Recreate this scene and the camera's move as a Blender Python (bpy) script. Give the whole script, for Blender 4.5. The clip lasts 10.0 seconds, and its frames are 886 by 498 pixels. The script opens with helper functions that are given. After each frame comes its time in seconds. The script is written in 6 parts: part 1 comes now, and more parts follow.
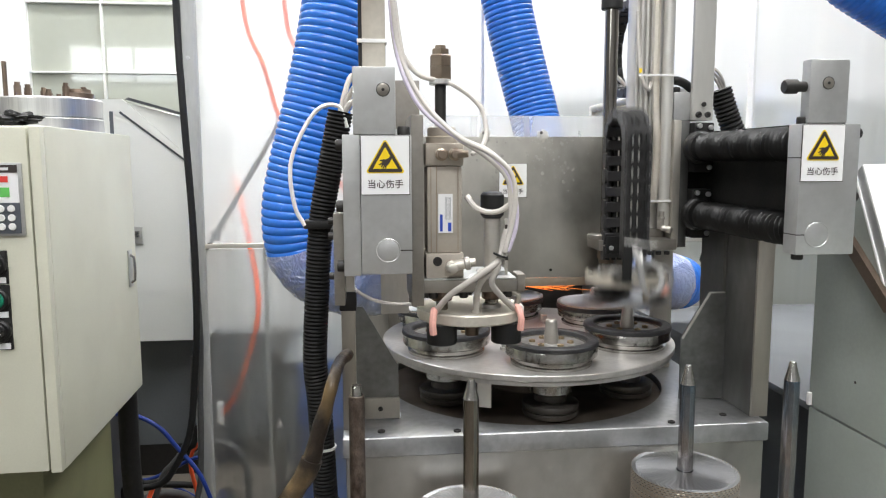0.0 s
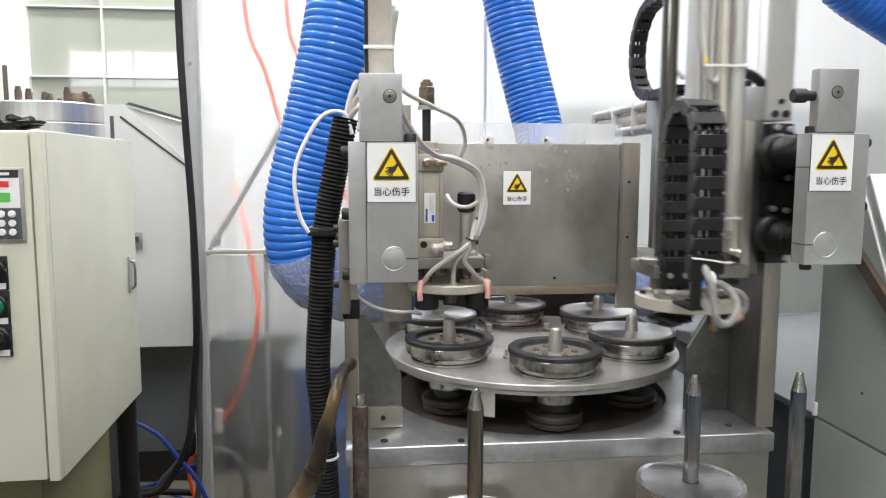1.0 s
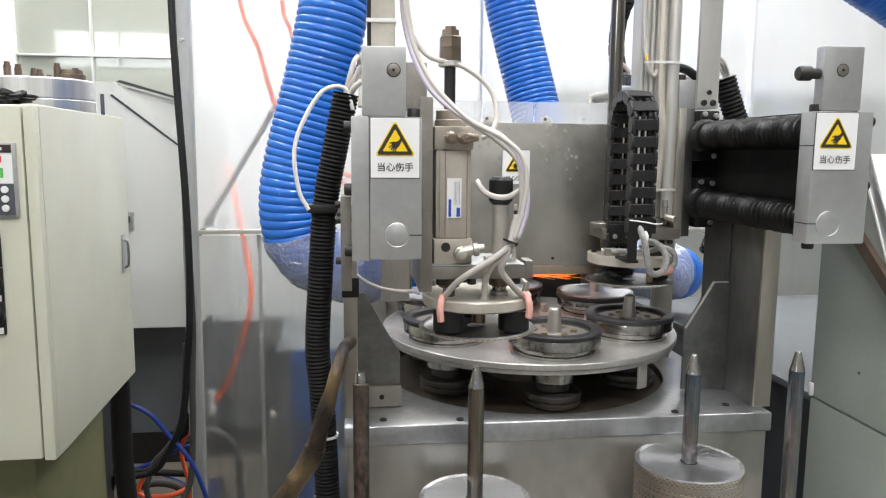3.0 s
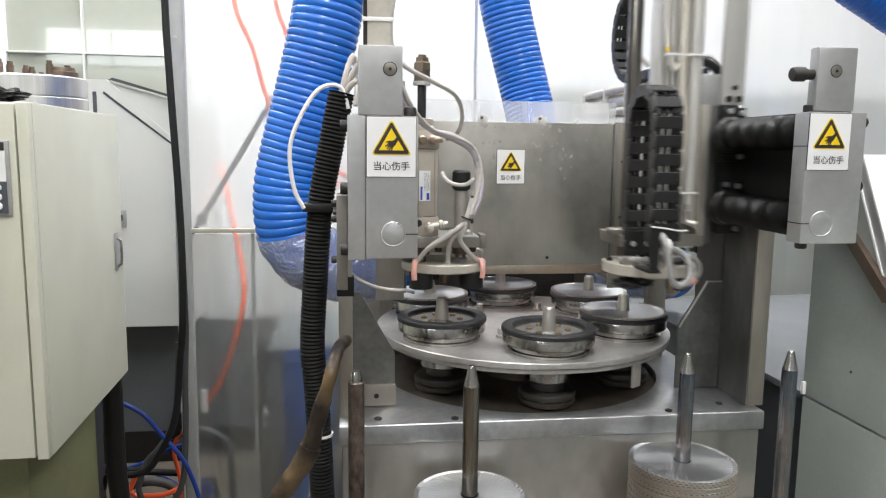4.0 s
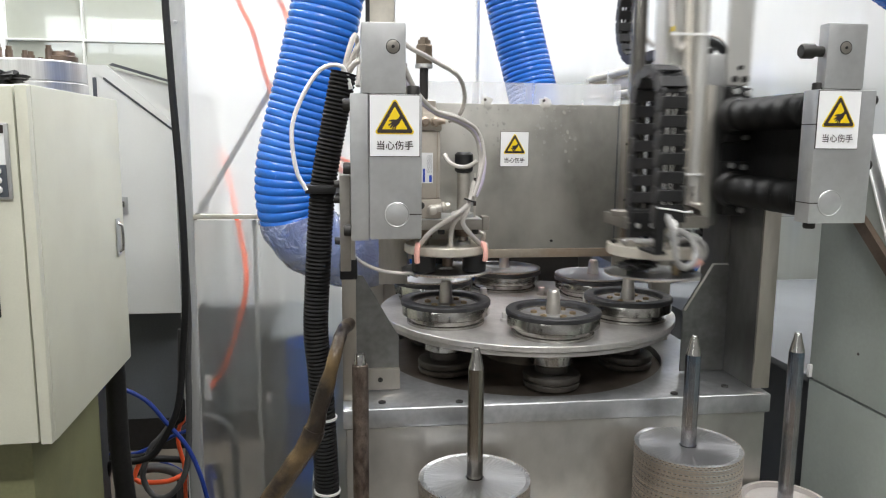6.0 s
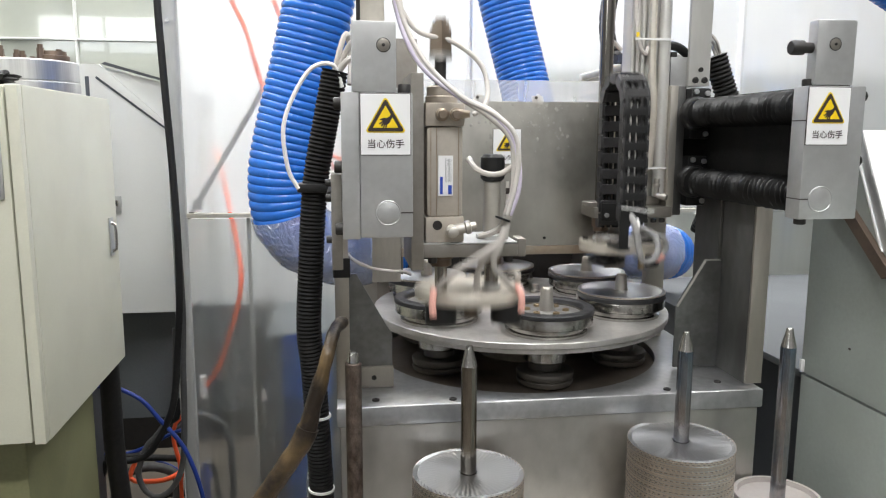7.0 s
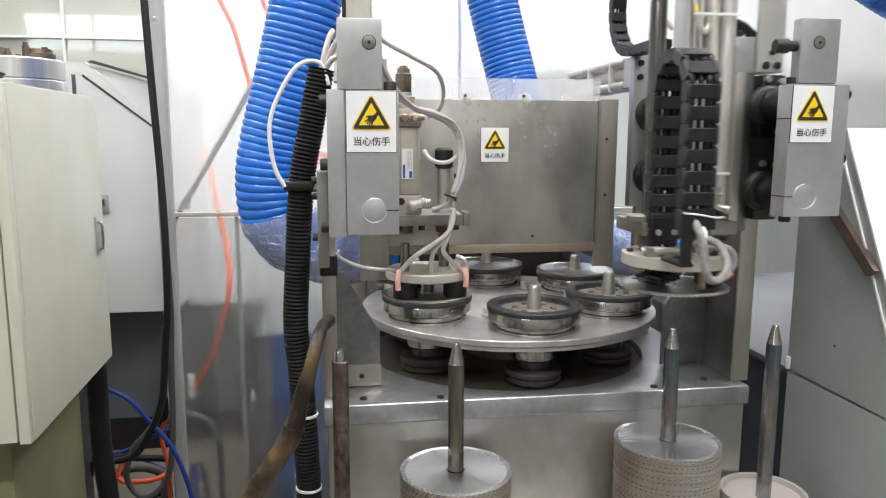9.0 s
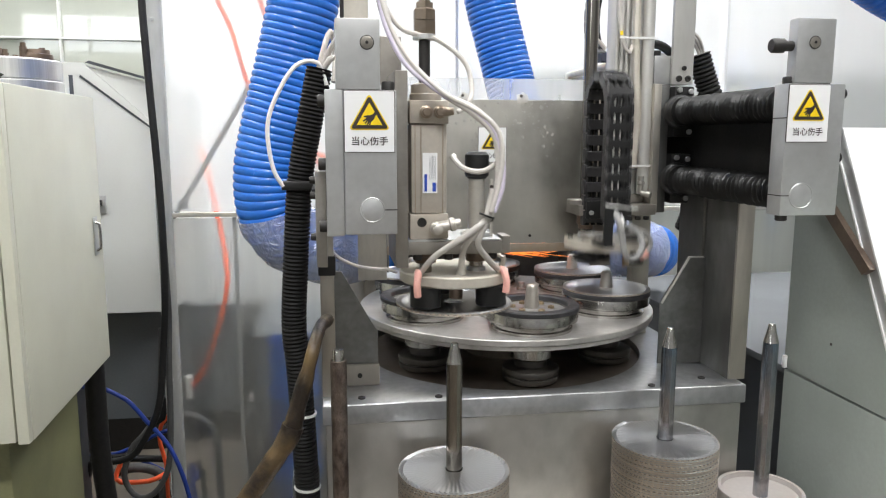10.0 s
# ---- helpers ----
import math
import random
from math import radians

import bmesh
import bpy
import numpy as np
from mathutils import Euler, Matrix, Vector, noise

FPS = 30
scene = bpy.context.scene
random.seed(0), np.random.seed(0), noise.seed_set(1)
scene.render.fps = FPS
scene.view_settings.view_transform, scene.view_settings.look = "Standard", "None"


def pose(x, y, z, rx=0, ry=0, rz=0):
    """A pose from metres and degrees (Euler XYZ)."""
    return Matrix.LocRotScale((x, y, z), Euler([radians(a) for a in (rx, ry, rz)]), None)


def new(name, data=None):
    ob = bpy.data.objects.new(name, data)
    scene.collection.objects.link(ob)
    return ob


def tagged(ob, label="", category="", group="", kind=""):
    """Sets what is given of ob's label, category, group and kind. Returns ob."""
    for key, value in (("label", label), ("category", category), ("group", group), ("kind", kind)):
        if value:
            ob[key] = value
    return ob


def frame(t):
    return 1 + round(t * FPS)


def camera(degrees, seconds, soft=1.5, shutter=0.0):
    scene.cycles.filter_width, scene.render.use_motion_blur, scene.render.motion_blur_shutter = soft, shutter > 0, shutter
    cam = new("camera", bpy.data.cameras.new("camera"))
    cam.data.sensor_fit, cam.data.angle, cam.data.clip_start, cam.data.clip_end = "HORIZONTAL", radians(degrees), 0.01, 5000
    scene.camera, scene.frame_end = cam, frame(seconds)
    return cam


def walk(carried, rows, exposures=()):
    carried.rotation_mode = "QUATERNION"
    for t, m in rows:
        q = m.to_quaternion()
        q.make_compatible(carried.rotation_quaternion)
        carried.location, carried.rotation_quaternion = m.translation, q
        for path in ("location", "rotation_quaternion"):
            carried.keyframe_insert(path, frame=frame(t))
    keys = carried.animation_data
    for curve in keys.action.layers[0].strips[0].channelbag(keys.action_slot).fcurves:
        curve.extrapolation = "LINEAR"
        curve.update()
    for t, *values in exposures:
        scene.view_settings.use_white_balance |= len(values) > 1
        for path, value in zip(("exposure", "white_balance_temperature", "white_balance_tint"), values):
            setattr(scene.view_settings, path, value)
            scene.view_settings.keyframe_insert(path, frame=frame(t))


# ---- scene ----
cam = camera(62.0, 10.0, 1.15, 0.6)
PATH = [
    (0, pose(0.0295, -0.8274, 1.1205, 83.133, 0.146, -6.057)),
    (0.5, pose(0.0280, -0.8287, 1.1217, 83.373, 0.055, -5.954)),
    (1, pose(0.0227, -0.8196, 1.1219, 83.592, -0.155, -6.187)),
    (1.5, pose(0.0203, -0.8243, 1.1212, 83.470, -0.185, -6.462)),
    (2, pose(0.0145, -0.8188, 1.1184, 82.844, -0.247, -6.291)),
    (2.5, pose(0.0116, -0.8128, 1.1140, 82.473, -0.408, -6.643)),
    (4, pose(0.0064, -0.8130, 1.1141, 82.336, -0.695, -7.636)),
    (4.5, pose(0.0047, -0.8080, 1.1106, 81.987, -0.899, -7.887)),
    (5, pose(0.0046, -0.8074, 1.1066, 81.656, -0.507, -7.567)),
    (5.5, pose(0.0046, -0.8065, 1.1049, 81.574, -0.479, -7.501)),
    (7, pose(0.0090, -0.8082, 1.1066, 81.256, -0.173, -7.859)),
    (7.5, pose(0.0120, -0.8093, 1.1044, 81.160, -0.047, -8.232)),
    (8, pose(0.0137, -0.8090, 1.1037, 81.131, -0.228, -8.437)),
    (8.5, pose(0.0130, -0.8072, 1.1041, 81.074, -0.289, -8.403)),
    (9, pose(0.0133, -0.8090, 1.1049, 81.219, -0.192, -8.554)),
    (9.5, pose(0.0134, -0.8107, 1.1054, 81.283, -0.050, -8.691)),
    (10, pose(0.0124, -0.8111, 1.1042, 81.256, -0.127, -8.769)),
]
walk(cam, PATH, [(0, 0.04), (2.5, 0.03), (4.5, 0.0), (7.5, 0.0), (9, 0.05), (10, 0.06)])

# ---- world and light ----
world = bpy.data.worlds.new("workshop_sky")
scene.world = world
world.use_nodes = True
wn = world.node_tree
sky = wn.nodes.new("ShaderNodeTexSky")
sky.sky_type, sky.sun_disc = "NISHITA", False
sky.sun_elevation, sky.sun_rotation = radians(40), radians(200)
wn.nodes["Background"].inputs["Strength"].default_value = 0.08
wn.links.new(sky.outputs[0], wn.nodes["Background"].inputs["Color"])

CEIL = 3.1


def ceiling_lamp(x, y, sx, sy, watts):
    lamp = bpy.data.lights.new("tube_light", "AREA")
    lamp.shape, lamp.size, lamp.size_y, lamp.energy = "RECTANGLE", sx, sy, watts
    lamp.color = (0.995, 0.997, 1.01)
    ob = new("tube_light", lamp)
    ob.matrix_world = pose(x, y, CEIL - 0.12)
    return ob


LAMPS = [(-1.3, 0.1, 0.25, 2.4, 36), (0.15, -0.35, 0.25, 2.4, 32), (1.6, 0.1, 0.25, 2.4, 32),
         (-0.4, 1.75, 2.6, 0.25, 49), (1.4, 1.75, 2.0, 0.25, 24), (0.2, -2.0, 2.4, 0.25, 59)]
for row in LAMPS:
    ceiling_lamp(*row)

# ---- materials ----
MATS = {}


def mat(name, color, rough=0.5, metal=0.0, vary=0.12, scale=30.0, fine=220.0, bump=0.1, streak=None, rvary=0.12,
        dirt=None, dirt_amount=0.0, dirt_scale=9.0, random_value=0.0, alpha_mix=0.0, coat=0.0):
    """Paint, metal, plastic: base colour with coarse and fine variation, stains of their own colour, fine relief."""
    if name in MATS:
        return MATS[name]
    m = bpy.data.materials.new(name)
    m.use_nodes = True
    t = m.node_tree
    n, l = t.nodes, t.links
    p = n["Principled BSDF"]
    co = n.new("ShaderNodeTexCoord")
    mp = n.new("ShaderNodeMapping")
    if streak:
        mp.inputs["Scale"].default_value = streak
    l.new(co.outputs["Object"], mp.inputs["Vector"])
    big, small = n.new("ShaderNodeTexNoise"), n.new("ShaderNodeTexNoise")
    for tex, sc, det in ((big, scale, 3.0), (small, fine, 4.0)):
        tex.inputs["Scale"].default_value, tex.inputs["Detail"].default_value = sc, det
        l.new(mp.outputs[0], tex.inputs["Vector"])
    add = n.new("ShaderNodeMath")
    add.operation = "ADD"
    l.new(big.outputs["Fac"], add.inputs[0])
    l.new(small.outputs["Fac"], add.inputs[1])
    rng = n.new("ShaderNodeMapRange")
    rng.inputs["From Min"].default_value, rng.inputs["From Max"].default_value = 0.6, 1.4
    rng.inputs["To Min"].default_value, rng.inputs["To Max"].default_value = 1 - vary, 1 + vary
    l.new(add.outputs[0], rng.inputs["Value"])
    hsv = n.new("ShaderNodeHueSaturation")
    hsv.inputs["Color"].default_value = (*color, 1)
    l.new(rng.outputs[0], hsv.inputs["Value"])
    out = hsv.outputs[0]
    if random_value:
        info = n.new("ShaderNodeObjectInfo")
        r2 = n.new("ShaderNodeMapRange")
        r2.inputs["To Min"].default_value, r2.inputs["To Max"].default_value = 1 - random_value, 1 + random_value
        l.new(info.outputs["Random"], r2.inputs["Value"])
        h2 = n.new("ShaderNodeHueSaturation")
        l.new(out, h2.inputs["Color"])
        l.new(r2.outputs[0], h2.inputs["Value"])
        out = h2.outputs[0]
    if dirt:
        stain = n.new("ShaderNodeTexNoise")
        stain.inputs["Scale"].default_value, stain.inputs["Detail"].default_value = dirt_scale, 5.0
        stain.inputs["Roughness"].default_value = 0.48
        l.new(mp.outputs[0], stain.inputs["Vector"])
        cut = n.new("ShaderNodeMapRange")
        cut.inputs["From Min"].default_value, cut.inputs["From Max"].default_value = 0.42, 0.76
        cut.inputs["To Max"].default_value = dirt_amount
        l.new(stain.outputs["Fac"], cut.inputs["Value"])
        mix = n.new("ShaderNodeMix")
        mix.data_type = "RGBA"
        l.new(cut.outputs[0], mix.inputs["Factor"])
        l.new(out, mix.inputs["A"])
        mix.inputs["B"].default_value = (*dirt, 1)
        out = mix.outputs["Result"]
    l.new(out, p.inputs["Base Color"])
    p.inputs["Metallic"].default_value = metal
    p.inputs["Coat Weight"].default_value = coat
    rr = n.new("ShaderNodeMapRange")
    rr.inputs["From Min"].default_value, rr.inputs["From Max"].default_value = 0.6, 1.4
    low, high = max(0.03, rough - rvary), min(1, rough + rvary)
    if low < 0.29 < high:      # either polished or satin all over, never both
        low, high = (0.29, high) if rough >= 0.27 else (low, 0.255)
    rr.inputs["To Min"].default_value, rr.inputs["To Max"].default_value = low, high
    l.new(add.outputs[0], rr.inputs["Value"])
    l.new(rr.outputs[0], p.inputs["Roughness"])
    if bump:
        b = n.new("ShaderNodeBump")
        b.inputs["Strength"].default_value, b.inputs["Distance"].default_value = bump, 0.001
        l.new(small.outputs["Fac"], b.inputs["Height"])
        l.new(b.outputs[0], p.inputs["Normal"])
    MATS[name] = m
    return m


def clear(name, color, see=0.5, rough=0.15, white=0.3, gloss=0.25, blur=0.0, tint=(1, 1, 1)):
    """A thin clear or milky plastic: partly see-through, partly scattering, glossy."""
    m = bpy.data.materials.new(name)
    m.use_nodes = True
    n, l = m.node_tree.nodes, m.node_tree.links
    n.remove(n["Principled BSDF"])
    tr, di, tl, gl = (n.new("ShaderNodeBsdf" + k) for k in ("Transparent", "Diffuse", "Translucent", "Glossy"))
    if blur:
        tr = n.new("ShaderNodeBsdfRefraction")
        tr.inputs["Roughness"].default_value, tr.inputs["IOR"].default_value = blur, 1.05
    tr.inputs["Color"].default_value = (*tint, 1)
    co, tex = n.new("ShaderNodeTexCoord"), n.new("ShaderNodeTexNoise")
    mp = n.new("ShaderNodeMapping")
    mp.inputs["Scale"].default_value = (1, 1, 0.06)
    l.new(co.outputs["Object"], mp.inputs["Vector"])
    l.new(mp.outputs[0], tex.inputs["Vector"])
    tex.inputs["Scale"].default_value, tex.inputs["Detail"].default_value = (60.0 if see > 0.8 else 14.0), 4.0
    for b in (di, tl):
        b.inputs["Color"].default_value = (*color, 1)
    gl.inputs["Roughness"].default_value = rough
    half = n.new("ShaderNodeMixShader")
    l.new(di.outputs[0], half.inputs[1])
    l.new(tl.outputs[0], half.inputs[2])
    body = n.new("ShaderNodeMixShader")
    rng = n.new("ShaderNodeMapRange")
    rng.inputs["From Min"].default_value, rng.inputs["From Max"].default_value = 0.3, 0.7
    rng.inputs["To Min"].default_value, rng.inputs["To Max"].default_value = max(0, 1 - see - 0.13), min(1, 1 - see + 0.13)
    l.new(tex.outputs["Fac"], rng.inputs["Value"])
    l.new(rng.outputs[0], body.inputs[0])
    l.new(tr.outputs[0], body.inputs[1])
    l.new(half.outputs[0], body.inputs[2])
    fr = n.new("ShaderNodeLayerWeight")
    fr.inputs["Blend"].default_value = 0.5
    pw = n.new("ShaderNodeMath")
    pw.operation = "POWER"
    pw.inputs[1].default_value = 3.5
    l.new(fr.outputs["Facing"], pw.inputs[0])
    mul = n.new("ShaderNodeMath")
    mul.operation = "MULTIPLY_ADD"
    mul.inputs[1].default_value, mul.inputs[2].default_value = 0.6, 0.04 + gloss * 0.1
    l.new(pw.outputs[0], mul.inputs[0])
    top = n.new("ShaderNodeMixShader")
    l.new(mul.outputs[0], top.inputs[0])
    l.new(body.outputs[0], top.inputs[1])
    l.new(gl.outputs[0], top.inputs[2])
    l.new(top.outputs[0], n["Material Output"].inputs[0])
    MATS[name] = m
    return m


def glow(name, color, strength):
    m = bpy.data.materials.new(name)
    m.use_nodes = True
    p = m.node_tree.nodes["Principled BSDF"]
    p.inputs["Base Color"].default_value = (*color, 1)
    p.inputs["Emission Color"].default_value = (*color, 1)
    p.inputs["Emission Strength"].default_value = strength
    MATS[name] = m
    return m


STEEL = mat("stainless_steel", (0.45, 0.425, 0.385), 0.30, 0.95, 0.12, 8, 160, 0.0, None, 0.14, (0.22, 0.19, 0.155), 0.45, 4)
STEEL_V = mat("brushed_sheet_steel", (0.50, 0.475, 0.425), 0.42, 0.85, 0.12, 11, 200, 0.0, (1, 1, 0.25), 0.12, (0.33, 0.28, 0.22), 0.6, 4)
GALV = mat("galvanised_sheet", (0.23, 0.225, 0.21), 0.42, 0.95, 0.22, 12, 120, 0.0, (1, 1, 0.4), 0.12, (0.11, 0.105, 0.095), 0.6, 6)
MACHINED = mat("ground_machined_steel", (0.55, 0.557, 0.552), 0.38, 0.7, 0.10, 10, 160, 0.0, None, 0.09, (0.37, 0.368, 0.36), 0.65, 12)
PLATE_D = mat("worn_dark_steel", (0.17, 0.145, 0.12), 0.42, 0.9, 0.25, 22, 200, 0.12, None, 0.12, (0.07, 0.05, 0.035), 0.7, 9)
CHROME = mat("polished_chrome", (0.56, 0.545, 0.52), 0.2, 1.0, 0.25, 60, 300, 0.06, None, 0.05, (0.22, 0.20, 0.18), 0.8, 45)
FLANGEM = mat("turned_bright_flange", (0.80, 0.80, 0.79), 0.42, 1.0, 0.22, 16, 240, 0.03, (2.5, 2.5, 0.05), 0.04, (0.42, 0.42, 0.43), 0.8, 9)
RODSTEEL = mat("bright_round_bar", (0.32, 0.295, 0.262), 0.17, 1.0, 0.25, 160, 700, 0.0, (1, 1, 0.10), 0.06, (0.17, 0.14, 0.11), 0.7, 45)
BLUED = mat("blued_round_bar", (0.38, 0.36, 0.36), 0.20, 0.95, 0.3, 120, 700, 0.0, (1, 1, 0.5), 0.04, (0.03, 0.16, 0.30), 1.0, 22)
RUSTY = mat("rusted_round_bar", (0.22, 0.175, 0.15), 0.36, 0.85, 0.5, 240, 1200, 0.35, (1, 1, 0.55), 0.07, (0.05, 0.033, 0.026), 0.95, 95)
ALU = mat("cast_aluminium", (0.60, 0.575, 0.525), 0.42, 0.7, 0.08, 25, 240, 0.14, None, 0.1, (0.30, 0.26, 0.21), 0.45, 10)
ALU_T = mat("aluminium_turntable", (0.58, 0.565, 0.54), 0.37, 0.62, 0.16, 16, 160, 0.03, None, 0.05, (0.27, 0.255, 0.235), 0.75, 18)
CYLGREY = mat("anodised_cylinder_barrel", (0.47, 0.43, 0.37), 0.45, 0.45, 0.08, 25, 240, 0.06, None, 0.08, (0.32, 0.25, 0.18), 0.4, 14)
BLACK = mat("black_plastic", (0.006, 0.006, 0.006), 0.46, 0.0, 0.2, 40, 250, 0.12, None, 0.12, (0.018, 0.017, 0.016), 0.4, 20)
CHAINM = mat("charcoal_nylon", (0.020, 0.0195, 0.021), 0.44, 0.0, 0.25, 60, 350, 0.14, None, 0.1, (0.052, 0.047, 0.045), 0.5, 30, 0.18)
RUBBER = mat("black_rubber", (0.005, 0.005, 0.005), 0.34, 0.0, 0.25, 40, 180, 0.35, None, 0.10, (0.016, 0.015, 0.014), 0.45, 18)
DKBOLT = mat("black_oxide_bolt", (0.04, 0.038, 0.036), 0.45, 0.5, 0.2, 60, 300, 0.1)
BRASS = mat("brass_screw", (0.36, 0.28, 0.18), 0.42, 1.0, 0.15, 60, 300, 0.1)
BLUE = mat("blue_pvc_hose", (0.014, 0.150, 0.61), 0.23, 0.0, 0.10, 18, 120, 0.10, None, 0.05, (0.05, 0.22, 0.62), 0.35, 8, 0, 0, 0.2)
# Darker than the back wall: gives the metals something dark to mirror.
WALLD = mat("darkened_reflection_wall", (0.32, 0.32, 0.315), 0.6, 0.0, 0.05, 3, 120, 0.06, None, 0.05, (0.16, 0.16, 0.16), 0.4, 2)
NICKEL = mat("brown_nickel_nut", (0.42, 0.35, 0.28), 0.36, 1.0, 0.12, 30, 200, 0.06, None, 0.1, (0.2, 0.13, 0.09), 0.5, 20)
RUSTLIP = mat("rust_stained_edge", (0.40, 0.350, 0.285), 0.46, 0.75, 0.15, 30, 200, 0.15, None, 0.1, (0.30, 0.16, 0.07), 0.6, 14)
TABLEG = mat("blue_grey_paint", (0.10, 0.108, 0.114), 0.72, 0.0, 0.10, 8, 200, 0.0, None, 0.10, (0.06, 0.063, 0.067), 0.5, 6)
CUPM = mat("dull_white_cup", (0.42, 0.385, 0.36), 0.4, 0.0, 0.08, 20, 200, 0.05, None, 0.08, (0.25, 0.2, 0.18), 0.5, 12)
BLUED_FAR = mat("blue_painted_drum", (0.003, 0.07, 0.30), 0.5, 0.0, 0.1, 10, 90)
CREAM = mat("cream_powder_coat", (0.61, 0.608, 0.50), 0.46, 0.0, 0.04, 6, 420, 0.12, None, 0.06, (0.40, 0.385, 0.31), 0.45, 6)
OLIVE = mat("olive_painted_plinth", (0.205, 0.205, 0.105), 0.55, 0.0, 0.12, 8, 200, 0.1, None, 0.06, (0.09, 0.08, 0.045), 0.6, 7)
OFFWHITE = mat("offwhite_paint", (0.70, 0.71, 0.68), 0.45, 0.0, 0.02, 5, 300, 0.06, None, 0.05, (0.6, 0.6, 0.55), 0.25, 4)
GREYGREEN = mat("grey_green_paint", (0.298, 0.325, 0.296), 0.5, 0.0, 0.08, 4, 200, 0.0, None, 0.06, (0.14, 0.155, 0.138), 0.6, 4)
DARKMACH = mat("charcoal_machine_paint", (0.055, 0.06, 0.068), 0.5, 0.0, 0.08, 8, 200, 0.1, None, 0.06, (0.025, 0.028, 0.03), 0.4, 6)
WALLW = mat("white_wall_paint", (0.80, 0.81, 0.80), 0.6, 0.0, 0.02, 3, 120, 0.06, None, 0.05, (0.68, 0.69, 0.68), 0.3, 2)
CEILM = mat("ceiling_paint", (0.75, 0.75, 0.73), 0.7, 0.0, 0.03, 3, 90, 0.05)
FLOORM = mat("stained_concrete_floor", (0.135, 0.115, 0.09), 0.6, 0.0, 0.25, 7, 120, 0.3, None, 0.1, (0.05, 0.045, 0.04), 0.7, 5)
WHITEP = mat("white_plastic", (0.78, 0.78, 0.76), 0.4, 0.0, 0.03, 20, 200, 0.04)
TUBE = mat("milky_air_tube", (0.60, 0.57, 0.53), 0.22, 0.0, 0.06, 40, 200, 0.04, None, 0.06, (0.40, 0.36, 0.33), 0.4, 25)
TUBE_L = mat("lilac_air_tube", (0.60, 0.55, 0.66), 0.3, 0.0, 0.06, 40, 200, 0.04)
PINKT = mat("pink_tape", (0.72, 0.38, 0.32), 0.5, 0.0, 0.1, 60, 300, 0.2)
TAPE = mat("spiral_wrapped_cable", (0.30, 0.295, 0.285), 0.34, 0.0, 0.3, 120, 500, 0.4, None, 0.1, (0.44, 0.435, 0.42), 0.7, 140)
ORANGE = mat("orange_air_hose", (0.88, 0.12, 0.035), 0.4, 0.0, 0.06, 20, 150, 0.04)
BLUECAB = mat("blue_cable", (0.010, 0.035, 0.22), 0.42, 0.0, 0.08, 20, 150, 0.04)
BLKCAB = mat("black_cable", (0.004, 0.004, 0.004), 0.62, 0.0, 0.2, 20, 150, 0.08)
GREYCAB = mat("grey_rubber_cable", (0.075, 0.075, 0.074), 0.55, 0.0, 0.25, 30, 200, 0.1, None, 0.1, (0.03, 0.03, 0.03), 0.5, 22)
YELLOW = mat("warning_yellow", (0.85, 0.62, 0.01), 0.4, 0.0, 0.02, 20, 150, 0.0)
INK = mat("printed_black", (0.035, 0.025, 0.022), 0.45, 0.0, 0.05, 20, 150, 0.0)
STICKER = mat("white_sticker", (0.82, 0.82, 0.82), 0.32, 0.0, 0.015, 12, 150, 0.02)
REDP = mat("red_print", (0.70, 0.05, 0.04), 0.4, 0.0, 0.03)
GREENP = mat("green_print", (0.12, 0.50, 0.10), 0.4, 0.0, 0.03)
GREENB = mat("green_button_cap", (0.005, 0.18, 0.10), 0.3, 0.0, 0.05)
BLUEP = mat("blue_print", (0.03, 0.08, 0.45), 0.4, 0.0, 0.03)
GREYP = mat("slate_keypad", (0.075, 0.085, 0.10), 0.45, 0.0, 0.05)
BROWNST = mat("oily_bronze_flange", (0.20, 0.15, 0.115), 0.45, 0.8, 0.2, 30, 200, 0.2)
BROWNPIPE = mat("oily_brown_hose", (0.016, 0.010, 0.006), 0.42, 0.0, 0.6, 50, 400, 0.7, None, 0.06, (0.19, 0.125, 0.055), 0.85, 30)
BLADE = mat("saw_blade_steel", (0.48, 0.485, 0.495), 0.35, 1.0, 0.02, 20, 200, 0.01, None, 0.04, None, 0, 9, 0.05)
bn = BLADE.node_tree
tg = bn.nodes.new("ShaderNodeTangent")
tg.direction_type, tg.axis = "RADIAL", "Z"
bn.links.new(tg.outputs[0], bn.nodes["Principled BSDF"].inputs["Tangent"])
bn.nodes["Principled BSDF"].inputs["Anisotropic"].default_value = 0.7
sw = bn.nodes.new("ShaderNodeTexCoord")
sep = bn.nodes.new("ShaderNodeSeparateXYZ")
bn.links.new(sw.outputs["Object"], sep.inputs[0])


def calc(op, a, b):
    """A math node on sockets or numbers."""
    q = bn.nodes.new("ShaderNodeMath")
    q.operation = op
    for k, v in enumerate((a, b)):
        if isinstance(v, (int, float)):
            q.inputs[k].default_value = v
        else:
            bn.links.new(v, q.inputs[k])
    return q.outputs[0]


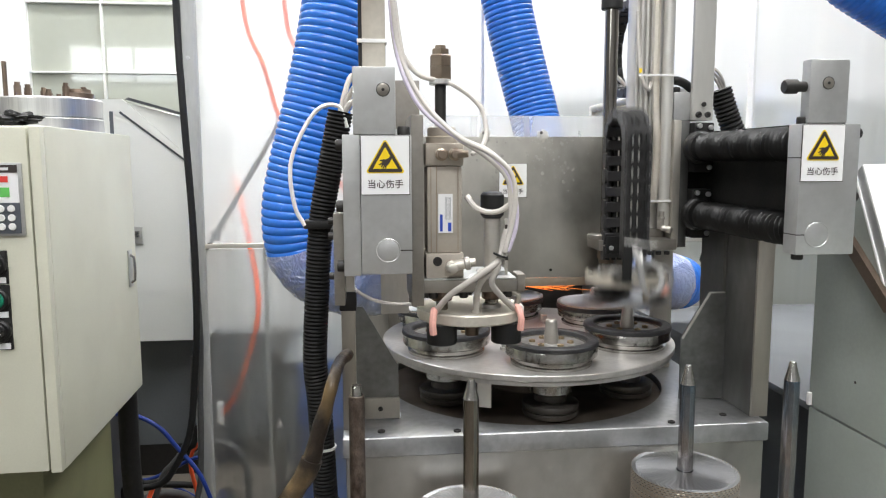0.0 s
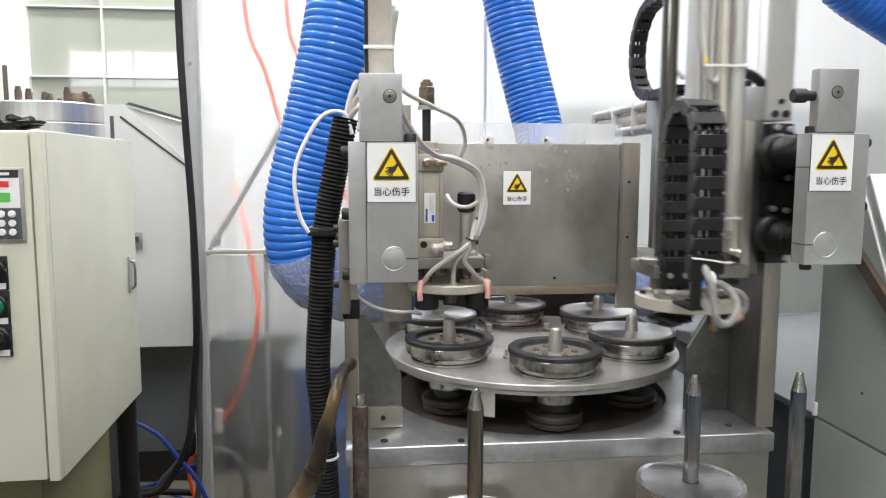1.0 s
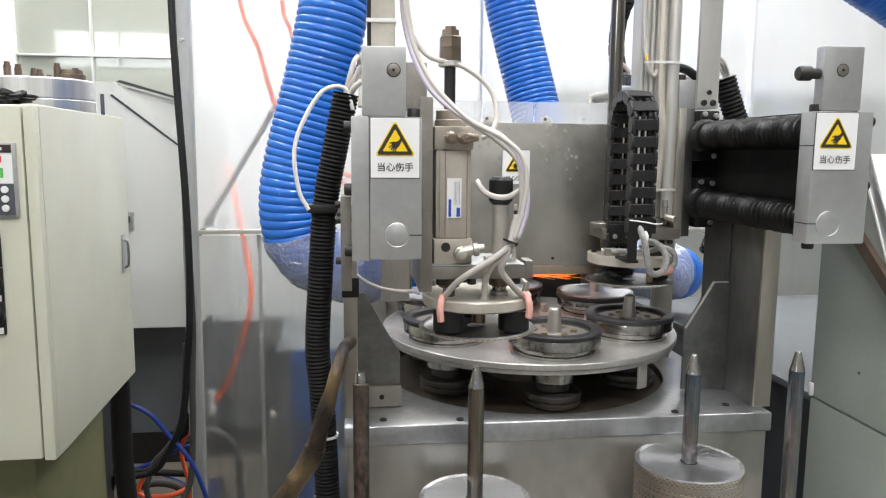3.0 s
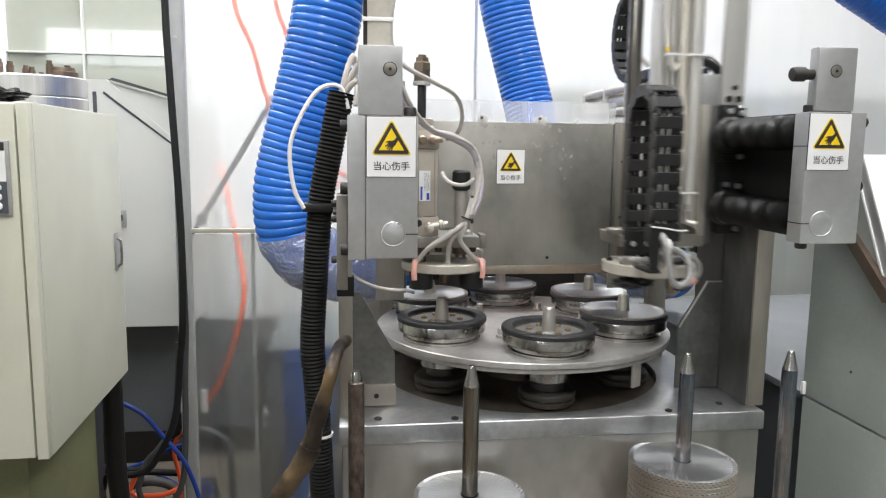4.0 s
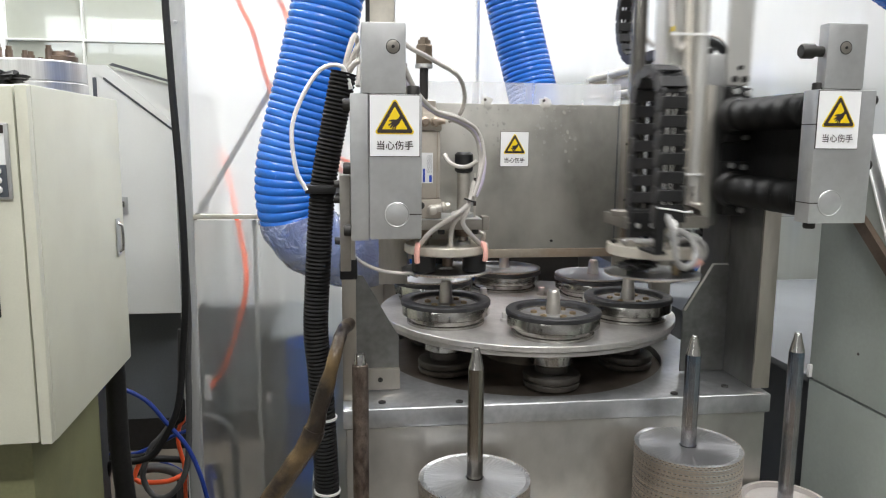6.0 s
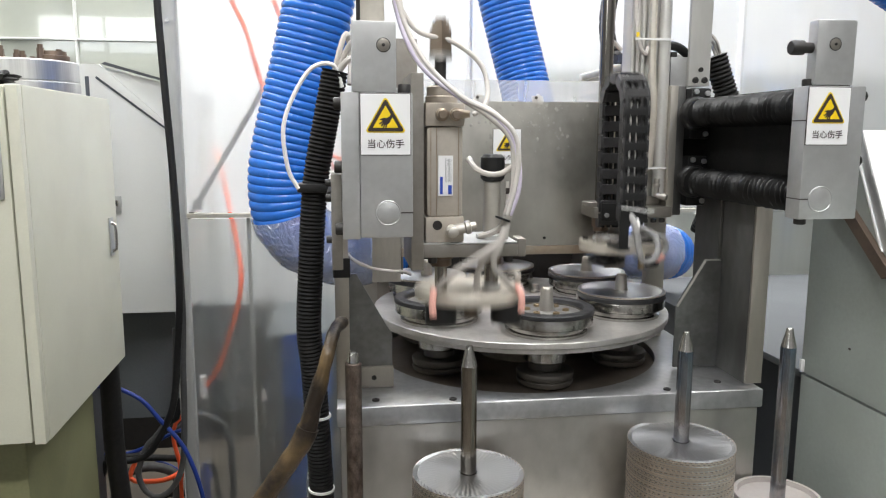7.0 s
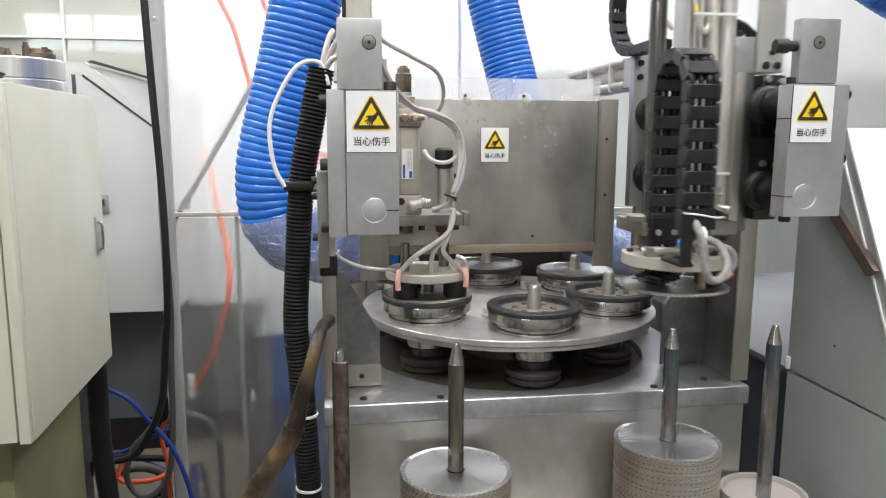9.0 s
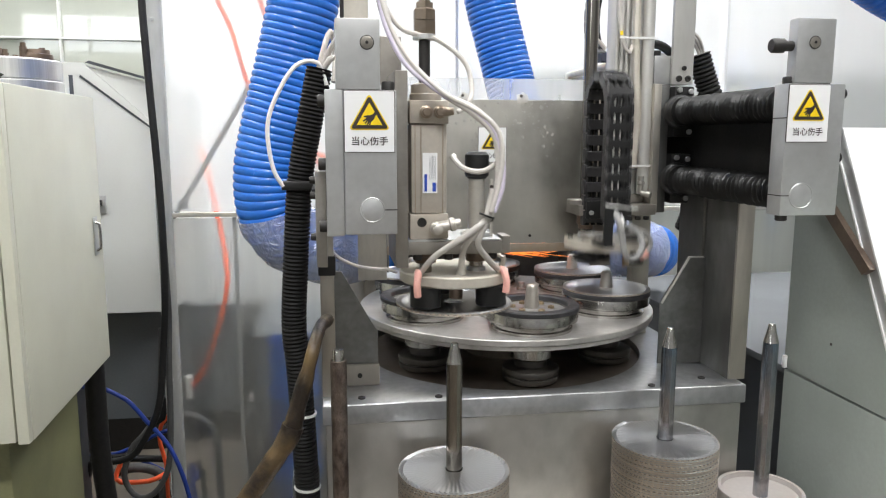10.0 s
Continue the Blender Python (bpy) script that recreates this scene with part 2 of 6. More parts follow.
radius = calc("SQRT", calc("ADD", calc("MULTIPLY", sep.outputs[0], sep.outputs[0]), calc("MULTIPLY", sep.outputs[1], sep.outputs[1])), 0.0)
phase = calc("ADD", calc("MULTIPLY", calc("ARCTAN2", sep.outputs[1], sep.outputs[0]), 44.0), calc("MULTIPLY", radius, -520.0))
swirl = bn.nodes.new("ShaderNodeBump")
swirl.inputs["Strength"].default_value, swirl.inputs["Distance"].default_value = 0.08, 0.0006
bn.links.new(calc("SINE", phase, 0.0), swirl.inputs["Height"])
bn.links.new(swirl.outputs[0], bn.nodes["Principled BSDF"].inputs["Normal"])
RIM = mat("sintered_rim", (0.63, 0.56, 0.48), 0.36, 0.92, 0.14, 60, 400, 0.04, None, 0.06, (0.42, 0.36, 0.30), 0.5, 60, 0.10)
# Shade inside the rim's small slots, painted as a dark colour.
SLOT_DARK = mat("painted_slot_shade", (0.16, 0.13, 0.105), 0.6, 0.3, 0.2, 60, 300, 0.0)
GLASSF = mat("frosted_window", (0.40, 0.42, 0.36), 0.10, 0.0, 0.03, 2, 30, 0.0, None, 0.03, (0.36, 0.38, 0.32), 0.3, 2, 0, 0, 1.0)
CONDUIT = mat("matt_black_conduit", (0.007, 0.007, 0.007), 0.62, 0.0, 0.2, 40, 250, 0.1, None, 0.1, (0.02, 0.018, 0.016), 0.4, 16)
FRONTST = mat("stained_steel_front", (0.54, 0.53, 0.50), 0.34, 0.92, 0.16, 6, 60, 0.0, (1, 1, 0.7), 0.05, (0.30, 0.285, 0.26), 0.8, 6)
DARKSHEET = mat("dark_mottled_sheet", (0.22, 0.22, 0.213), 0.44, 0.85, 0.3, 9, 90, 0.0, (1, 1, 0.5), 0.12, (0.085, 0.08, 0.073), 0.85, 10)
ANOD = mat("clear_anodised_profile", (0.70, 0.69, 0.655), 0.36, 0.6, 0.05, 20, 200, 0.0, (1, 1, 0.2), 0.06, (0.46, 0.44, 0.40), 0.45, 12)
SATIN = mat("satin_steel_tube", (0.50, 0.475, 0.435), 0.30, 0.75, 0.06, 20, 200, 0.0, None, 0.08, (0.40, 0.36, 0.30), 0.4, 10)
TOPST = mat("worn_top_plate", (0.47, 0.478, 0.482), 0.34, 0.9, 0.25, 9, 110, 0.0, None, 0.04, (0.25, 0.255, 0.255), 0.8, 13)
# Brown plate, its colour darkened further for the shade below the turntable.
RINGST = mat("shade_darkened_ring_plate", (0.23, 0.195, 0.158), 0.36, 0.8, 0.3, 14, 110, 0.0, None, 0.06, (0.065, 0.05, 0.037), 0.85, 15)
RUBBER.node_tree.nodes["Principled BSDF"].inputs["Specular IOR Level"].default_value = 0.45
CONDUIT.node_tree.nodes["Principled BSDF"].inputs["Specular IOR Level"].default_value = 0.2
GUSS = mat("mottled_gusset_sheet", (0.27, 0.275, 0.27), 0.38, 0.92, 0.3, 14, 110, 0.0, None, 0.09, (0.17, 0.165, 0.155), 0.9, 18)
GUIDEROD = mat("greasy_guide_rod", (0.29, 0.275, 0.255), 0.14, 1.0, 0.08, 20, 200, 0.0, (1, 1, 0.3), 0.05, (0.20, 0.17, 0.14), 0.5, 10)
GRIPM = mat("worn_cream_aluminium", (0.66, 0.62, 0.54), 0.42, 0.45, 0.10, 25, 200, 0.0, None, 0.1, (0.36, 0.31, 0.25), 0.5, 18)
GUARDM = mat("stained_guard_sheet", (0.37, 0.36, 0.325), 0.40, 0.88, 0.16, 9, 70, 0.0, (1, 1, 0.7), 0.09, (0.64, 0.625, 0.575), 0.95, 11)
FACEM = mat("chuck_face_steel", (0.25, 0.245, 0.235), 0.42, 0.3, 0.3, 90, 350, 0.0, None, 0.12, (0.12, 0.10, 0.08), 0.8, 70)
DUSTRUB = mat("dusty_rubber_ring", (0.017, 0.017, 0.019), 0.55, 0.0, 0.3, 60, 300, 0.25, None, 0.12, (0.075, 0.073, 0.072), 0.55, 40)
PULLEYM = mat("greasy_pulley_iron", (0.085, 0.078, 0.07), 0.36, 0.5, 0.25, 30, 200, 0.1, None, 0.12, (0.06, 0.052, 0.045), 0.7, 22)
TIEROD = mat("dull_cylinder_tube", (0.34, 0.32, 0.29), 0.40, 0.8, 0.12, 20, 200, 0.0, None, 0.1, (0.18, 0.16, 0.13), 0.5, 12)
DADO = mat("grey_green_dado_paint", (0.37, 0.39, 0.36), 0.55, 0.0, 0.04, 3, 120, 0.06, None, 0.05, (0.30, 0.315, 0.29), 0.4, 2)
SLATE = mat("slate_machine_paint", (0.14, 0.155, 0.165), 0.5, 0.0, 0.1, 6, 200, 0.1, None, 0.06, (0.08, 0.088, 0.095), 0.4, 5)
RESIDUE = clear("dried_coolant_residue", (0.80, 0.78, 0.72), 0.50, 0.5, 0.3, 0.0)
# Milky lower sheet; its grey tint also puts in the shade behind it.
SHEET_LOW = clear("milky_shade_tinted_sheet", (0.24, 0.248, 0.24), 0.76, 0.16, 0.3, 0.35, 0.54, (0.76, 0.77, 0.76))
POSTM = mat("dull_post_profile", (0.47, 0.475, 0.46), 0.50, 0.35, 0.10, 14, 160, 0.0, (1, 1, 0.3), 0.08, (0.22, 0.22, 0.21), 0.5, 9)
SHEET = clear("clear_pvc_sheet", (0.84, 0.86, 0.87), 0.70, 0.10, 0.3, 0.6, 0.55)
ACRYL = clear("scratched_acrylic", (0.85, 0.87, 0.87), 0.7, 0.1, 0.3, 0.4)
WRAP = clear("cling_wrap", (0.92, 0.92, 0.91), 0.46, 0.09, 0.3, 2.6)
wn_, wl_ = WRAP.node_tree.nodes, WRAP.node_tree.links
crease, crinkle = wn_.new("ShaderNodeTexNoise"), wn_.new("ShaderNodeBump")
crease.inputs["Scale"].default_value, crease.inputs["Detail"].default_value, crease.inputs["Distortion"].default_value = 42.0, 3.0, 2.5
crinkle.inputs["Strength"].default_value, crinkle.inputs["Distance"].default_value = 1.0, 0.012
wl_.new(wn_["Texture Coordinate"].outputs["Object"], crease.inputs["Vector"])
wl_.new(crease.outputs["Fac"], crinkle.inputs["Height"])
for shader in ("Glossy BSDF", "Diffuse BSDF"):
    wl_.new(crinkle.outputs[0], wn_[shader].inputs["Normal"])
TUBEGLOW = glow("fluorescent_tube_glow", (1.0, 0.98, 0.94), 9.0)
# Glow of the added window behind the camera.
DAYGLASS = glow("added_window_glow", (0.95, 1.0, 1.0), 8.0)
SPARK = glow("hot_spark", (1.0, 0.27, 0.04), 0.9)

# ---- building helpers ----
ORG = {}


def thing(name, at, label, category, group="", kind=""):
    ob = new(name)
    ob.location = at
    ob.empty_display_size = 0.02
    ORG[ob] = Vector(at)
    return tagged(ob, label, category, group, kind)


def mesh_of(name, bm, material, smooth=True):
    me = bpy.data.meshes.new(name)
    bmesh.ops.recalc_face_normals(bm, faces=bm.faces)
    bm.to_mesh(me)
    bm.free()
    for m in material if isinstance(material, (list, tuple)) else (material,):
        me.materials.append(m)
    if smooth:
        me.polygons.foreach_set("use_smooth", [True] * len(me.polygons))
        me.set_sharp_from_angle(angle=radians(38))
    return me


def part(name, bm, material, parent, label="", at=None):
    """Links a bmesh, built in world places (of the rest pose), as one mesh under a thing or a part. at: the part's own origin."""
    base = ORG[parent]
    o = Vector(at) if at is not None else base
    bmesh.ops.translate(bm, verts=bm.verts, vec=-o)
    ob = new(name, mesh_of(name, bm, material))
    ob.parent = parent
    ob.location = o - base
    ORG[ob] = o
    if label:
        ob["label"] = label
    return ob


def setting(name, bm, material, label, category):
    ob = new(name, mesh_of(name, bm, material))
    ORG[ob] = Vector((0, 0, 0))
    return tagged(ob, label, category, kind="structure")


def B():
    return bmesh.new()


def box(bm, x0, x1, y0, y1, z0, z1, bevel=0.001, seg=2):
    r = bmesh.ops.create_cube(bm, size=1.0)
    vs = r["verts"]
    for v in vs:
        v.co = Vector((x0 + (v.co.x + 0.5) * (x1 - x0), y0 + (v.co.y + 0.5) * (y1 - y0), z0 + (v.co.z + 0.5) * (z1 - z0)))
    if bevel:
        es = list({e for v in vs for e in v.link_edges})
        bmesh.ops.bevel(bm, geom=es, offset=bevel, segments=seg, affect="EDGES", profile=0.6, clamp_overlap=True)
    return bm


def frame_axes(d):
    d = Vector(d).normalized()
    a = Vector((0, 0, 1)) if abs(d.z) < 0.9 else Vector((1, 0, 0))
    u = d.cross(a).normalized()
    return u, d.cross(u).normalized(), d


def turned(bm, p0, axis, profile, seg=24, ring=False):
    """A turned shape: profile of (distance along the axis, radius), ends closed, or joined to each other for a ring."""
    u, w, d = frame_axes(axis)
    p0 = Vector(p0)
    rings = []
    for h, r in profile:
        c = p0 + d * h
        rings.append([bm.verts.new(c + (u * math.cos(a) + w * math.sin(a)) * max(r, 1e-5)) for a in (2 * math.pi * k / seg for k in range(seg))])
    for a, b in zip(rings, rings[1:] + (rings[:1] if ring else [])):
        for k in range(seg):
            bm.faces.new((a[k], a[(k + 1) % seg], b[(k + 1) % seg], b[k]))
    if not ring:
        bm.faces.new(rings[0][::-1])
        bm.faces.new(rings[-1])
    return bm


def cyl(bm, p0, p1, r, seg=20, ch=0.0008):
    d = Vector(p1) - Vector(p0)
    h = d.length
    ch = min(ch, r * 0.4, h * 0.3)
    return turned(bm, p0, d, [(0, r - ch), (ch, r), (h - ch, r), (h, r - ch)], seg)


def spline(pts, step):
    """Points along a smooth curve through pts, about step apart."""
    P = [Vector(p) for p in pts]
    P = [P[0] * 2 - P[1]] + P + [P[-1] * 2 - P[-2]]
    fine = []
    for a, b, c, d in zip(P, P[1:], P[2:], P[3:]):
        for k in range(24):
            s = k / 24
            fine.append(0.5 * (2 * b + (c - a) * s + (2 * a - 5 * b + 4 * c - d) * s * s + (3 * b - a - 3 * c + d) * s ** 3))
    fine.append(P[-2])
    length = sum((q - p).length for p, q in zip(fine, fine[1:]))
    n = max(2, round(length / step))
    out, run, k = [fine[0]], 0.0, 0
    for i in range(1, n):
        want = length * i / n
        while k < len(fine) - 2 and run + (fine[k + 1] - fine[k]).length < want:
            run += (fine[k + 1] - fine[k]).length
            k += 1
        seg = (fine[k + 1] - fine[k])
        out.append(fine[k] + seg * ((want - run) / max(seg.length, 1e-9)))
    out.append(fine[-1])
    return out


def sweep(bm, pts, radii, seg=10, cap=True):
    """A round tube through pts with a radius at each."""
    rings, u = [], None
    for i, p in enumerate(pts):
        d = (pts[min(i + 1, len(pts) - 1)] - pts[max(i - 1, 0)]).normalized()
        if u is None:
            u = frame_axes(d)[0]
        u = (u - d * u.dot(d)).normalized()
        w = d.cross(u)
        rings.append([bm.verts.new(p + (u * math.cos(a) + w * math.sin(a)) * radii[i]) for a in (2 * math.pi * k / seg for k in range(seg))])
    for a, b in zip(rings, rings[1:]):
        for k in range(seg):
            bm.faces.new((a[k], a[(k + 1) % seg], b[(k + 1) % seg], b[k]))
    if cap:
        bm.faces.new(rings[0][::-1])
        bm.faces.new(rings[-1])
    return bm


def crumpled(bm, pts, r, rough, seed, seg=44):
    """A loose film round a hose: a tube whose skin is folded in sharp, slanting creases."""
    sweep(bm, pts, [r] * len(pts), seg, False)
    rnd_ = random.Random(seed)
    for i, v in enumerate(bm.verts):
        c = pts[i // seg]
        fold = abs(noise.noise(v.co * 34 + Vector((seed, 0, 0))))
        v.co = c + (v.co - c) * (1 + rough * (0.12 * rnd_.random() + 0.9 * fold))
    return bm


def tube(bm, pts, r, seg=8, step=0.008):
    s = spline(pts, step)
    return sweep(bm, s, [r] * len(s), seg)


def ribbed(bm, pts, r, pitch, depth, seg=28, per=5, crest=0.5):
    """A corrugated hose: rounded ribs along the curve."""
    s = spline(pts, pitch / per)
    radii = [r - depth + depth * (0.5 + 0.5 * math.cos(2 * math.pi * i / per)) ** crest for i in range(len(s))]
    return sweep(bm, s, radii, seg)


def prism(bm, poly, axis, a, b):
    """A flat outline (pairs) pushed from a to b along an axis: 'x' pairs are (y, z); 'y' pairs (x, z); 'z' pairs (x, y)."""
    def at(q, h):
        return {"x": (h, q[0], q[1]), "y": (q[0], h, q[1]), "z": (q[0], q[1], h)}[axis]
    lo = [bm.verts.new(at(q, a)) for q in poly]
    hi = [bm.verts.new(at(q, b)) for q in poly]
    bm.faces.new(lo)
    bm.faces.new(hi[::-1])
    n = len(poly)
    for k in range(n):
        bm.faces.new((lo[k], lo[(k + 1) % n], hi[(k + 1) % n], hi[k]))
    return bm


def socket_bolt(parent, at, axis, r=0.005, h=0.007, material=None, name="bolt"):
    bm = B()
    turned(bm, at, axis, [(0, r), (h * 0.85, r), (h, r * 0.85), (h, r * 0.5), (h * 0.55, r * 0.45)], 14)
    return part(name, bm, material or DKBOLT, parent)


def words(text, size):
    """A flat mesh of lettering, lying in x and z, centred."""
    cu = bpy.data.curves.new("lettering", "FONT")
    cu.body, cu.size, cu.align_x, cu.align_y = text, size, "CENTER", "CENTER"
    cu.resolution_u = 3
    cu.offset = size * 0.012
    ob = new("lettering", cu)
    bpy.context.view_layer.update()
    me = bpy.data.meshes.new_from_object(ob.evaluated_get(bpy.context.evaluated_depsgraph_get()))
    bpy.data.objects.remove(ob)
    bm = B()
    bm.from_mesh(me)
    for v in bm.verts:
        v.co = Vector((v.co.x, 0, v.co.y))
    bpy.data.meshes.remove(me)
    return bm


def rounded_triangle(cx, cz, r, corner):
    out = []
    for k in range(3):
        a = math.pi / 2 + k * 2 * math.pi / 3
        c = (cx + (r - corner) * math.cos(a), cz + (r - corner) * math.sin(a))
        for j in range(-3, 4):
            b = a + j * math.pi / 9
            out.append((c[0] + corner * math.cos(b), c[1] + corner * math.sin(b)))
    return out


def warning_sign(x0, x1, z0, z1, y, parent):
    """A sticker on a face that looks towards -y."""
    w, h, cx = x1 - x0, z1 - z0, (x0 + x1) / 2
    s = part("warning_sticker", prism(B(), [(x0, z0), (x1, z0), (x1, z1), (x0, z1)], "y", y - 0.0006, y + 0.0002), INK, parent, "white warning sticker with a yellow triangle and black lettering")
    e = w * 0.012
    part("sticker_face", prism(B(), [(x0 + e, z0 + e), (x1 - e, z0 + e), (x1 - e, z1 - e), (x0 + e, z1 - e)], "y", y - 0.0010, y - 0.0005), STICKER, s)
    tz = z0 + h * 0.565
    part("yellow_edge", prism(B(), rounded_triangle(cx, tz, w * 0.43, w * 0.045), "y", y - 0.0013, y - 0.0009), YELLOW, s)
    part("black_triangle", prism(B(), rounded_triangle(cx, tz, w * 0.395, w * 0.035), "y", y - 0.0016, y - 0.0012), INK, s)
    part("yellow_triangle", prism(B(), rounded_triangle(cx, tz, w * 0.285, w * 0.006), "y", y - 0.0019, y - 0.0015), YELLOW, s)
    blob = [(0.075, 0.125), (0.050, 0.085), (0.010, 0.062), (-0.025, 0.066), (-0.075, 0.052), (-0.078, 0.036), (-0.040, 0.036), (-0.048, 0.020), (-0.092, -0.010), (-0.082, -0.026), (-0.040, 0.000), (-0.068, -0.046), (-0.054, -0.056), (-0.020, -0.014), (-0.040, -0.070), (-0.024, -0.076), (0.000, -0.024), (-0.008, -0.076), (0.008, -0.078), (0.022, -0.028), (0.055, 0.002), (0.075, 0.045), (0.105, 0.090)]
    part("pictogram", prism(B(), [(cx + 1.45 * a * w, tz - 0.045 * w + 1.4 * b * w) for a, b in blob], "y", y - 0.0022, y - 0.0018), INK, s)
    bm = words("当心伤手", w * 0.185)
    bmesh.ops.translate(bm, verts=bm.verts, vec=(cx, y - 0.0014, z0 + h * 0.175))
    part("lettering", bm, INK, s)
    return s

# ---- the room ----
setting("floor", box(B(), -4.0, 4.0, -3.6, 4.2, -0.1, 0.0, 0), FLOORM, "stained grey concrete workshop floor", "floor")
setting("ceiling", box(B(), -4.0, 4.0, -3.6, 4.2, CEIL, CEIL + 0.1, 0), CEILM, "plain white workshop ceiling", "ceiling")
# Three walls out of view, their colour darkened to deepen metal reflections.
setting("wall_left", box(B(), -4.1, -4.0, -3.6, 4.2, 0, CEIL, 0), WALLD, "unseen grey wall, darkened so that metal mirrors dark", "wall")
setting("wall_right", box(B(), 4.0, 4.1, -3.6, 4.2, 0, CEIL, 0), WALLD, "unseen grey wall, darkened so that metal mirrors dark", "wall")
setting("wall_front", box(B(), -4.1, 4.1, -3.7, -3.6, 0, CEIL, 0), WALLD, "unseen grey wall, darkened so that metal mirrors dark", "wall")


def back_wall():
    bm = B()
    y0, y1 = 2.30, 2.42
    for x0, x1, z0, z1 in ((-4.0, -1.28, 0, CEIL), (-1.28, -0.62, 0, 1.02), (-1.28, -0.62, 2.3, CEIL), (-0.62, 4.0, 0, CEIL)):
        box(bm, x0, x1, y0, y1, z0, z1, 0)
    return setting("wall_back", bm, WALLW, "white painted wall with a steel window", "wall")


back_wall()
setting("dado", box(B(), 0.75, 4.0, 2.293, 2.2995, 0.0, 1.39, 0), DADO, "grey-green painted lower part of the wall", "wall")


def back_window():
    w = thing("window_1", (-0.945, 2.30, 1.02), "frosted greenish window with thin white glazing bars", "window", kind="structure")
    for x0, x1 in ((-1.28, -1.003), (-0.995, -0.62)):
        for z0, z1 in ((1.02, 1.226), (1.234, 1.468), (1.476, 1.739), (1.747, 2.3)):
            part("pane", box(B(), x0, x1, 2.325, 2.331, z0, z1, 0), GLASSF, w)
    for x in (-0.999,):
        part("glazing_bar", box(B(), x - 0.004, x + 0.004, 2.305, 2.335, 1.02, 2.3, 0.002), OFFWHITE, w)
    for z in (1.23, 1.472, 1.743):
        part("glazing_bar", box(B(), -1.28, -0.62, 2.307, 2.334, z - 0.004, z + 0.004, 0.002), OFFWHITE, w)
    part("window_sill", box(B(), -1.29, -0.60, 2.27, 2.33, 1.0, 1.02, 0.002), OFFWHITE, w)


back_window()


# An added light source behind the camera, shaped as a strip window.
def added_glow_window():
    w = thing("window_2", (-2.45, -3.6, 2.0), "added glowing strip window high on the wall, out of view", "window", kind="structure")
    for x0, x1 in ((-3.3, -2.62), (-2.58, -1.75)):
        part("pane", box(B(), x0, x1, -3.598, -3.59, 2.03, 2.42, 0), DAYGLASS, w)
    part("window_frame", box(B(), -2.62, -2.58, -3.599, -3.575, 2.0, 2.45, 0.003), OFFWHITE, w)
    for z in (2.0, 2.42):
        part("window_frame", box(B(), -3.34, -1.71, -3.599, -3.575, z, z + 0.03, 0.003), OFFWHITE, w)


added_glow_window()
for lx, ly, lsx, lsy, _ in LAMPS:
    fx = thing("ceiling_light", (lx, ly, CEIL), "white fluorescent batten fixture on the ceiling", "light", "ceiling lights")
    part("housing", box(B(), lx - lsx / 2 - 0.02, lx + lsx / 2 + 0.02, ly - lsy / 2 - 0.02, ly + lsy / 2 + 0.02, CEIL - 0.05, CEIL - 0.002, 0.004), WHITEP, fx)
    along = lsy > lsx
    for o in (-0.06, 0.06):
        a = (lx + o, ly - lsy / 2, CEIL - 0.075) if along else (lx - lsx / 2, ly + o, CEIL - 0.075)
        b = (lx + o, ly + lsy / 2, CEIL - 0.075) if along else (lx + lsx / 2, ly + o, CEIL - 0.075)
        part("tube", cyl(B(), a, b, 0.014, 12), TUBEGLOW, fx)


def screen():
    """The clear plastic screen behind the machine, in an aluminium frame."""
    s = thing("enclosure_screen", (0.5, 0.74, 0.0), "clear plastic screen in an aluminium frame behind the machine", "screen")
    for x in (-0.318, 0.28, 0.88, 1.48):
        w = 0.014 if x < 0 else 0.003
        part("post", box(B(), x - w, x + w, 0.735, 0.762, 0.0, 2.1, 0.006 if x < 0 else 0.001, 3), POSTM if x < 0 else WHITEP, s)
    for z in (0.02, 0.943, 2.09):
        part("rail", box(B(), -0.304, 1.494, 0.744, 0.755, z - 0.0045, z + 0.0045, 0.001), ALU, s)
    part("post_lip", box(B(), -0.3336, -0.3323, 0.7345, 0.764, 0.0, 2.1, 0.0004), WHITEP, s, "thin white lip along the post")
    part("batten", box(B(), -0.187, -0.179, 0.757, 0.763, 0.03, 0.936, 0.001), POSTM, s)
    for x0, x1 in ((-0.303, 0.273), (0.287, 0.873), (0.887, 1.473)):
        for z0, z1 in ((0.03, 0.936), (0.95, 2.08)):
            bm = B()
            n = 28
            lo, hi = [], []
            for k in range(n + 1):
                x = x0 + (x1 - x0) * k / n
                dy = 0.0025 * math.sin(x * 37) + 0.0018 * math.sin(x * 91 + 1)
                lo.append(bm.verts.new((x, 0.748 + dy, z0)))
                hi.append(bm.verts.new((x, 0.748 + dy * 1.3, z1)))
            for k in range(n):
                bm.faces.new((lo[k], lo[k + 1], hi[k + 1], hi[k]))
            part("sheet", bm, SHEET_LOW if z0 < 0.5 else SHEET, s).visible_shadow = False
    for z in (0.953, 1.326, 0.6):
        socket_bolt(s, (-0.320, 0.735, z), (0, -1, 0), 0.004, 0.003, MACHINED, "screw")
    part("sticker", box(B(), -0.3346, -0.3338, 0.736, 0.760, 0.555, 0.60, 0), STICKER, s)


screen()


TC = Vector((0.266, 0.232, 0.0))
SPR = 0.148


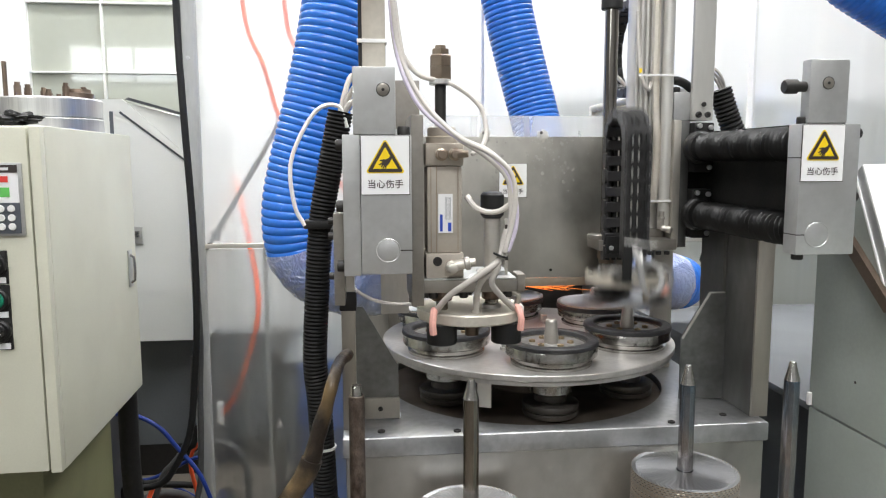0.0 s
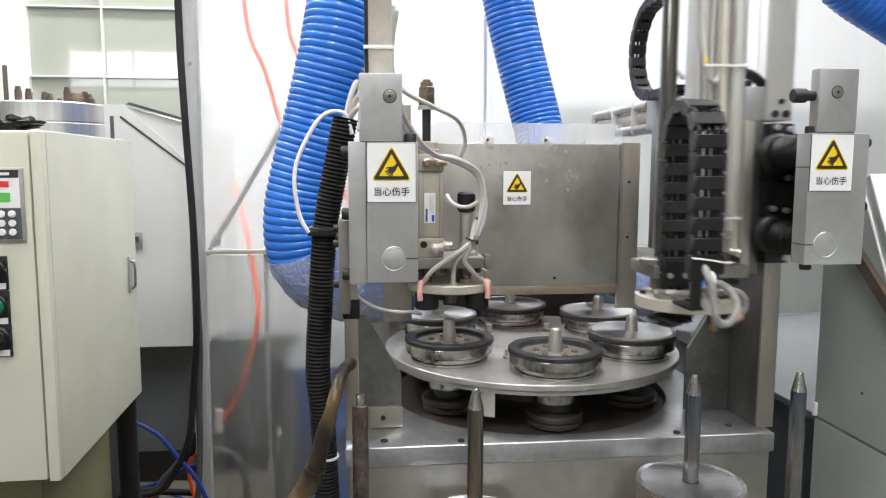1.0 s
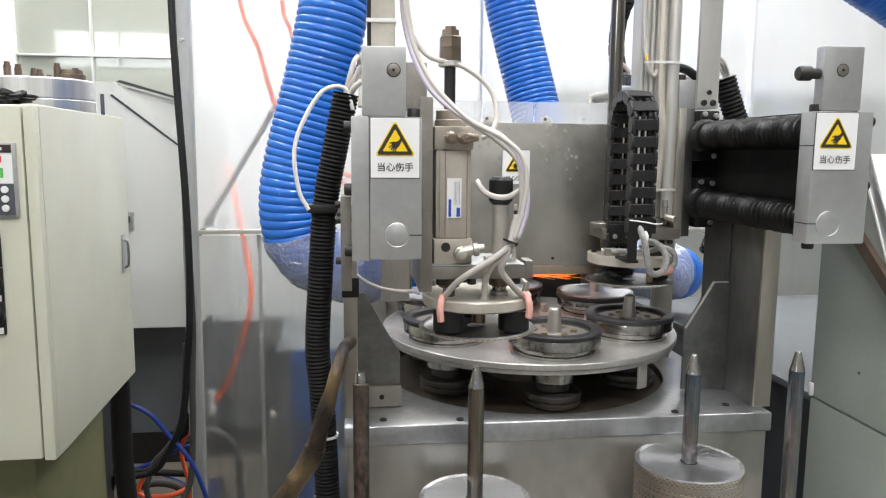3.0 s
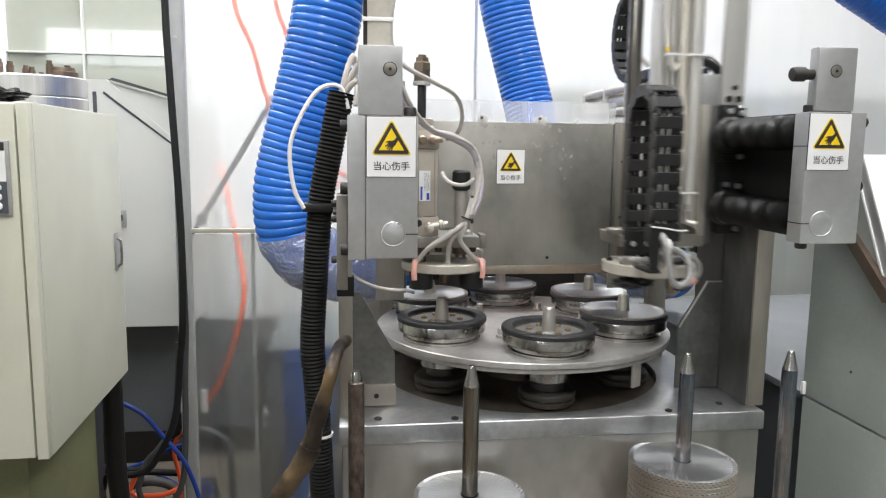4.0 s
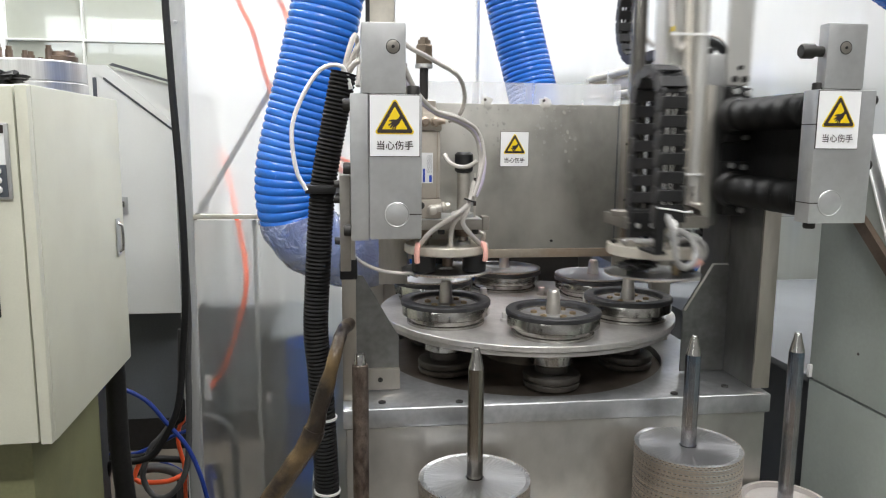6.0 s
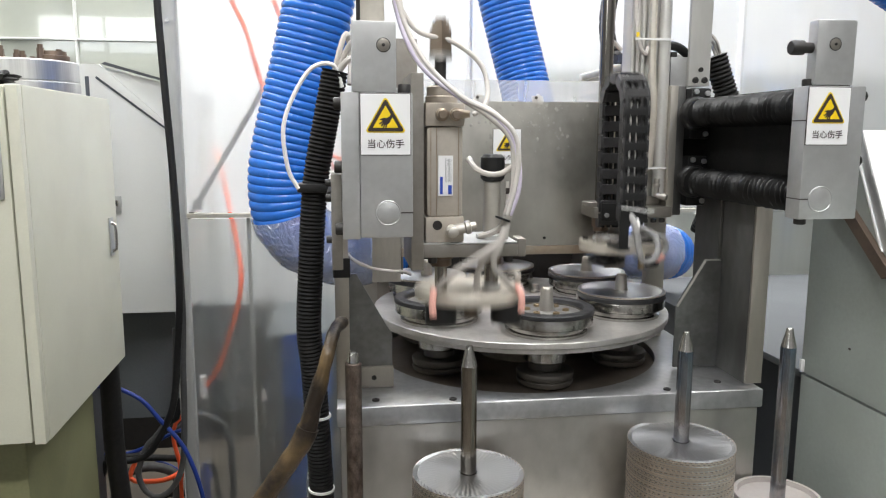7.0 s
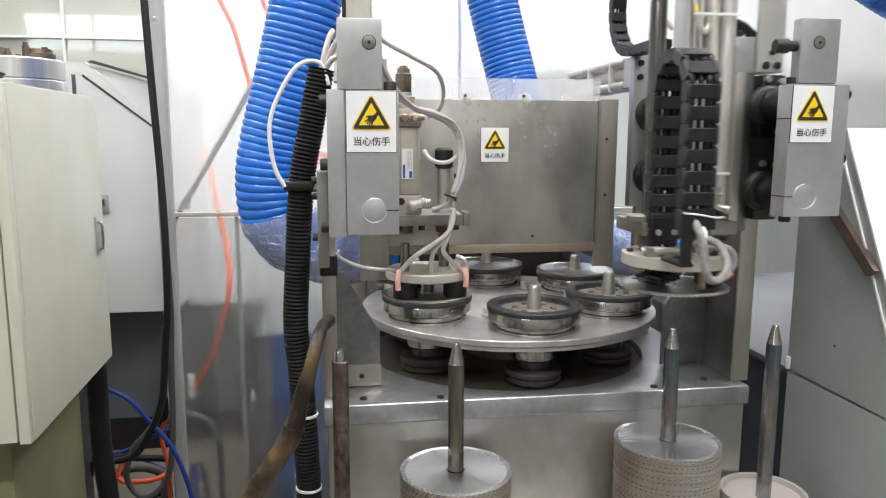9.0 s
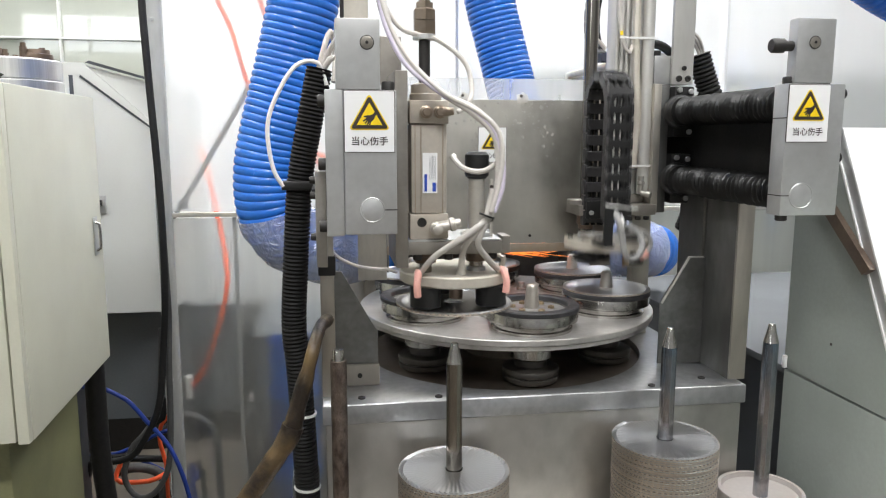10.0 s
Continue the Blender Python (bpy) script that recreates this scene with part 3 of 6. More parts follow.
def holed_plate(x0, x1, y0, y1, z0, z1, cx, cy, r, e=0.0015):
    """A rectangular plate with a round hole and softened outer edges."""
    bm = B()
    corners = [math.atan2(y - cy, x - cx) for x in (x0, x1) for y in (y0, y1)]
    angles = sorted([2 * math.pi * k / 96 - math.pi for k in range(96)] + corners)

    def rim(a, inset):
        c, q = math.cos(a), math.sin(a)
        reach = min(((x1 if c > 0 else x0) - cx) / c if abs(c) > 1e-6 else 9, ((y1 if q > 0 else y0) - cy) / q if abs(q) > 1e-6 else 9)
        return min(max(cx + c * reach, x0 + inset), x1 - inset), min(max(cy + q * reach, y0 + inset), y1 - inset)

    rings = []
    for z, inset in ((z0, None), (z0, e), (z0 + e, 0), (z1 - e, 0), (z1 - e * 0.4, e * 0.4), (z1, e), (z1, None)):
        rings.append([bm.verts.new((*(rim(a, inset) if inset is not None else (cx + r * math.cos(a), cy + r * math.sin(a))), z)) for a in angles])
    n = len(angles)
    for a, b in zip(rings, rings[1:] + rings[:1]):
        for k in range(n):
            bm.faces.new((a[k], a[(k + 1) % n], b[(k + 1) % n], b[k]))
    return bm


def base():
    b = thing("machine_base", (0.2575, 0.3, 0.0), "stainless steel machine base with a flat top plate", "machine")
    part("body", box(B(), 0.003, 0.516, 0.004, 0.62, 0.0, 0.776, 0.002), FRONTST, b)
    part("top_plate", holed_plate(0.0, 0.519, 0.0, 0.625, 0.776, 0.80, 0.257, 0.220, 0.200), TOPST, b)
    part("round_plate", turned(B(), (0.257, 0.220, 0.7762), (0, 0, 1), [(0, 0.1992), (0.0135, 0.1992), (0.0143, 0.1984)], 96), RINGST, b, "worn brown round plate sunk under the turntable, its shade put into the colour")
    for x, y in ((0.045, 0.02), (0.135, 0.012), (0.40, 0.012), (0.475, 0.03)):
        socket_bolt(b, (x, y, 0.80), (0, 0, 1), 0.0045, 0.002)
    # left upright with its gusset
    part("upright", box(B(), 0.0, 0.016, 0.03, 0.075, 0.80, 1.0, 0.001), STEEL_V, b)
    part("gusset", prism(B(), [(0.016, 0.802), (0.068, 0.802), (0.068, 0.866), (0.060, 0.879), (0.025, 0.942), (0.016, 0.942)], "y", 0.070, 0.073), GUSS, b)
    part("foot_plate", box(B(), 0.0165, 0.069, 0.062, 0.0695, 0.801, 0.827, 0.001), STEEL_V, b)
    socket_bolt(b, (0.045, 0.062, 0.814), (0, -1, 0), 0.003, 0.0015)
    # right upright, a folded sheet with its gusset, the side darker than the flange
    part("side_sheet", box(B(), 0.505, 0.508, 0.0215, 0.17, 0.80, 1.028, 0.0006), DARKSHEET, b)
    part("front_flange", box(B(), 0.5052, 0.5265, 0.017, 0.0212, 0.801, 1.028, 0.0008), STEEL_V, b)
    part("gusset", prism(B(), [(0.444, 0.802), (0.5045, 0.802), (0.5045, 0.947), (0.480, 0.947), (0.444, 0.886)], "y", 0.09, 0.093), GUSS, b)
    # strip for the bent edge, in bright metal to carry its highlight
    edge = [(0.444, 0.886), (0.480, 0.947), (0.5003, 0.947)]
    part("gusset_edge", prism(B(), edge + [(x + 0.0022, z - 0.0018) for x, z in edge[::-1]], "y", 0.0885, 0.0899), ANOD, b, "bright bent edge of the gusset with its highlight painted in")
    part("stiffener", box(B(), 0.5005, 0.5045, 0.0935, 0.0965, 0.8005, 1.028, 0.0005), GALV, b)
    return b


base()


def grinding_box():
    g = thing("grinding_guard", (0.27, 0.35, 0.8), "stainless guard box over the rear spindles with a clear top strip", "guard")
    part("front_sheet", box(B(), 0.09, 0.390, 0.198, 0.200, 0.953, 1.153, 0.0006), GUARDM, g)
    part("bottom_lip", box(B(), 0.09, 0.385, 0.1970, 0.2005, 0.9405, 0.9527, 0.0008), RUSTLIP, g, "rusty folded lower lip")
    part("side_flange", box(B(), 0.3905, 0.421, 0.215, 0.218, 0.915, 1.156, 0.0006), STEEL_V, g)
    part("fold", box(B(), 0.386, 0.3905, 0.2, 0.216, 0.945, 1.154, 0.0006), STEEL_V, g)
    part("side_sheet", box(B(), 0.4185, 0.4215, 0.2185, 0.6, 0.915, 1.155, 0.0006), GALV, g)
    part("side_sheet", box(B(), 0.09, 0.093, 0.2005, 0.6, 0.915, 1.152, 0.0006), GALV, g)
    part("back_sheet", box(B(), 0.09, 0.4215, 0.6005, 0.603, 0.80, 1.155, 0.0006), GALV, g)
    part("side_sheet", box(B(), 0.4185, 0.4215, 0.39, 0.6, 0.8005, 0.9145, 0.0006), GALV, g)
    part("splash_sheet", box(B(), 0.03, 0.50, 0.456, 0.459, 0.8005, 0.99, 0.0006), DKBOLT, g, "dark sheet behind the turntable")
    part("hanging_leg", box(B(), 0.050, 0.0895, 0.1995, 0.2025, 0.905, 1.12, 0.0006), STEEL_V, g, "stained hanging side strip")
    part("support_leg", box(B(), 0.06, 0.088, 0.42, 0.45, 0.801, 1.1, 0.001), STEEL_V, g)
    part("clear_strip", box(B(), 0.11, 0.388, 0.2015, 0.2045, 1.09, 1.182, 0.0004), ACRYL, g, "scratched clear acrylic strip").visible_shadow = False
    for x in (0.195, 0.277):
        part("wing_nut", turned(B(), (x, 0.198, 1.1585), (0, -1, 0), [(-0.002, 0.002), (0.001, 0.0024), (0.003, 0.0018)], 8), PULLEYM, g)
        crust = B()
        bmesh.ops.create_icosphere(crust, subdivisions=3, radius=1.0)
        for v in crust.verts:
            d = 0.7 + 0.7 * noise.noise(v.co * 2.1 + Vector((x * 90, 0, 0)))
            v.co = Vector((x + 0.002 + v.co.x * d * 0.010, 0.1978 + v.co.y * 0.0010, 1.154 + v.co.z * d * 0.011))
        part("residue", crust, RESIDUE, g, "dried pale coolant residue")
    spots = random.Random(11)
    flecks = B()
    for k in range(130):
        x = spots.choice((0.205, 0.285, 0.30)) + spots.gauss(0, 0.020)
        z = 1.150 - abs(spots.gauss(0, 0.032))
        q = 0.0005 + 0.0026 * spots.random() ** 3
        turned(flecks, (x, 0.1981, z), (0, -1, 0), [(0, q), (0.0002, q * 0.9), (0.0003, q * 0.5)], 7)
    part("residue_flecks", flecks, RESIDUE, g, "dried pale coolant flecks")["kind"] = "stuff"
    part("edge_trim", box(B(), 0.3835, 0.3858, 0.1965, 0.1979, 0.953, 1.153, 0.0004), GUSS, g)
    for x, z in ((0.293, 0.964), (0.405, 1.1), (0.405, 1.02)):
        socket_bolt(g, (x, 0.1975 if x < 0.39 else 0.2148, z), (0, -1, 0), 0.002, 0.002)
    warning_sign(0.217, 0.257, 1.068, 1.116, 0.1975, g)


grinding_box()


def make_turntable():
    t = thing("turntable", (TC.x, TC.y, 0.80), "round aluminium turntable carrying six spindle chucks", "turntable")
    part("disc", turned(B(), (TC.x, TC.y, 0.846), (0, 0, 1), [(0, 0.205), (0.0008, 0.2085), (0.0056, 0.2085), (0.0062, 0.2078), (0.0064, 0.2050), (0.0072, 0.2050), (0.0074, 0.2118), (0.0082, 0.2125), (0.0142, 0.2125), (0.015, 0.2115)], 128), ALU_T, t)
    part("hub", turned(B(), (TC.x, TC.y, 0.7908), (0, 0, 1), [(0, 0.06), (0.052, 0.055), (0.0550, 0.055)], 40), PLATE_D, t)
    tab = box(B(), -0.009, 0.009, -0.0015, 0.0015, 0.815, 0.8458, 0.0008)
    bmesh.ops.transform(tab, matrix=Matrix.Translation((TC.x, TC.y, 0)) @ Matrix.Rotation(radians(-117 + 90), 4, "Z") @ Matrix.Translation((0, -0.2035, 0)), verts=tab.verts)
    part("stop_tab", tab, ALU, t)
    for k in range(6):
        a = radians(-90 + 60 * k)
        c = (TC.x + SPR * math.cos(a), TC.y + SPR * math.sin(a))
        ch = part("chuck", turned(B(), (*c, 0.861), (0, 0, 1), [(0, 0.0525), (0.0035, 0.0525), (0.0045, 0.0490), (0.0110, 0.0490), (0.0116, 0.0575), (0.0128, 0.0592), (0.024, 0.0592), (0.0255, 0.0585), (0.0257, 0.0455), (0.0225, 0.045), (0.0225, 0.012)], 56), CHROME, t, "turned steel chuck with a black rubber ring")
        part("rubber_ring", turned(B(), (*c, 0.8866), (0, 0, 1), [(0, 0.0455), (0, 0.0605), (0.0045, 0.0605), (0.006, 0.059), (0.0062, 0.048), (0.005, 0.0465), (0.0003, 0.0456)], 56, True), DUSTRUB, ch)
        part("face_plate", turned(B(), (*c, 0.8836), (0, 0, 1), [(0, 0.0447), (0.0012, 0.0447), (0.0016, 0.0440)], 48), FACEM, ch)
        part("bolt_circle", turned(B(), (*c, 0.8853), (0, 0, 1), [(0, 0.030), (0.0012, 0.0296), (0.0014, 0.029)], 40), FACEM, ch)
        part("pin", turned(B(), (*c, 0.8835), (0, 0, 1), [(0, 0.0095), (0.012, 0.0094), (0.014, 0.0088), (0.030, 0.0076), (0.033, 0.0066), (0.034, 0.0055)], 20), SATIN, ch)
        for j in range(6):
            b = a + radians(60 * j + 15)
            part("screw", turned(B(), (c[0] + 0.0245 * math.cos(b), c[1] + 0.0245 * math.sin(b), 0.8867), (0, 0, 1), [(0, 0.0042), (0.0026, 0.0042), (0.0032, 0.0034), (0.0032, 0.0018), (0.001, 0.0016)], 12), BRASS, ch)
        part("spindle_housing", turned(B(), (*c, 0.822), (0, 0, 1), [(0, 0.026), (0.002, 0.028), (0.012, 0.028), (0.013, 0.030), (0.0235, 0.030)], 32), CHROME, t)
        part("belt_pulley", turned(B(), (*c, 0.7915), (0, 0, 1), [(0, 0.032), (0.0015, 0.0352), (0.005, 0.0365), (0.0075, 0.0362), (0.009, 0.0340), (0.0105, 0.0362), (0.015, 0.0372), (0.018, 0.0360), (0.0195, 0.0320), (0.0200, 0.021), (0.0302, 0.021)], 40), PULLEYM, t)
    for k in range(6):
        a = radians(-120 + 60 * k)
        part("stud", turned(B(), (TC.x + 0.094 * math.cos(a), TC.y + 0.094 * math.sin(a), 0.861), (0, 0, 1), [(0, 0.0075), (0.004, 0.0075), (0.0045, 0.0055), (0.012, 0.0055), (0.013, 0.0045)], 14), ALU_T, t)
    return t


turntable = make_turntable()


def left_rail():
    r = thing("left_rail_bracket", (0.04, -0.13, 0.8), "machined steel rail bracket with a warning sticker", "bracket")
    part("post", box(B(), 0.020, 0.058, -0.158, -0.110, 1.1435, 1.203, 0.0012), MACHINED, r)
    part("block", box(B(), 0.026, 0.072, -0.160, -0.095, 1.017, 1.143, 0.0015), MACHINED, r)
    part("side_plate", box(B(), 0.010, 0.0258, -0.157, -0.095, 1.0155, 1.1435, 0.0012), MACHINED, r)
    part("plug", turned(B(), (0.050, -0.160, 1.039), (0, -1, 0), [(0, 0.0112), (0.0004, 0.0112), (0.0007, 0.0107), (0.0003, 0.0102), (0.0004, 0.0100)], 36), MACHINED, r)
    part("clamp_slit", box(B(), 0.0612, 0.0721, -0.1602, -0.12, 1.0385, 1.0395, 0), INK, r)
    part("ring_gap", turned(B(), (0.047, -0.158, 1.183), (0, -1, 0), [(-0.0002, 0.0062), (0.0003, 0.0062), (0.0003, 0.0054)], 24), DKBOLT, r)
    part("ring_washer", turned(B(), (0.047, -0.158, 1.183), (0, -1, 0), [(0, 0.0055), (0.0006, 0.0055), (0.0008, 0.005)], 24), TIEROD, r)
    socket_bolt(r, (0.047, -0.1586, 1.183), (0, -1, 0), 0.0014, 0.0008)
    part("back_plate", box(B(), 0.0, 0.0098, -0.14, -0.10, 0.985, 1.072, 0.001), TIEROD, r)
    for z in (1.134, 1.079, 1.024):
        socket_bolt(r, (0.0125 if z > 1.08 else 0.0125, -0.148, z), (-1, 0, 0), 0.0055, 0.009)
    for z in (1.064, 1.05, 1.012):
        socket_bolt(r, (0.0, -0.13, z), (-1, 0, 0), 0.0035, 0.005)
    socket_bolt(r, (0.0655, -0.148, 1.143), (0, 0, 1), 0.0058, 0.008)
    part("upper_bar", box(B(), 0.029, 0.051, -0.112, -0.095, 1.2, 1.75, 0.001), GRIPM, r)
    part("cable_tie", box(B(), 0.0245, 0.0525, -0.1135, -0.094, 1.2305, 1.234, 0.0004), WHITEP, r)
    part("bar_edge", box(B(), 0.0255, 0.029, -0.111, -0.096, 1.205, 1.75, 0.0005), DKBOLT, r)
    for z in (1.118, 1.042):
        part("guide_rod", cyl(B(), (0.049, -0.095, z), (0.049, 0.40, z), 0.009, 20), CHROME, r)
    part("column", box(B(), 0.0, 0.016, 0.03, 0.06, 1.0005, 1.0155, 0.0005), STEEL_V, r)
    part("rear_plate", box(B(), 0.02, 0.078, 0.40, 0.42, 0.99, 1.17, 0.001), MACHINED, r)
    part("stand", box(B(), 0.03, 0.066, 0.402, 0.418, 0.8005, 0.99, 0.001), STEEL_V, r)
    warning_sign(0.0262, 0.0702, 1.0895, 1.1425, -0.1602, r)
    part("black_band", box(B(), -0.002, 0.018, 0.028, 0.077, 0.945, 0.968, 0.002), BLACK, r)


left_rail()
RZ = (1.137, 1.046)
RX = 0.485


BELLOWS_FRONT, BELLOWS_REAR, SHARED = [], [], {}


def bellow(rail, z):
    """One fold of a rubber bellows on a guide rod: a loose ring that slides."""
    if "fold" not in SHARED:
        SHARED["fold"] = mesh_of("bellows_fold", turned(B(), (0, -0.0052, 0), (0, 1, 0), [(0, 0.0146), (0.0034, 0.0158), (0.0045, 0.0180), (0.0052, 0.0189), (0.0059, 0.0180), (0.0070, 0.0158), (0.0104, 0.0146)], 28), RUBBER)
    ob = new("bellows_fold", SHARED["fold"])
    ob.parent = rail
    ORG[ob] = Vector((RX, 0, z))
    ob.location = ORG[ob] - ORG[rail]
    return ob


def right_rail():
    r = thing("right_rail_bracket", (0.48, -0.12, 0.8), "machined steel rail bracket with a warning sticker", "bracket")
    part("post", box(B(), 0.460, 0.501, -0.141, -0.126, 1.1555, 1.217, 0.0025), MACHINED, r)
    part("block", box(B(), 0.4535, 0.515, -0.142, -0.119, 1.026, 1.155, 0.0015), MACHINED, r)
    part("web_plate", box(B(), 0.5075, 0.5145, -0.1188, 0.2415, 1.035, 1.159, 0.001), CONDUIT, r)
    part("plug", turned(B(), (0.475, -0.142, 1.046), (0, -1, 0), [(0, 0.0128), (0.0004, 0.0128), (0.0007, 0.0123), (0.0003, 0.0118), (0.0004, 0.0116)], 36), MACHINED, r)
    for z in (1.1215, 1.0455):
        part("clamp_slit", box(B(), 0.4533, 0.4645, -0.1422, -0.1195, z, z + 0.001, 0), INK, r)
    for z in RZ:
        part("rod_boss", turned(B(), (RX, -0.1188, z), (0, 1, 0), [(0, 0.020), (0.004, 0.020), (0.005, 0.0185)], 28), TIEROD, r)
    part("ring_gap", turned(B(), (0.479, -0.141, 1.194), (0, -1, 0), [(-0.0002, 0.0062), (0.0003, 0.0062), (0.0003, 0.0054)], 24), DKBOLT, r)
    part("ring_washer", turned(B(), (0.479, -0.141, 1.194), (0, -1, 0), [(0, 0.0055), (0.0006, 0.0055), (0.0008, 0.005)], 24), TIEROD, r)
    socket_bolt(r, (0.479, -0.1416, 1.194), (0, -1, 0), 0.0014, 0.0008)
    part("stop_bolt", turned(B(), (0.460, -0.133, 1.191), (-1, 0, 0), [(0, 0.0052), (0.009, 0.0052), (0.0095, 0.0072), (0.020, 0.0072), (0.022, 0.006)], 10), DKBOLT, r)
    socket_bolt(r, (0.4605, -0.131, 1.155), (0, 0, 1), 0.0058, 0.007)
    socket_bolt(r, (0.4625, -0.131, 1.026), (0, 0, -1), 0.0058, 0.006)
    for z in (1.146, 1.083):
        socket_bolt(r, (0.515, -0.131, z), (1, 0, 0), 0.0055, 0.007)
    for z in RZ:
        part("guide_rod", cyl(B(), (RX, -0.1138, z), (RX, 0.242, z), 0.010, 20), CHROME, r)
    part("rear_plate", box(B(), 0.454, 0.508, 0.242, 0.258, 1.0, 1.225, 0.001), MACHINED, r)
    part("stand", box(B(), 0.466, 0.4955, 0.243, 0.257, 0.8005, 1.0, 0.001), STEEL_V, r)
    for z in RZ:
        part("flange", turned(B(), (RX, 0.242, z), (0, -1, 0), [(0, 0.027), (0.006, 0.027), (0.008, 0.025), (0.010, 0.021), (0.016, 0.020)], 32), BLACK, r)
        socket_bolt(r, (RX - 0.018, 0.236, z + 0.012), (0, -1, 0), 0.004, 0.004)
    rc = part("traverse_cylinder", box(B(), 0.468, 0.508, 0.2585, 0.318, 1.178, 1.224, 0.002), GRIPM, r, "pneumatic cylinder with tie rods")
    part("barrel", cyl(B(), (0.488, 0.318, 1.201), (0.488, 0.58, 1.201), 0.016, 24), GRIPM, rc)
    part("end_cap", box(B(), 0.468, 0.508, 0.58, 0.60, 1.178, 1.224, 0.002), GRIPM, rc)
    for dx in (-0.016, 0.016):
        for dz in (-0.018, 0.018):
            part("tie_rod", cyl(B(), (0.488 + dx, 0.318, 1.201 + dz), (0.488 + dx, 0.58, 1.201 + dz), 0.0066, 12), GRIPM, rc)
    for y in (0.37, 0.47):
        part("cable_tie", box(B(), 0.4640, 0.512, y, y + 0.003, 1.1755, 1.2265, 0.001), WHITEP, rc)
    for z in (1.21, 1.19):
        socket_bolt(r, (0.463, 0.242, z), (0, -1, 0), 0.0045, 0.005)
    for z in RZ:
        folds = 25
        for k in range(folds):
            BELLOWS_FRONT.append((bellow(r, z), z, (k + 0.5) / folds))
        for k in range(22):
            BELLOWS_REAR.append((bellow(r, z), z, (k + 0.5) / 22))
    warning_sign(0.4540, 0.4985, 1.0985, 1.154, -0.1422, r)
    return r


right_rail_thing = right_rail()


# ---- left surroundings ----
def control_cabinet():
    c = thing("control_cabinet", (-0.62, 0.26, 0.0), "cream electrical control cabinet with a front door and keypad", "cabinet")
    x0, x1, y0, y1, z0, z1 = -0.95, -0.350, 0.081, 0.443, 0.741, 1.162
    part("body", box(B(), x0, x1, y0 + 0.012, y1, z0, z1, 0.003), CREAM, c)
    part("door", box(B(), x0, -0.3658, y0, y0 + 0.0115, z0 + 0.003, z1 - 0.002, 0.002), CREAM, c)
    part("door_edge", box(B(), -0.3636, x1 - 0.0005, y0 - 0.001, y0 + 0.0115, z0 + 0.001, z1 - 0.001, 0.002), CREAM, c)
    h = part("side_latch", box(B(), -0.3495, -0.3475, 0.392, 0.412, 0.918, 0.978, 0.001), MACHINED, c, "slim bright metal latch")
    part("latch_lever", tube(B(), [(-0.348, 0.400, 0.970), (-0.342, 0.400, 0.965), (-0.342, 0.400, 0.930), (-0.348, 0.400, 0.925)], 0.0022), CHROME, h)
    k = part("keypad", box(B(), -0.4755, -0.3720, y0 - 0.004, y0, 1.034, 1.119, 0.002), MACHINED, c, "keypad panel with printed labels")
    part("keypad_face", box(B(), -0.4725, -0.3760, y0 - 0.0052, y0 - 0.0038, 1.073, 1.1165, 0), STICKER, k)
    part("keypad_face", box(B(), -0.4725, -0.3760, y0 - 0.0052, y0 - 0.0038, 1.037, 1.0725, 0), GREYP, k)
    part("name_strip", box(B(), -0.4725, -0.3760, y0 - 0.0058, y0 - 0.0050, 1.1075, 1.1165, 0), INK, k)
    part("letter_bar", box(B(), -0.4015, -0.3855, y0 - 0.0063, y0 - 0.0056, 1.1103, 1.1135, 0), STICKER, k)
    part("red_label", box(B(), -0.4055, -0.3870, y0 - 0.0058, y0 - 0.0050, 1.0965, 1.1035, 0), REDP, k)
    part("green_label", box(B(), -0.4055, -0.3860, y0 - 0.0058, y0 - 0.0050, 1.0795, 1.0905, 0), GREENP, k)
    for i in range(3):
        for j in range(3):
            part("key", cyl(B(), (-0.3850 - 0.0115 * i, y0 - 0.0052, 1.066 - 0.0105 * j), (-0.3850 - 0.0115 * i, y0 - 0.0075, 1.066 - 0.0105 * j), 0.0042, 14), WHITEP, k)
    for z, kind in ((0.998, "s"), (0.957, "g"), (0.919, "s")):
        x = -0.4095
        s = part("selector_switch" if kind == "s" else "push_button", box(B(), x - 0.0145, x + 0.0145, y0 - 0.003, y0, z - 0.021, z + 0.019, 0.004), BLACK, c, "black rotary selector switch with a legend plate" if kind == "s" else "green push button with a legend plate")
        part("legend_plate", box(B(), x - 0.012, x + 0.012, y0 - 0.0042, y0 - 0.0028, z - 0.0195, z - 0.0125, 0), STICKER, s)
        part("bezel", turned(B(), (x, y0 - 0.003, z + 0.002), (0, -1, 0), [(0, 0.0145), (0.004, 0.0145), (0.006, 0.0125), (0.006, 0.0105), (0.004, 0.010)], 28), BLACK, s)
        if kind == "g":
            part("cap", turned(B(), (x, y0 - 0.006, z + 0.002), (0, -1, 0), [(0, 0.0105), (0.004, 0.0105), (0.0055, 0.009)], 24), GREENB, s)
        else:
            part("knob", turned(B(), (x, y0 - 0.006, z + 0.002), (0, -1, 0), [(0, 0.0105), (0.005, 0.0105), (0.006, 0.0095)], 24), BLACK, s)
            part("knob_grip", box(B(), x - 0.0095, x + 0.0095, y0 - 0.021, y0 - 0.011, z - 0.0015, z + 0.0055, 0.0015), BLACK, s)
            part("knob_mark", box(B(), x + 0.004, x + 0.009, y0 - 0.0216, y0 - 0.0206, z + 0.001, z + 0.003, 0), STICKER, s)
    part("plinth", box(B(), -0.95, -0.405, 0.16, 0.44, 0.0, 0.735, 0.003), OLIVE, c)
    part("plinth_top", box(B(), -0.97, -0.39, 0.12, 0.45, 0.7352, 0.7408, 0.001), OLIVE, c)
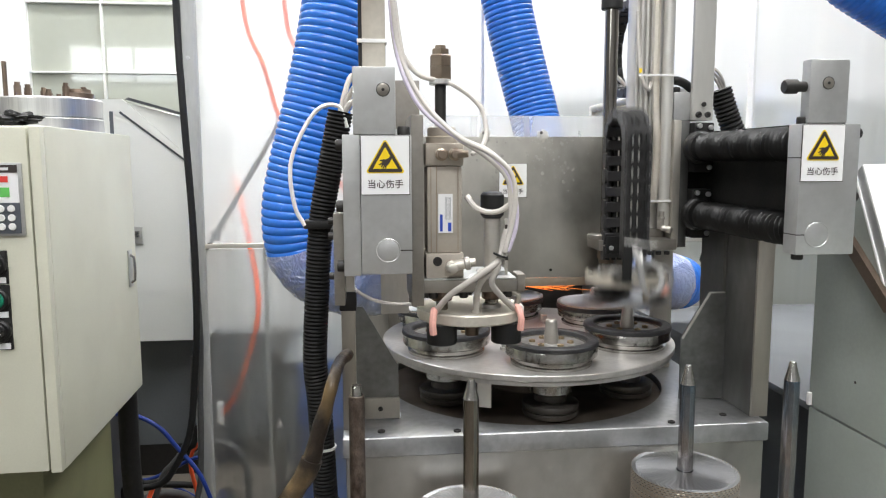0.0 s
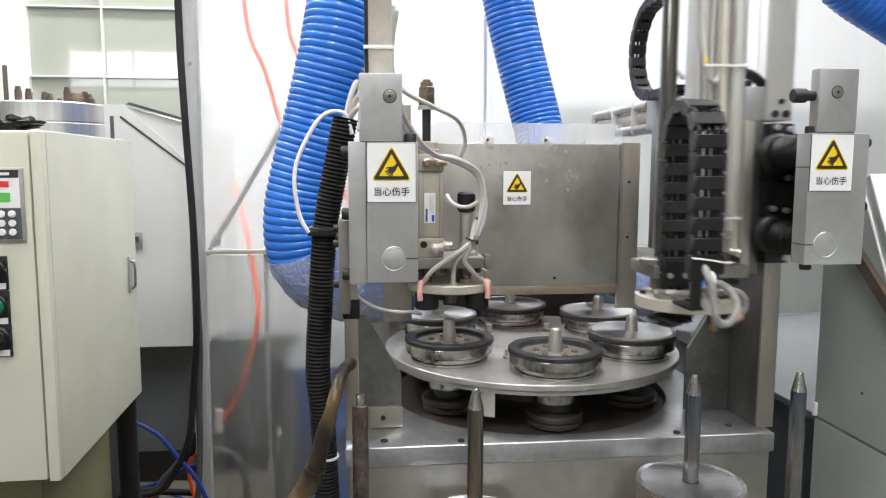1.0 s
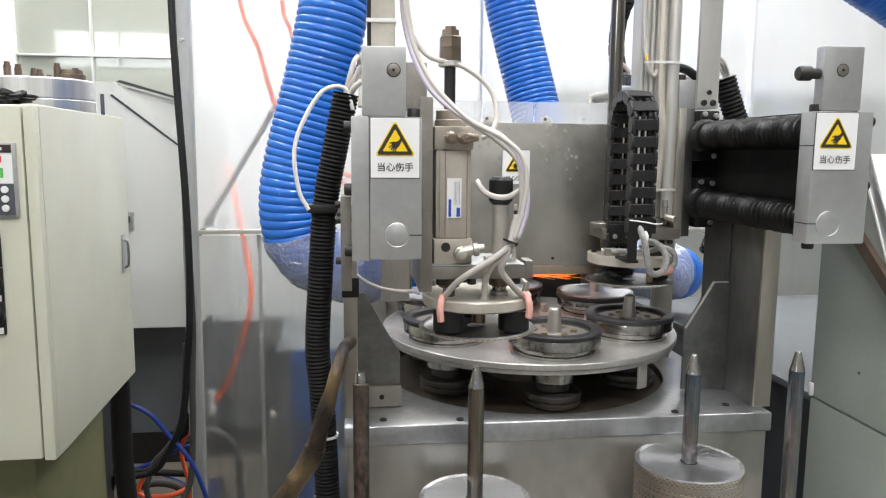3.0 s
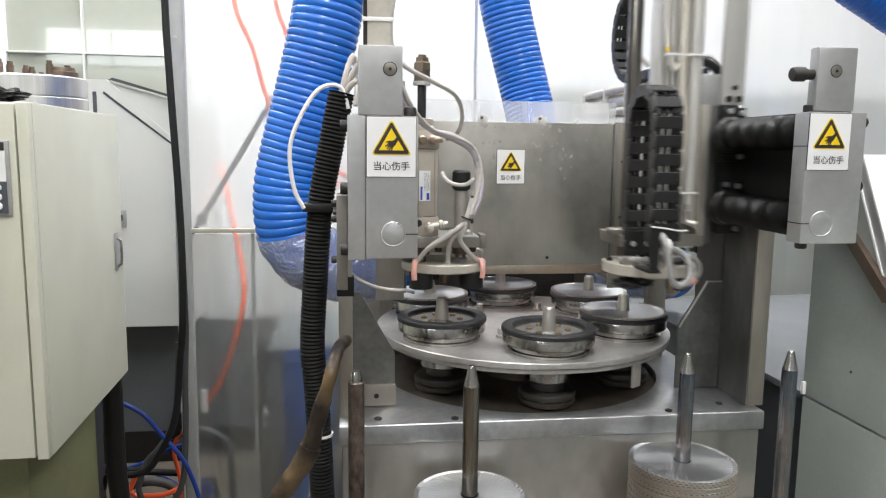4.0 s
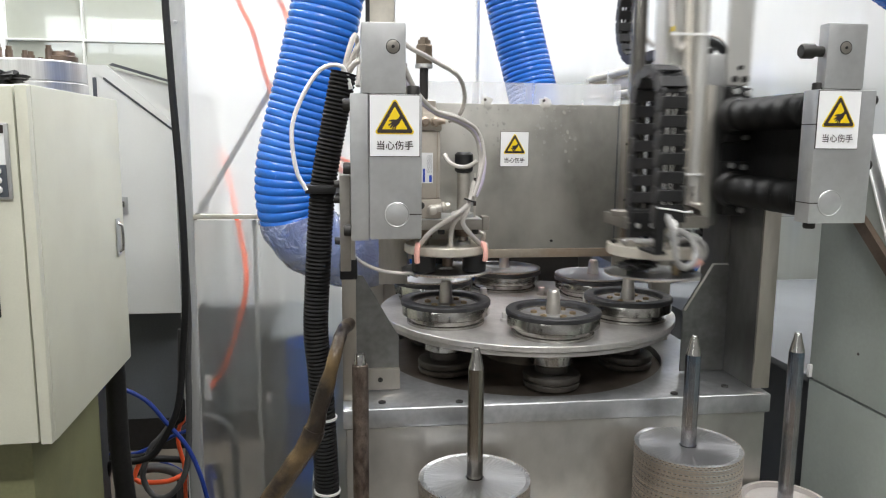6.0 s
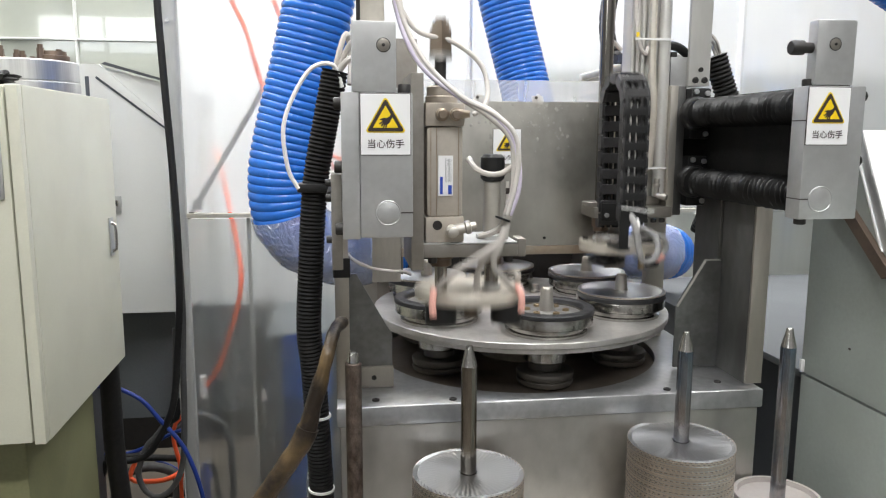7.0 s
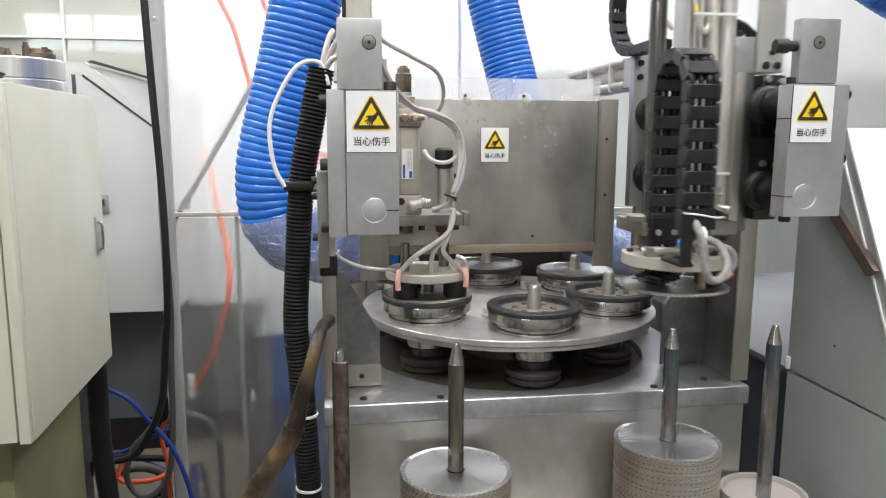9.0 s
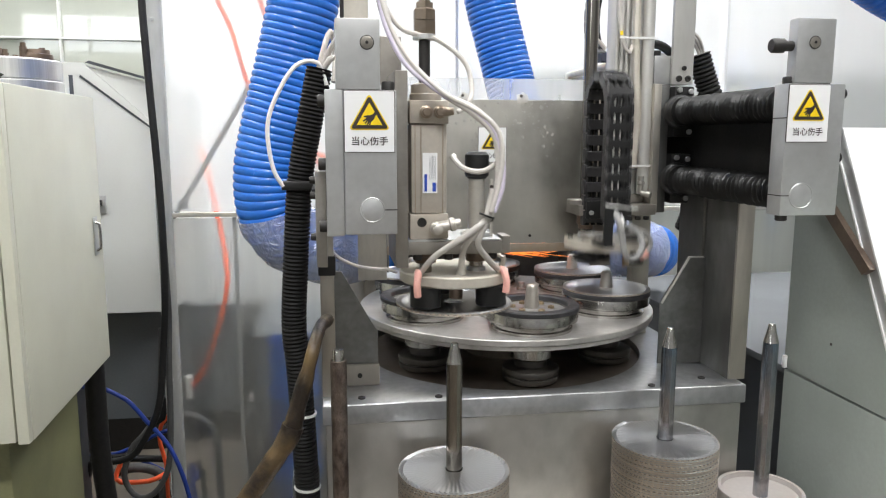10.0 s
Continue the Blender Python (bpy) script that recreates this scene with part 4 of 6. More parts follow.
    c.matrix_basis = pose(-0.6174, 0.2533, 0.0, 0, 0, 1.42)      # it stands slightly askew
    return c


control_cabinet()


def housing_behind():
    m = thing("white_machine_housing", (-0.75, 1.25, 0.0), "off-white sheet machine housing with a sloped top on a dark base", "machine")
    part("housing", prism(B(), [(-1.3, 0.712), (-0.335, 0.712), (-0.335, 1.208), (-0.478, 1.246), (-1.3, 1.246)], "y", 0.88, 1.25), OFFWHITE, m)
    part("front_panel", prism(B(), [(-0.62, 1.254), (-0.519, 1.254), (-0.493, 1.254), (-0.384, 1.153), (-0.335, 1.110), (-0.335, 0.715), (-0.62, 0.715)], "y", 0.872, 0.8798), OFFWHITE, m)
    part("shadow_gap", prism(B(), [(-0.501, 1.2245), (-0.499, 1.229), (-0.335, 1.1005), (-0.335, 1.0955)], "y", 0.8705, 0.8718), DARKMACH, m)
    part("lid_edge", prism(B(), [(-0.487, 1.2535), (-0.335, 1.2115), (-0.335, 1.2165), (-0.479, 1.258)], "y", 0.868, 0.8798), DARKMACH, m)
    part("panel_notch", box(B(), -0.522, -0.514, 0.8712, 0.8718, 1.174, 1.228, 0), GREYP, m)
    part("dark_base", box(B(), -1.25, -0.75, 1.0, 2.2, 0.42, 0.6945, 0.003), SLATE, m)
    part("end_panel", box(B(), -0.7495, -0.213, 1.0, 1.03, 0.42, 0.6945, 0.003), SLATE, m)
    part("base_top", box(B(), -1.25, -0.336, 0.99, 1.03, 0.695, 0.7115, 0.001), SLATE, m)
    # black support, set back to stand in for the shadow strip below the base
    part("foot", box(B(), -1.2, -0.25, 1.80, 2.2, 0.0, 0.4198, 0.003), DKBOLT, m)
    la = part("toggle_latch", box(B(), -0.482, -0.464, 0.866, 0.872, 0.937, 0.975, 0.001), MACHINED, m, "bright toggle latch")
    part("latch_tongue", box(B(), -0.479, -0.469, 0.861, 0.866, 0.953, 0.966, 0.001), CHROME, la)
    return m


housing_behind()


def flange_stack():
    s = thing("stacked_flanges", (-0.56, 0.61, 0.0), "two polished round flanges stacked on a steel column", "machine part")
    c = (-0.540, 0.61)
    part("column", box(B(), -0.60, -0.47, 0.55, 0.67, 0.0, 1.158, 0.002), DARKMACH, s)
    part("lower_flange", turned(B(), (*c, 1.1585), (0, 0, 1), [(0, 0.087), (0.002, 0.089), (0.036, 0.089), (0.038, 0.087)], 64), FLANGEM, s)
    part("upper_flange", turned(B(), (*c, 1.1968), (0, 0, 1), [(0, 0.086), (0.002, 0.088), (0.033, 0.088), (0.0355, 0.086)], 64), FLANGEM, s)
    for k in range(11):
        a = radians(-150 + k * 27)
        r = 0.05 + 0.02 * ((k * 7) % 3) / 2
        h = 0.008 + 0.006 * ((k * 5) % 3)
        part("bolt", turned(B(), (c[0] + r * math.cos(a), c[1] + r * math.sin(a), 1.2325), (0, 0, 1), [(0, 0.006), (h, 0.006), (h, 0.0045), (h + 0.006, 0.0045)], 6), BROWNST, s)
    part("bronze_boss", turned(B(), (c[0] + 0.058, c[1] - 0.02, 1.2325), (0, 0, 1), [(0, 0.026), (0.008, 0.026), (0.009, 0.022), (0.016, 0.021), (0.016, 0.012)], 28), BROWNST, s)
    part("threaded_stud", cyl(B(), (c[0] - 0.075, c[1] - 0.0, 1.2325), (c[0] - 0.075, c[1] - 0.0, 1.30), 0.004, 10), BROWNST, s)
    return s


flange_stack()


# ---- right surroundings ----
def console():
    m = thing("sloped_console", (0.85, -0.2, 0.0), "grey-green steel console with a sloped white top", "console")
    part("lower_body", box(B(), 0.608, 1.3, -0.9, 0.058, 0.0, 0.797, 0.002), GREYGREEN, m)
    part("upper_body", prism(B(), [(-0.55, 0.80), (0.058, 0.80), (0.058, 1.045), (0.004, 1.096), (-0.010, 1.090), (-0.140, 0.832), (-0.55, 0.82)], "x", 0.608, 1.3), GREYGREEN, m)
    board = part("sloped_board", prism(B(), [(-0.006, 1.104), (-0.016, 1.113), (-0.142, 0.860), (-0.138, 0.838)], "x", 0.6085, 1.3), MACHINED, m, "grey edge of the sloped desk board")
    part("white_face", prism(B(), [(-0.0162, 1.1132), (-0.0185, 1.1145), (-0.1450, 0.8610), (-0.1422, 0.8602)], "x", 0.6082, 1.3), WHITEP, board, "white sloped desk face")
    part("lower_trim", prism(B(), [(-0.0045, 1.1035), (-0.0065, 1.1045), (-0.1385, 0.8390), (-0.1370, 0.8365)], "x", 0.6065, 0.6084), WHITEP, board, "thin white edging")
    part("edge_strip", prism(B(), [(0.012, 1.030), (0.000, 1.040), (-0.092, 0.959), (-0.080, 0.951)], "x", 0.600, 0.6078), BROWNST, m, "dark brown bar on the console's side")
    part("rubber_mat", prism(B(), [(-0.0375, 1.0765), (-0.0410, 1.0785), (-0.1160, 0.9270), (-0.1125, 0.9250)], "x", 0.660, 1.0), RUBBER, board)
    part("drilled_hole", cyl(B(), (0.608, -0.03, 0.856), (0.6073, -0.03, 0.856), 0.0018, 8, 0.0001), INK, m)
    return m


console()


def side_table():
    m = thing("side_table", (0.9, 0.4, 0.0), "low light grey machine table with a dark underside", "table")
    part("top", box(B(), 0.610, 1.4, 0.062, 0.70, 0.79, 0.80, 0.001), TABLEG, m)
    part("body", box(B(), 0.64, 1.38, 0.10, 0.68, 0.0, 0.789, 0.001), DARKMACH, m)
    part("white_strip", box(B(), 0.6022, 0.6072, 0.05, 0.055, 0.801, 0.818, 0.001), WHITEP, m)
    return m


side_table()


# ---- behind the screen ----
def backdrop_things():
    b = thing("grey_workbench", (0.1, 1.5, 0.0), "dark grey steel workbench behind the clear screen", "workbench")
    part("body", box(B(), -0.21, 0.9, 1.29, 1.7, 0.22, 0.52, 0.004), SLATE, b)
    for x in (-0.2, 0.86):
        for y in (1.30, 1.66):
            part("leg", box(B(), x, x + 0.03, y, y + 0.03, 0.0, 0.2198, 0.002), DKBOLT, b)
    part("top", box(B(), -0.21, 0.92, 1.27, 1.72, 0.5205, 0.54, 0.003), SLATE, b)
    d = thing("blue_drum", (-0.13, 1.08, 0.0), "blue painted steel drum behind the clear screen", "drum")
    part("shell", turned(B(), (-0.088, 1.08, 0.0), (0, 0, 1), [(0, 0.062), (0.01, 0.066), (0.2, 0.066), (0.205, 0.069), (0.215, 0.069), (0.22, 0.066), (0.42, 0.066), (0.425, 0.069), (0.435, 0.069), (0.44, 0.066), (0.575, 0.066), (0.58, 0.064), (0.58, 0.062), (0.10, 0.060), (0.10, 0.01)], 40), BLUED_FAR, d)
    g = thing("bottle", (-0.168, 0.80, 0.0), "slim grey bottle with a pale cap behind the milky screen", "bottle")
    part("shell", turned(B(), (-0.168, 0.80, 0.0), (0, 0, 1), [(0, 0.012), (0.004, 0.014), (0.492, 0.014), (0.503, 0.0125), (0.512, 0.006), (0.521, 0.0055)], 24), GALV, g)
    part("cap", turned(B(), (-0.168, 0.80, 0.5212), (0, 0, 1), [(0, 0.0075), (0.010, 0.0072), (0.012, 0.005), (0.024, 0.0025)], 16), CUPM, g)
    h = thing("orange_air_hose", (-0.2, 0.9, 0.5), "thin orange air hose hanging behind the clear screen", "hose")
    part("hose", tube(B(), [(-0.235, 0.80, 1.75), (-0.218, 0.81, 1.43), (-0.183, 0.82, 1.325), (-0.152, 0.83, 1.21), (-0.115, 0.84, 1.14), (-0.04, 0.86, 1.08), (0.03, 0.88, 1.045), (0.10, 0.90, 1.02)], 0.0048, 10, 0.02), ORANGE, h)
    h = thing("orange_air_hose", (-0.26, 1.1, 0.6), "orange air hose hanging far behind the milky screen", "hose")
    part("hose", tube(B(), [(-0.60, 1.245, 1.13), (-0.53, 1.30, 1.14), (-0.43, 1.38, 1.110), (-0.3606, 1.40, 1.0637), (-0.300, 1.20, 0.9795), (-0.263, 1.10, 0.872), (-0.2304, 0.96, 0.781), (-0.2373, 0.93, 0.7064), (-0.2628, 0.93, 0.6253), (-0.2902, 0.93, 0.557), (-0.3184, 0.93, 0.5133)], 0.0055, 10, 0.02), ORANGE, h)
    part("end_fitting", cyl(B(), (-0.3248, 0.93, 0.4866), (-0.3248, 0.93, 0.541), 0.008, 14), WHITEP, h, "white plastic end fitting")
    h = thing("orange_air_hose", (-0.1, 0.85, 0.9), "thin orange air hose hanging behind the clear screen", "hose")
    part("hose", tube(B(), [(-0.15, 0.80, 1.75), (-0.133, 0.82, 1.43), (-0.115, 0.83, 1.36), (-0.087, 0.84, 1.255), (-0.055, 0.85, 1.13), (0.0, 0.87, 1.03), (0.08, 0.90, 0.99)], 0.0048, 10, 0.02), ORANGE, h)
    st = thing("grey_strut", (-0.3, 0.84, 0.92), "grey slanting strut behind the clear screen", "strut")
    part("bar", tube(B(), [(-0.292, 0.85, 0.975), (-0.165, 0.85, 1.185), (-0.135, 0.85, 1.235)], 0.0062, 10, 0.05), GALV, st)
    part("lower_bar", tube(B(), [(-0.327, 0.85, 0.918), (-0.292, 0.85, 0.975)], 0.0048, 10, 0.05), GALV, st)
    part("bracket", box(B(), -0.312, -0.292, 0.842, 0.858, 0.944, 0.968, 0.005), GALV, st)


backdrop_things()


# ---- hoses and cables ----
def blue_hoses():
    h = thing("extraction_hose", (0.0, 0.4, 0.86), "blue corrugated extraction hose with clear film wrapped round its end", "hose")
    path = [(0.10, 0.46, 3.1), (0.06, 0.43, 2.2), (0.018, 0.38, 1.55), (-0.012, 0.35, 1.34), (-0.037, 0.35, 1.223), (-0.069, 0.35, 1.10), (-0.079, 0.35, 1.04), (-0.076, 0.355, 0.99), (-0.058, 0.365, 0.955), (-0.022, 0.385, 0.928), (0.03, 0.42, 0.912), (0.09, 0.47, 0.905)]
    part("hose", ribbed(B(), path, 0.0532, 0.0106, 0.0023, 44, 8, 0.32), BLUE, h)
    wrap = spline(path, 0.006)
    wrap = [p for p in wrap if p.z < 0.992 and p.x < 0.075]
    film = part("film_wrap", crumpled(B(), wrap, 0.0535, 0.14, 4), WRAP, h, "crumpled clear plastic film")
    film.visible_shadow = False
    h = thing("extraction_hose", (0.34, 0.55, 1.05), "blue corrugated extraction hose entering the guard", "hose")
    part("hose", ribbed(B(), [(0.10, 0.62, 3.1), (0.21, 0.60, 2.0), (0.265, 0.60, 1.62), (0.307, 0.60, 1.40), (0.357, 0.585, 1.20), (0.372, 0.53, 1.08), (0.36, 0.47, 1.0)], 0.0476, 0.0098, 0.0021, 40, 8, 0.34), BLUE, h)
    h = thing("extraction_hose", (0.9, 0.3, 1.3), "blue corrugated extraction hose overhead", "hose")
    part("hose", ribbed(B(), [(0.30, 0.35, 3.1), (0.40, 0.34, 2.2), (0.59, 0.33, 1.68), (0.75, 0.31, 1.450), (0.87, 0.30, 1.363), (0.99, 0.30, 1.308), (1.2, 0.30, 1.22), (1.45, 0.32, 1.0), (1.5, 0.35, 0.5), (1.5, 0.35, 0.01)], 0.046, 0.0098, 0.0021, 40, 8, 0.34), BLUE, h)
    h = thing("extraction_hose", (0.58, 0.47, 0.8), "short blue corrugated hose wrapped in clear film", "hose")
    path = [(0.43, 0.50, 0.905), (0.52, 0.48, 0.90), (0.58, 0.475, 0.896), (0.622, 0.505, 0.888), (0.64, 0.575, 0.875)]
    part("hose", ribbed(B(), path, 0.050, 0.0098, 0.0021, 40, 8, 0.34), BLUE, h)
    wrap = [p for p in spline(path, 0.006) if 0.432 < p.x < 0.602]
    film = part("film_wrap", crumpled(B(), wrap, 0.0515, 0.16, 5), WRAP, h, "crumpled clear plastic film")
    film.visible_shadow = False


blue_hoses()


def black_hose():
    h = thing("cable_conduit", (-0.02, -0.02, 0.9), "black corrugated conduit tied to the machine's edge", "hose")
    path = [(0.005, -0.02, 1.172), (-0.006, -0.02, 1.118), (-0.018, -0.02, 1.053), (-0.025, -0.02, 0.961), (-0.028, -0.02, 0.898), (-0.024, -0.02, 0.847), (-0.019, -0.022, 0.729), (-0.017, -0.025, 0.60), (-0.02, -0.03, 0.40)]
    part("conduit", ribbed(B(), path, 0.0138, 0.0042, 0.0015, 24, 4), CONDUIT, h)
    c = part("clamp", box(B(), -0.036, 0.0, -0.037, -0.005, 1.048, 1.057, 0.002), BLACK, h)
    part("clamp_arm", box(B(), -0.004, 0.012, -0.11, -0.012, 1.046, 1.0545, 0.001), BLACK, c)
    part("cable_tie", turned(B(), (-0.021, -0.021, 0.80), (0.04, 0, 1), [(0, 0.0146), (0.0025, 0.0146)], 24), WHITEP, h)
    part("cable_tie", turned(B(), (-0.0185, -0.023, 0.715), (0.04, 0, 1), [(0, 0.0146), (0.0025, 0.0146)], 24), WHITEP, h)
    t = thing("air_tube", (-0.03, -0.02, 1.1), "thin milky air tube looping over the conduit", "tube")
    part("tube", tube(B(), [(0.012, -0.03, 1.155), (0.004, -0.03, 1.177), (-0.018, -0.032, 1.174), (-0.038, -0.034, 1.144), (-0.048, -0.036, 1.112), (-0.044, -0.036, 1.072), (-0.034, -0.036, 1.052)], 0.0022, 8, 0.006), WHITEP, t)
    t = thing("air_tube", (0.01, 0.0, 1.18), "clear air tubes looping out of the conduit", "tube")
    part("tube", tube(B(), [(0.004, -0.015, 1.17), (0.012, -0.01, 1.20), (0.018, 0.0, 1.212), (0.022, 0.01, 1.19), (0.02, 0.0, 1.16)], 0.003, 8, 0.006), TUBE, t)
    part("tube", tube(B(), [(0.008, -0.02, 1.168), (0.016, -0.03, 1.19), (0.028, -0.03, 1.205), (0.04, 0.0, 1.21)], 0.003, 8, 0.006), TUBE, t)
    part("tube", tube(B(), [(0.006, -0.022, 1.165), (0.016, -0.035, 1.18), (0.03, -0.03, 1.188)], 0.003, 8, 0.006), TUBE, t)
    q = thing("cable_conduit", (0.57, 0.25, 1.2), "short black corrugated conduit behind the rail bracket", "hose")
    part("conduit", ribbed(B(), [(0.5625, 0.25, 1.2245), (0.570, 0.25, 1.203), (0.577, 0.25, 1.185), (0.588, 0.25, 1.160), (0.615, 0.26, 1.12), (0.615, 0.30, 1.05), (0.60, 0.34, 0.95)], 0.0172, 0.0062, 0.0024, 24, 4), CONDUIT, q)
    for k in range(3):
        part("cable", tube(B(), [(0.566, 0.25, 1.212), (0.560 + 0.004 * k, 0.248, 1.229), (0.548, 0.246 - 0.006 * k, 1.243 + 0.004 * k), (0.528, 0.25, 1.254 + 0.003 * k)], 0.0022, 8, 0.008), TUBE, q)
    p = thing("oily_hose", (-0.03, -0.1, 0.6), "oily brown bent hose leaning on the conduit", "hose")
    s = spline([(0.008, -0.02, 0.906), (0.001, -0.055, 0.908), (-0.003, -0.085, 0.904), (-0.007, -0.10, 0.893), (-0.013, -0.10, 0.871), (-0.021, -0.10, 0.845), (-0.031, -0.10, 0.811), (-0.050, -0.10, 0.781), (-0.071, -0.10, 0.750), (-0.104, -0.10, 0.70), (-0.19, -0.11, 0.55), (-0.24, -0.12, 0.3)], 0.006)
    part("hose", sweep(B(), s, [(0.0066 + 0.0036 * min(1, max(0, (0.895 - q.z) / 0.09))) * (1 + 0.14 * noise.noise(q * 70)) for q in s], 20), BROWNPIPE, p)
    s2 = [q for q in s if 0.800 < q.z < 0.822]
    part("sleeve", sweep(B(), s2, [0.0110] * len(s2), 16), BROWNPIPE, p)
    t = thing("air_tube", (0.04, 0.05, 0.94), "thin clear air tube running to the turntable", "tube")
    part("tube", tube(B(), [(0.01, 0.045, 0.975), (0.022, 0.045, 0.963), (0.043, 0.05, 0.952), (0.067, 0.06, 0.946), (0.084, 0.10, 0.938), (0.098, 0.15, 0.925)], 0.0022, 8, 0.006), TUBE, t)
    v = thing("grey_valve_body", (-0.03, 0.02, 0.6), "small grey valve body beside the conduit", "valve")
    part("body", box(B(), -0.037, -0.006, 0.012, 0.045, 0.56, 0.712, 0.004), TABLEG, v)
    part("cap", box(B(), -0.030, -0.012, 0.016, 0.040, 0.7122, 0.730, 0.003), ALU, v)
    part("port", cyl(B(), (-0.024, 0.0118, 0.695), (-0.024, 0.009, 0.695), 0.004, 12), INK, v)


black_hose()


def cables():
    c = thing("black_cable", (-0.31, 0.66, 0.5), "black cable hanging beside the aluminium post", "cable")
    part("cable", tube(B(), [(-0.322, 0.66, 1.9), (-0.318, 0.65, 1.40), (-0.312, 0.64, 1.24), (-0.302, 0.64, 0.98), (-0.304, 0.645, 0.80), (-0.317, 0.66, 0.683), (-0.325, 0.66, 0.602), (-0.338, 0.66, 0.55), (-0.365, 0.66, 0.498), (-0.388, 0.66, 0.469), (-0.424, 0.66, 0.46), (-0.467, 0.66, 0.455), (-0.50, 0.68, 0.30), (-0.50, 0.74, 0.012)], 0.0068, 10, 0.02), BLKCAB, c)
    c = thing("thick_black_hose", (-0.42, 0.5, 0.3), "thick black hose under the cabinet", "hose")
    part("hose", tube(B(), [(-0.385, 0.46, 0.80), (-0.388, 0.47, 0.68), (-0.39, 0.48, 0.55), (-0.385, 0.50, 0.40), (-0.38, 0.55, 0.2), (-0.37, 0.65, 0.02)], 0.0165, 14, 0.02), BLKCAB, c)
    loops = [
        (BLUECAB, 0.0044, "blue cable draped to the floor", [(-0.52, 0.62, 0.62), (-0.459, 0.66, 0.620), (-0.436, 0.66, 0.614), (-0.39, 0.66, 0.586), (-0.356, 0.66, 0.541), (-0.328, 0.66, 0.505), (-0.308, 0.66, 0.468), (-0.288, 0.66, 0.403), (-0.281, 0.67, 0.33), (-0.29, 0.72, 0.15), (-0.32, 0.8, 0.01)]),
        (BLUECAB, 0.0042, "blue cable strung across the tangle", [(-0.315, 0.79, 0.482), (-0.343, 0.78, 0.472), (-0.363, 0.78, 0.466), (-0.399, 0.78, 0.448), (-0.43, 0.78, 0.433), (-0.462, 0.78, 0.424), (-0.504, 0.78, 0.423), (-0.56, 0.80, 0.2), (-0.58, 0.85, 0.01)]),
        (BLUECAB, 0.0042, "blue cable dropping into the tangle", [(-0.50, 0.87, 0.37), (-0.433, 0.86, 0.375), (-0.409, 0.86, 0.365), (-0.376, 0.86, 0.345), (-0.356, 0.86, 0.326), (-0.353, 0.86, 0.289), (-0.36, 0.88, 0.15), (-0.40, 0.9, 0.01)]),
        (ORANGE, 0.0045, "orange hose hanging into the tangle", [(-0.328, 0.80, 0.53), (-0.334, 0.8, 0.513), (-0.351, 0.8, 0.49), (-0.363, 0.8, 0.473), (-0.366, 0.8, 0.439), (-0.359, 0.8, 0.403), (-0.355, 0.8, 0.36), (-0.37, 0.84, 0.15), (-0.40, 0.86, 0.01)]),
        (ORANGE, 0.0055, "orange hose looped in the tangle", [(-0.441, 0.79, 0.41), (-0.45, 0.785, 0.392), (-0.457, 0.78, 0.372), (-0.452, 0.78, 0.362), (-0.422, 0.78, 0.358), (-0.387, 0.78, 0.359), (-0.365, 0.78, 0.366), (-0.345, 0.80, 0.36), (-0.35, 0.84, 0.20), (-0.37, 0.88, 0.01)]),
        (GREYCAB, 0.0062, "grey rubber cable hanging in a loop beside the post", [(-0.305, 0.66, 0.90), (-0.312, 0.70, 0.82), (-0.318, 0.73, 0.734), (-0.323, 0.73, 0.626), (-0.325, 0.73, 0.535), (-0.333, 0.73, 0.422), (-0.356, 0.73, 0.366), (-0.389, 0.73, 0.345), (-0.415, 0.735, 0.36), (-0.426, 0.735, 0.394), (-0.419, 0.735, 0.427), (-0.404, 0.735, 0.461), (-0.386, 0.735, 0.479), (-0.364, 0.74, 0.511), (-0.350, 0.76, 0.56), (-0.345, 0.78, 0.70)]),
        (BLKCAB, 0.0065, "black cable curving into the tangle", [(-0.338, 0.74, 0.56), (-0.343, 0.74, 0.517), (-0.365, 0.745, 0.500), (-0.385, 0.75, 0.465), (-0.412, 0.75, 0.437), (-0.45, 0.75, 0.430), (-0.492, 0.75, 0.430), (-0.54, 0.78, 0.2), (-0.55, 0.82, 0.01)]),
        (BLKCAB, 0.0075, "black cable lying across the tangle", [(-0.56, 0.84, 0.35), (-0.524, 0.84, 0.384), (-0.484, 0.84, 0.387), (-0.423, 0.84, 0.386), (-0.354, 0.84, 0.378), (-0.335, 0.85, 0.36), (-0.33, 0.88, 0.2), (-0.34, 0.9, 0.01)]),
        (GREYCAB, 0.0105, "thick grey rubber cable looped in the tangle", [(-0.51, 0.83, 0.25), (-0.496, 0.82, 0.352), (-0.479, 0.82, 0.360), (-0.447, 0.82, 0.371), (-0.415, 0.82, 0.373), (-0.379, 0.82, 0.360), (-0.366, 0.82, 0.337), (-0.37, 0.82, 0.292), (-0.39, 0.85, 0.15), (-0.42, 0.9, 0.012)]),
        (GREYCAB, 0.0085, "grey rubber hose arching behind the milky screen", [(-0.37, 0.86, 0.44), (-0.331, 0.86, 0.471), (-0.297, 0.86, 0.465), (-0.27, 0.86, 0.441), (-0.255, 0.86, 0.399), (-0.255, 0.87, 0.35), (-0.26, 0.90, 0.15), (-0.28, 0.94, 0.012)]),
    ]
    wires = random.Random(21)
    for k in range(9):
        x, y, z = wires.uniform(-0.46, -0.33), wires.uniform(0.86, 1.0), wires.uniform(0.08, 0.30)
        pts = [(x, y, z)]
        for j in range(5):
            x, y, z = x + wires.uniform(-0.05, 0.09), y + wires.uniform(-0.03, 0.03), max(0.02, z + wires.uniform(-0.06, 0.05))
            pts.append((min(x, -0.32), y, z))
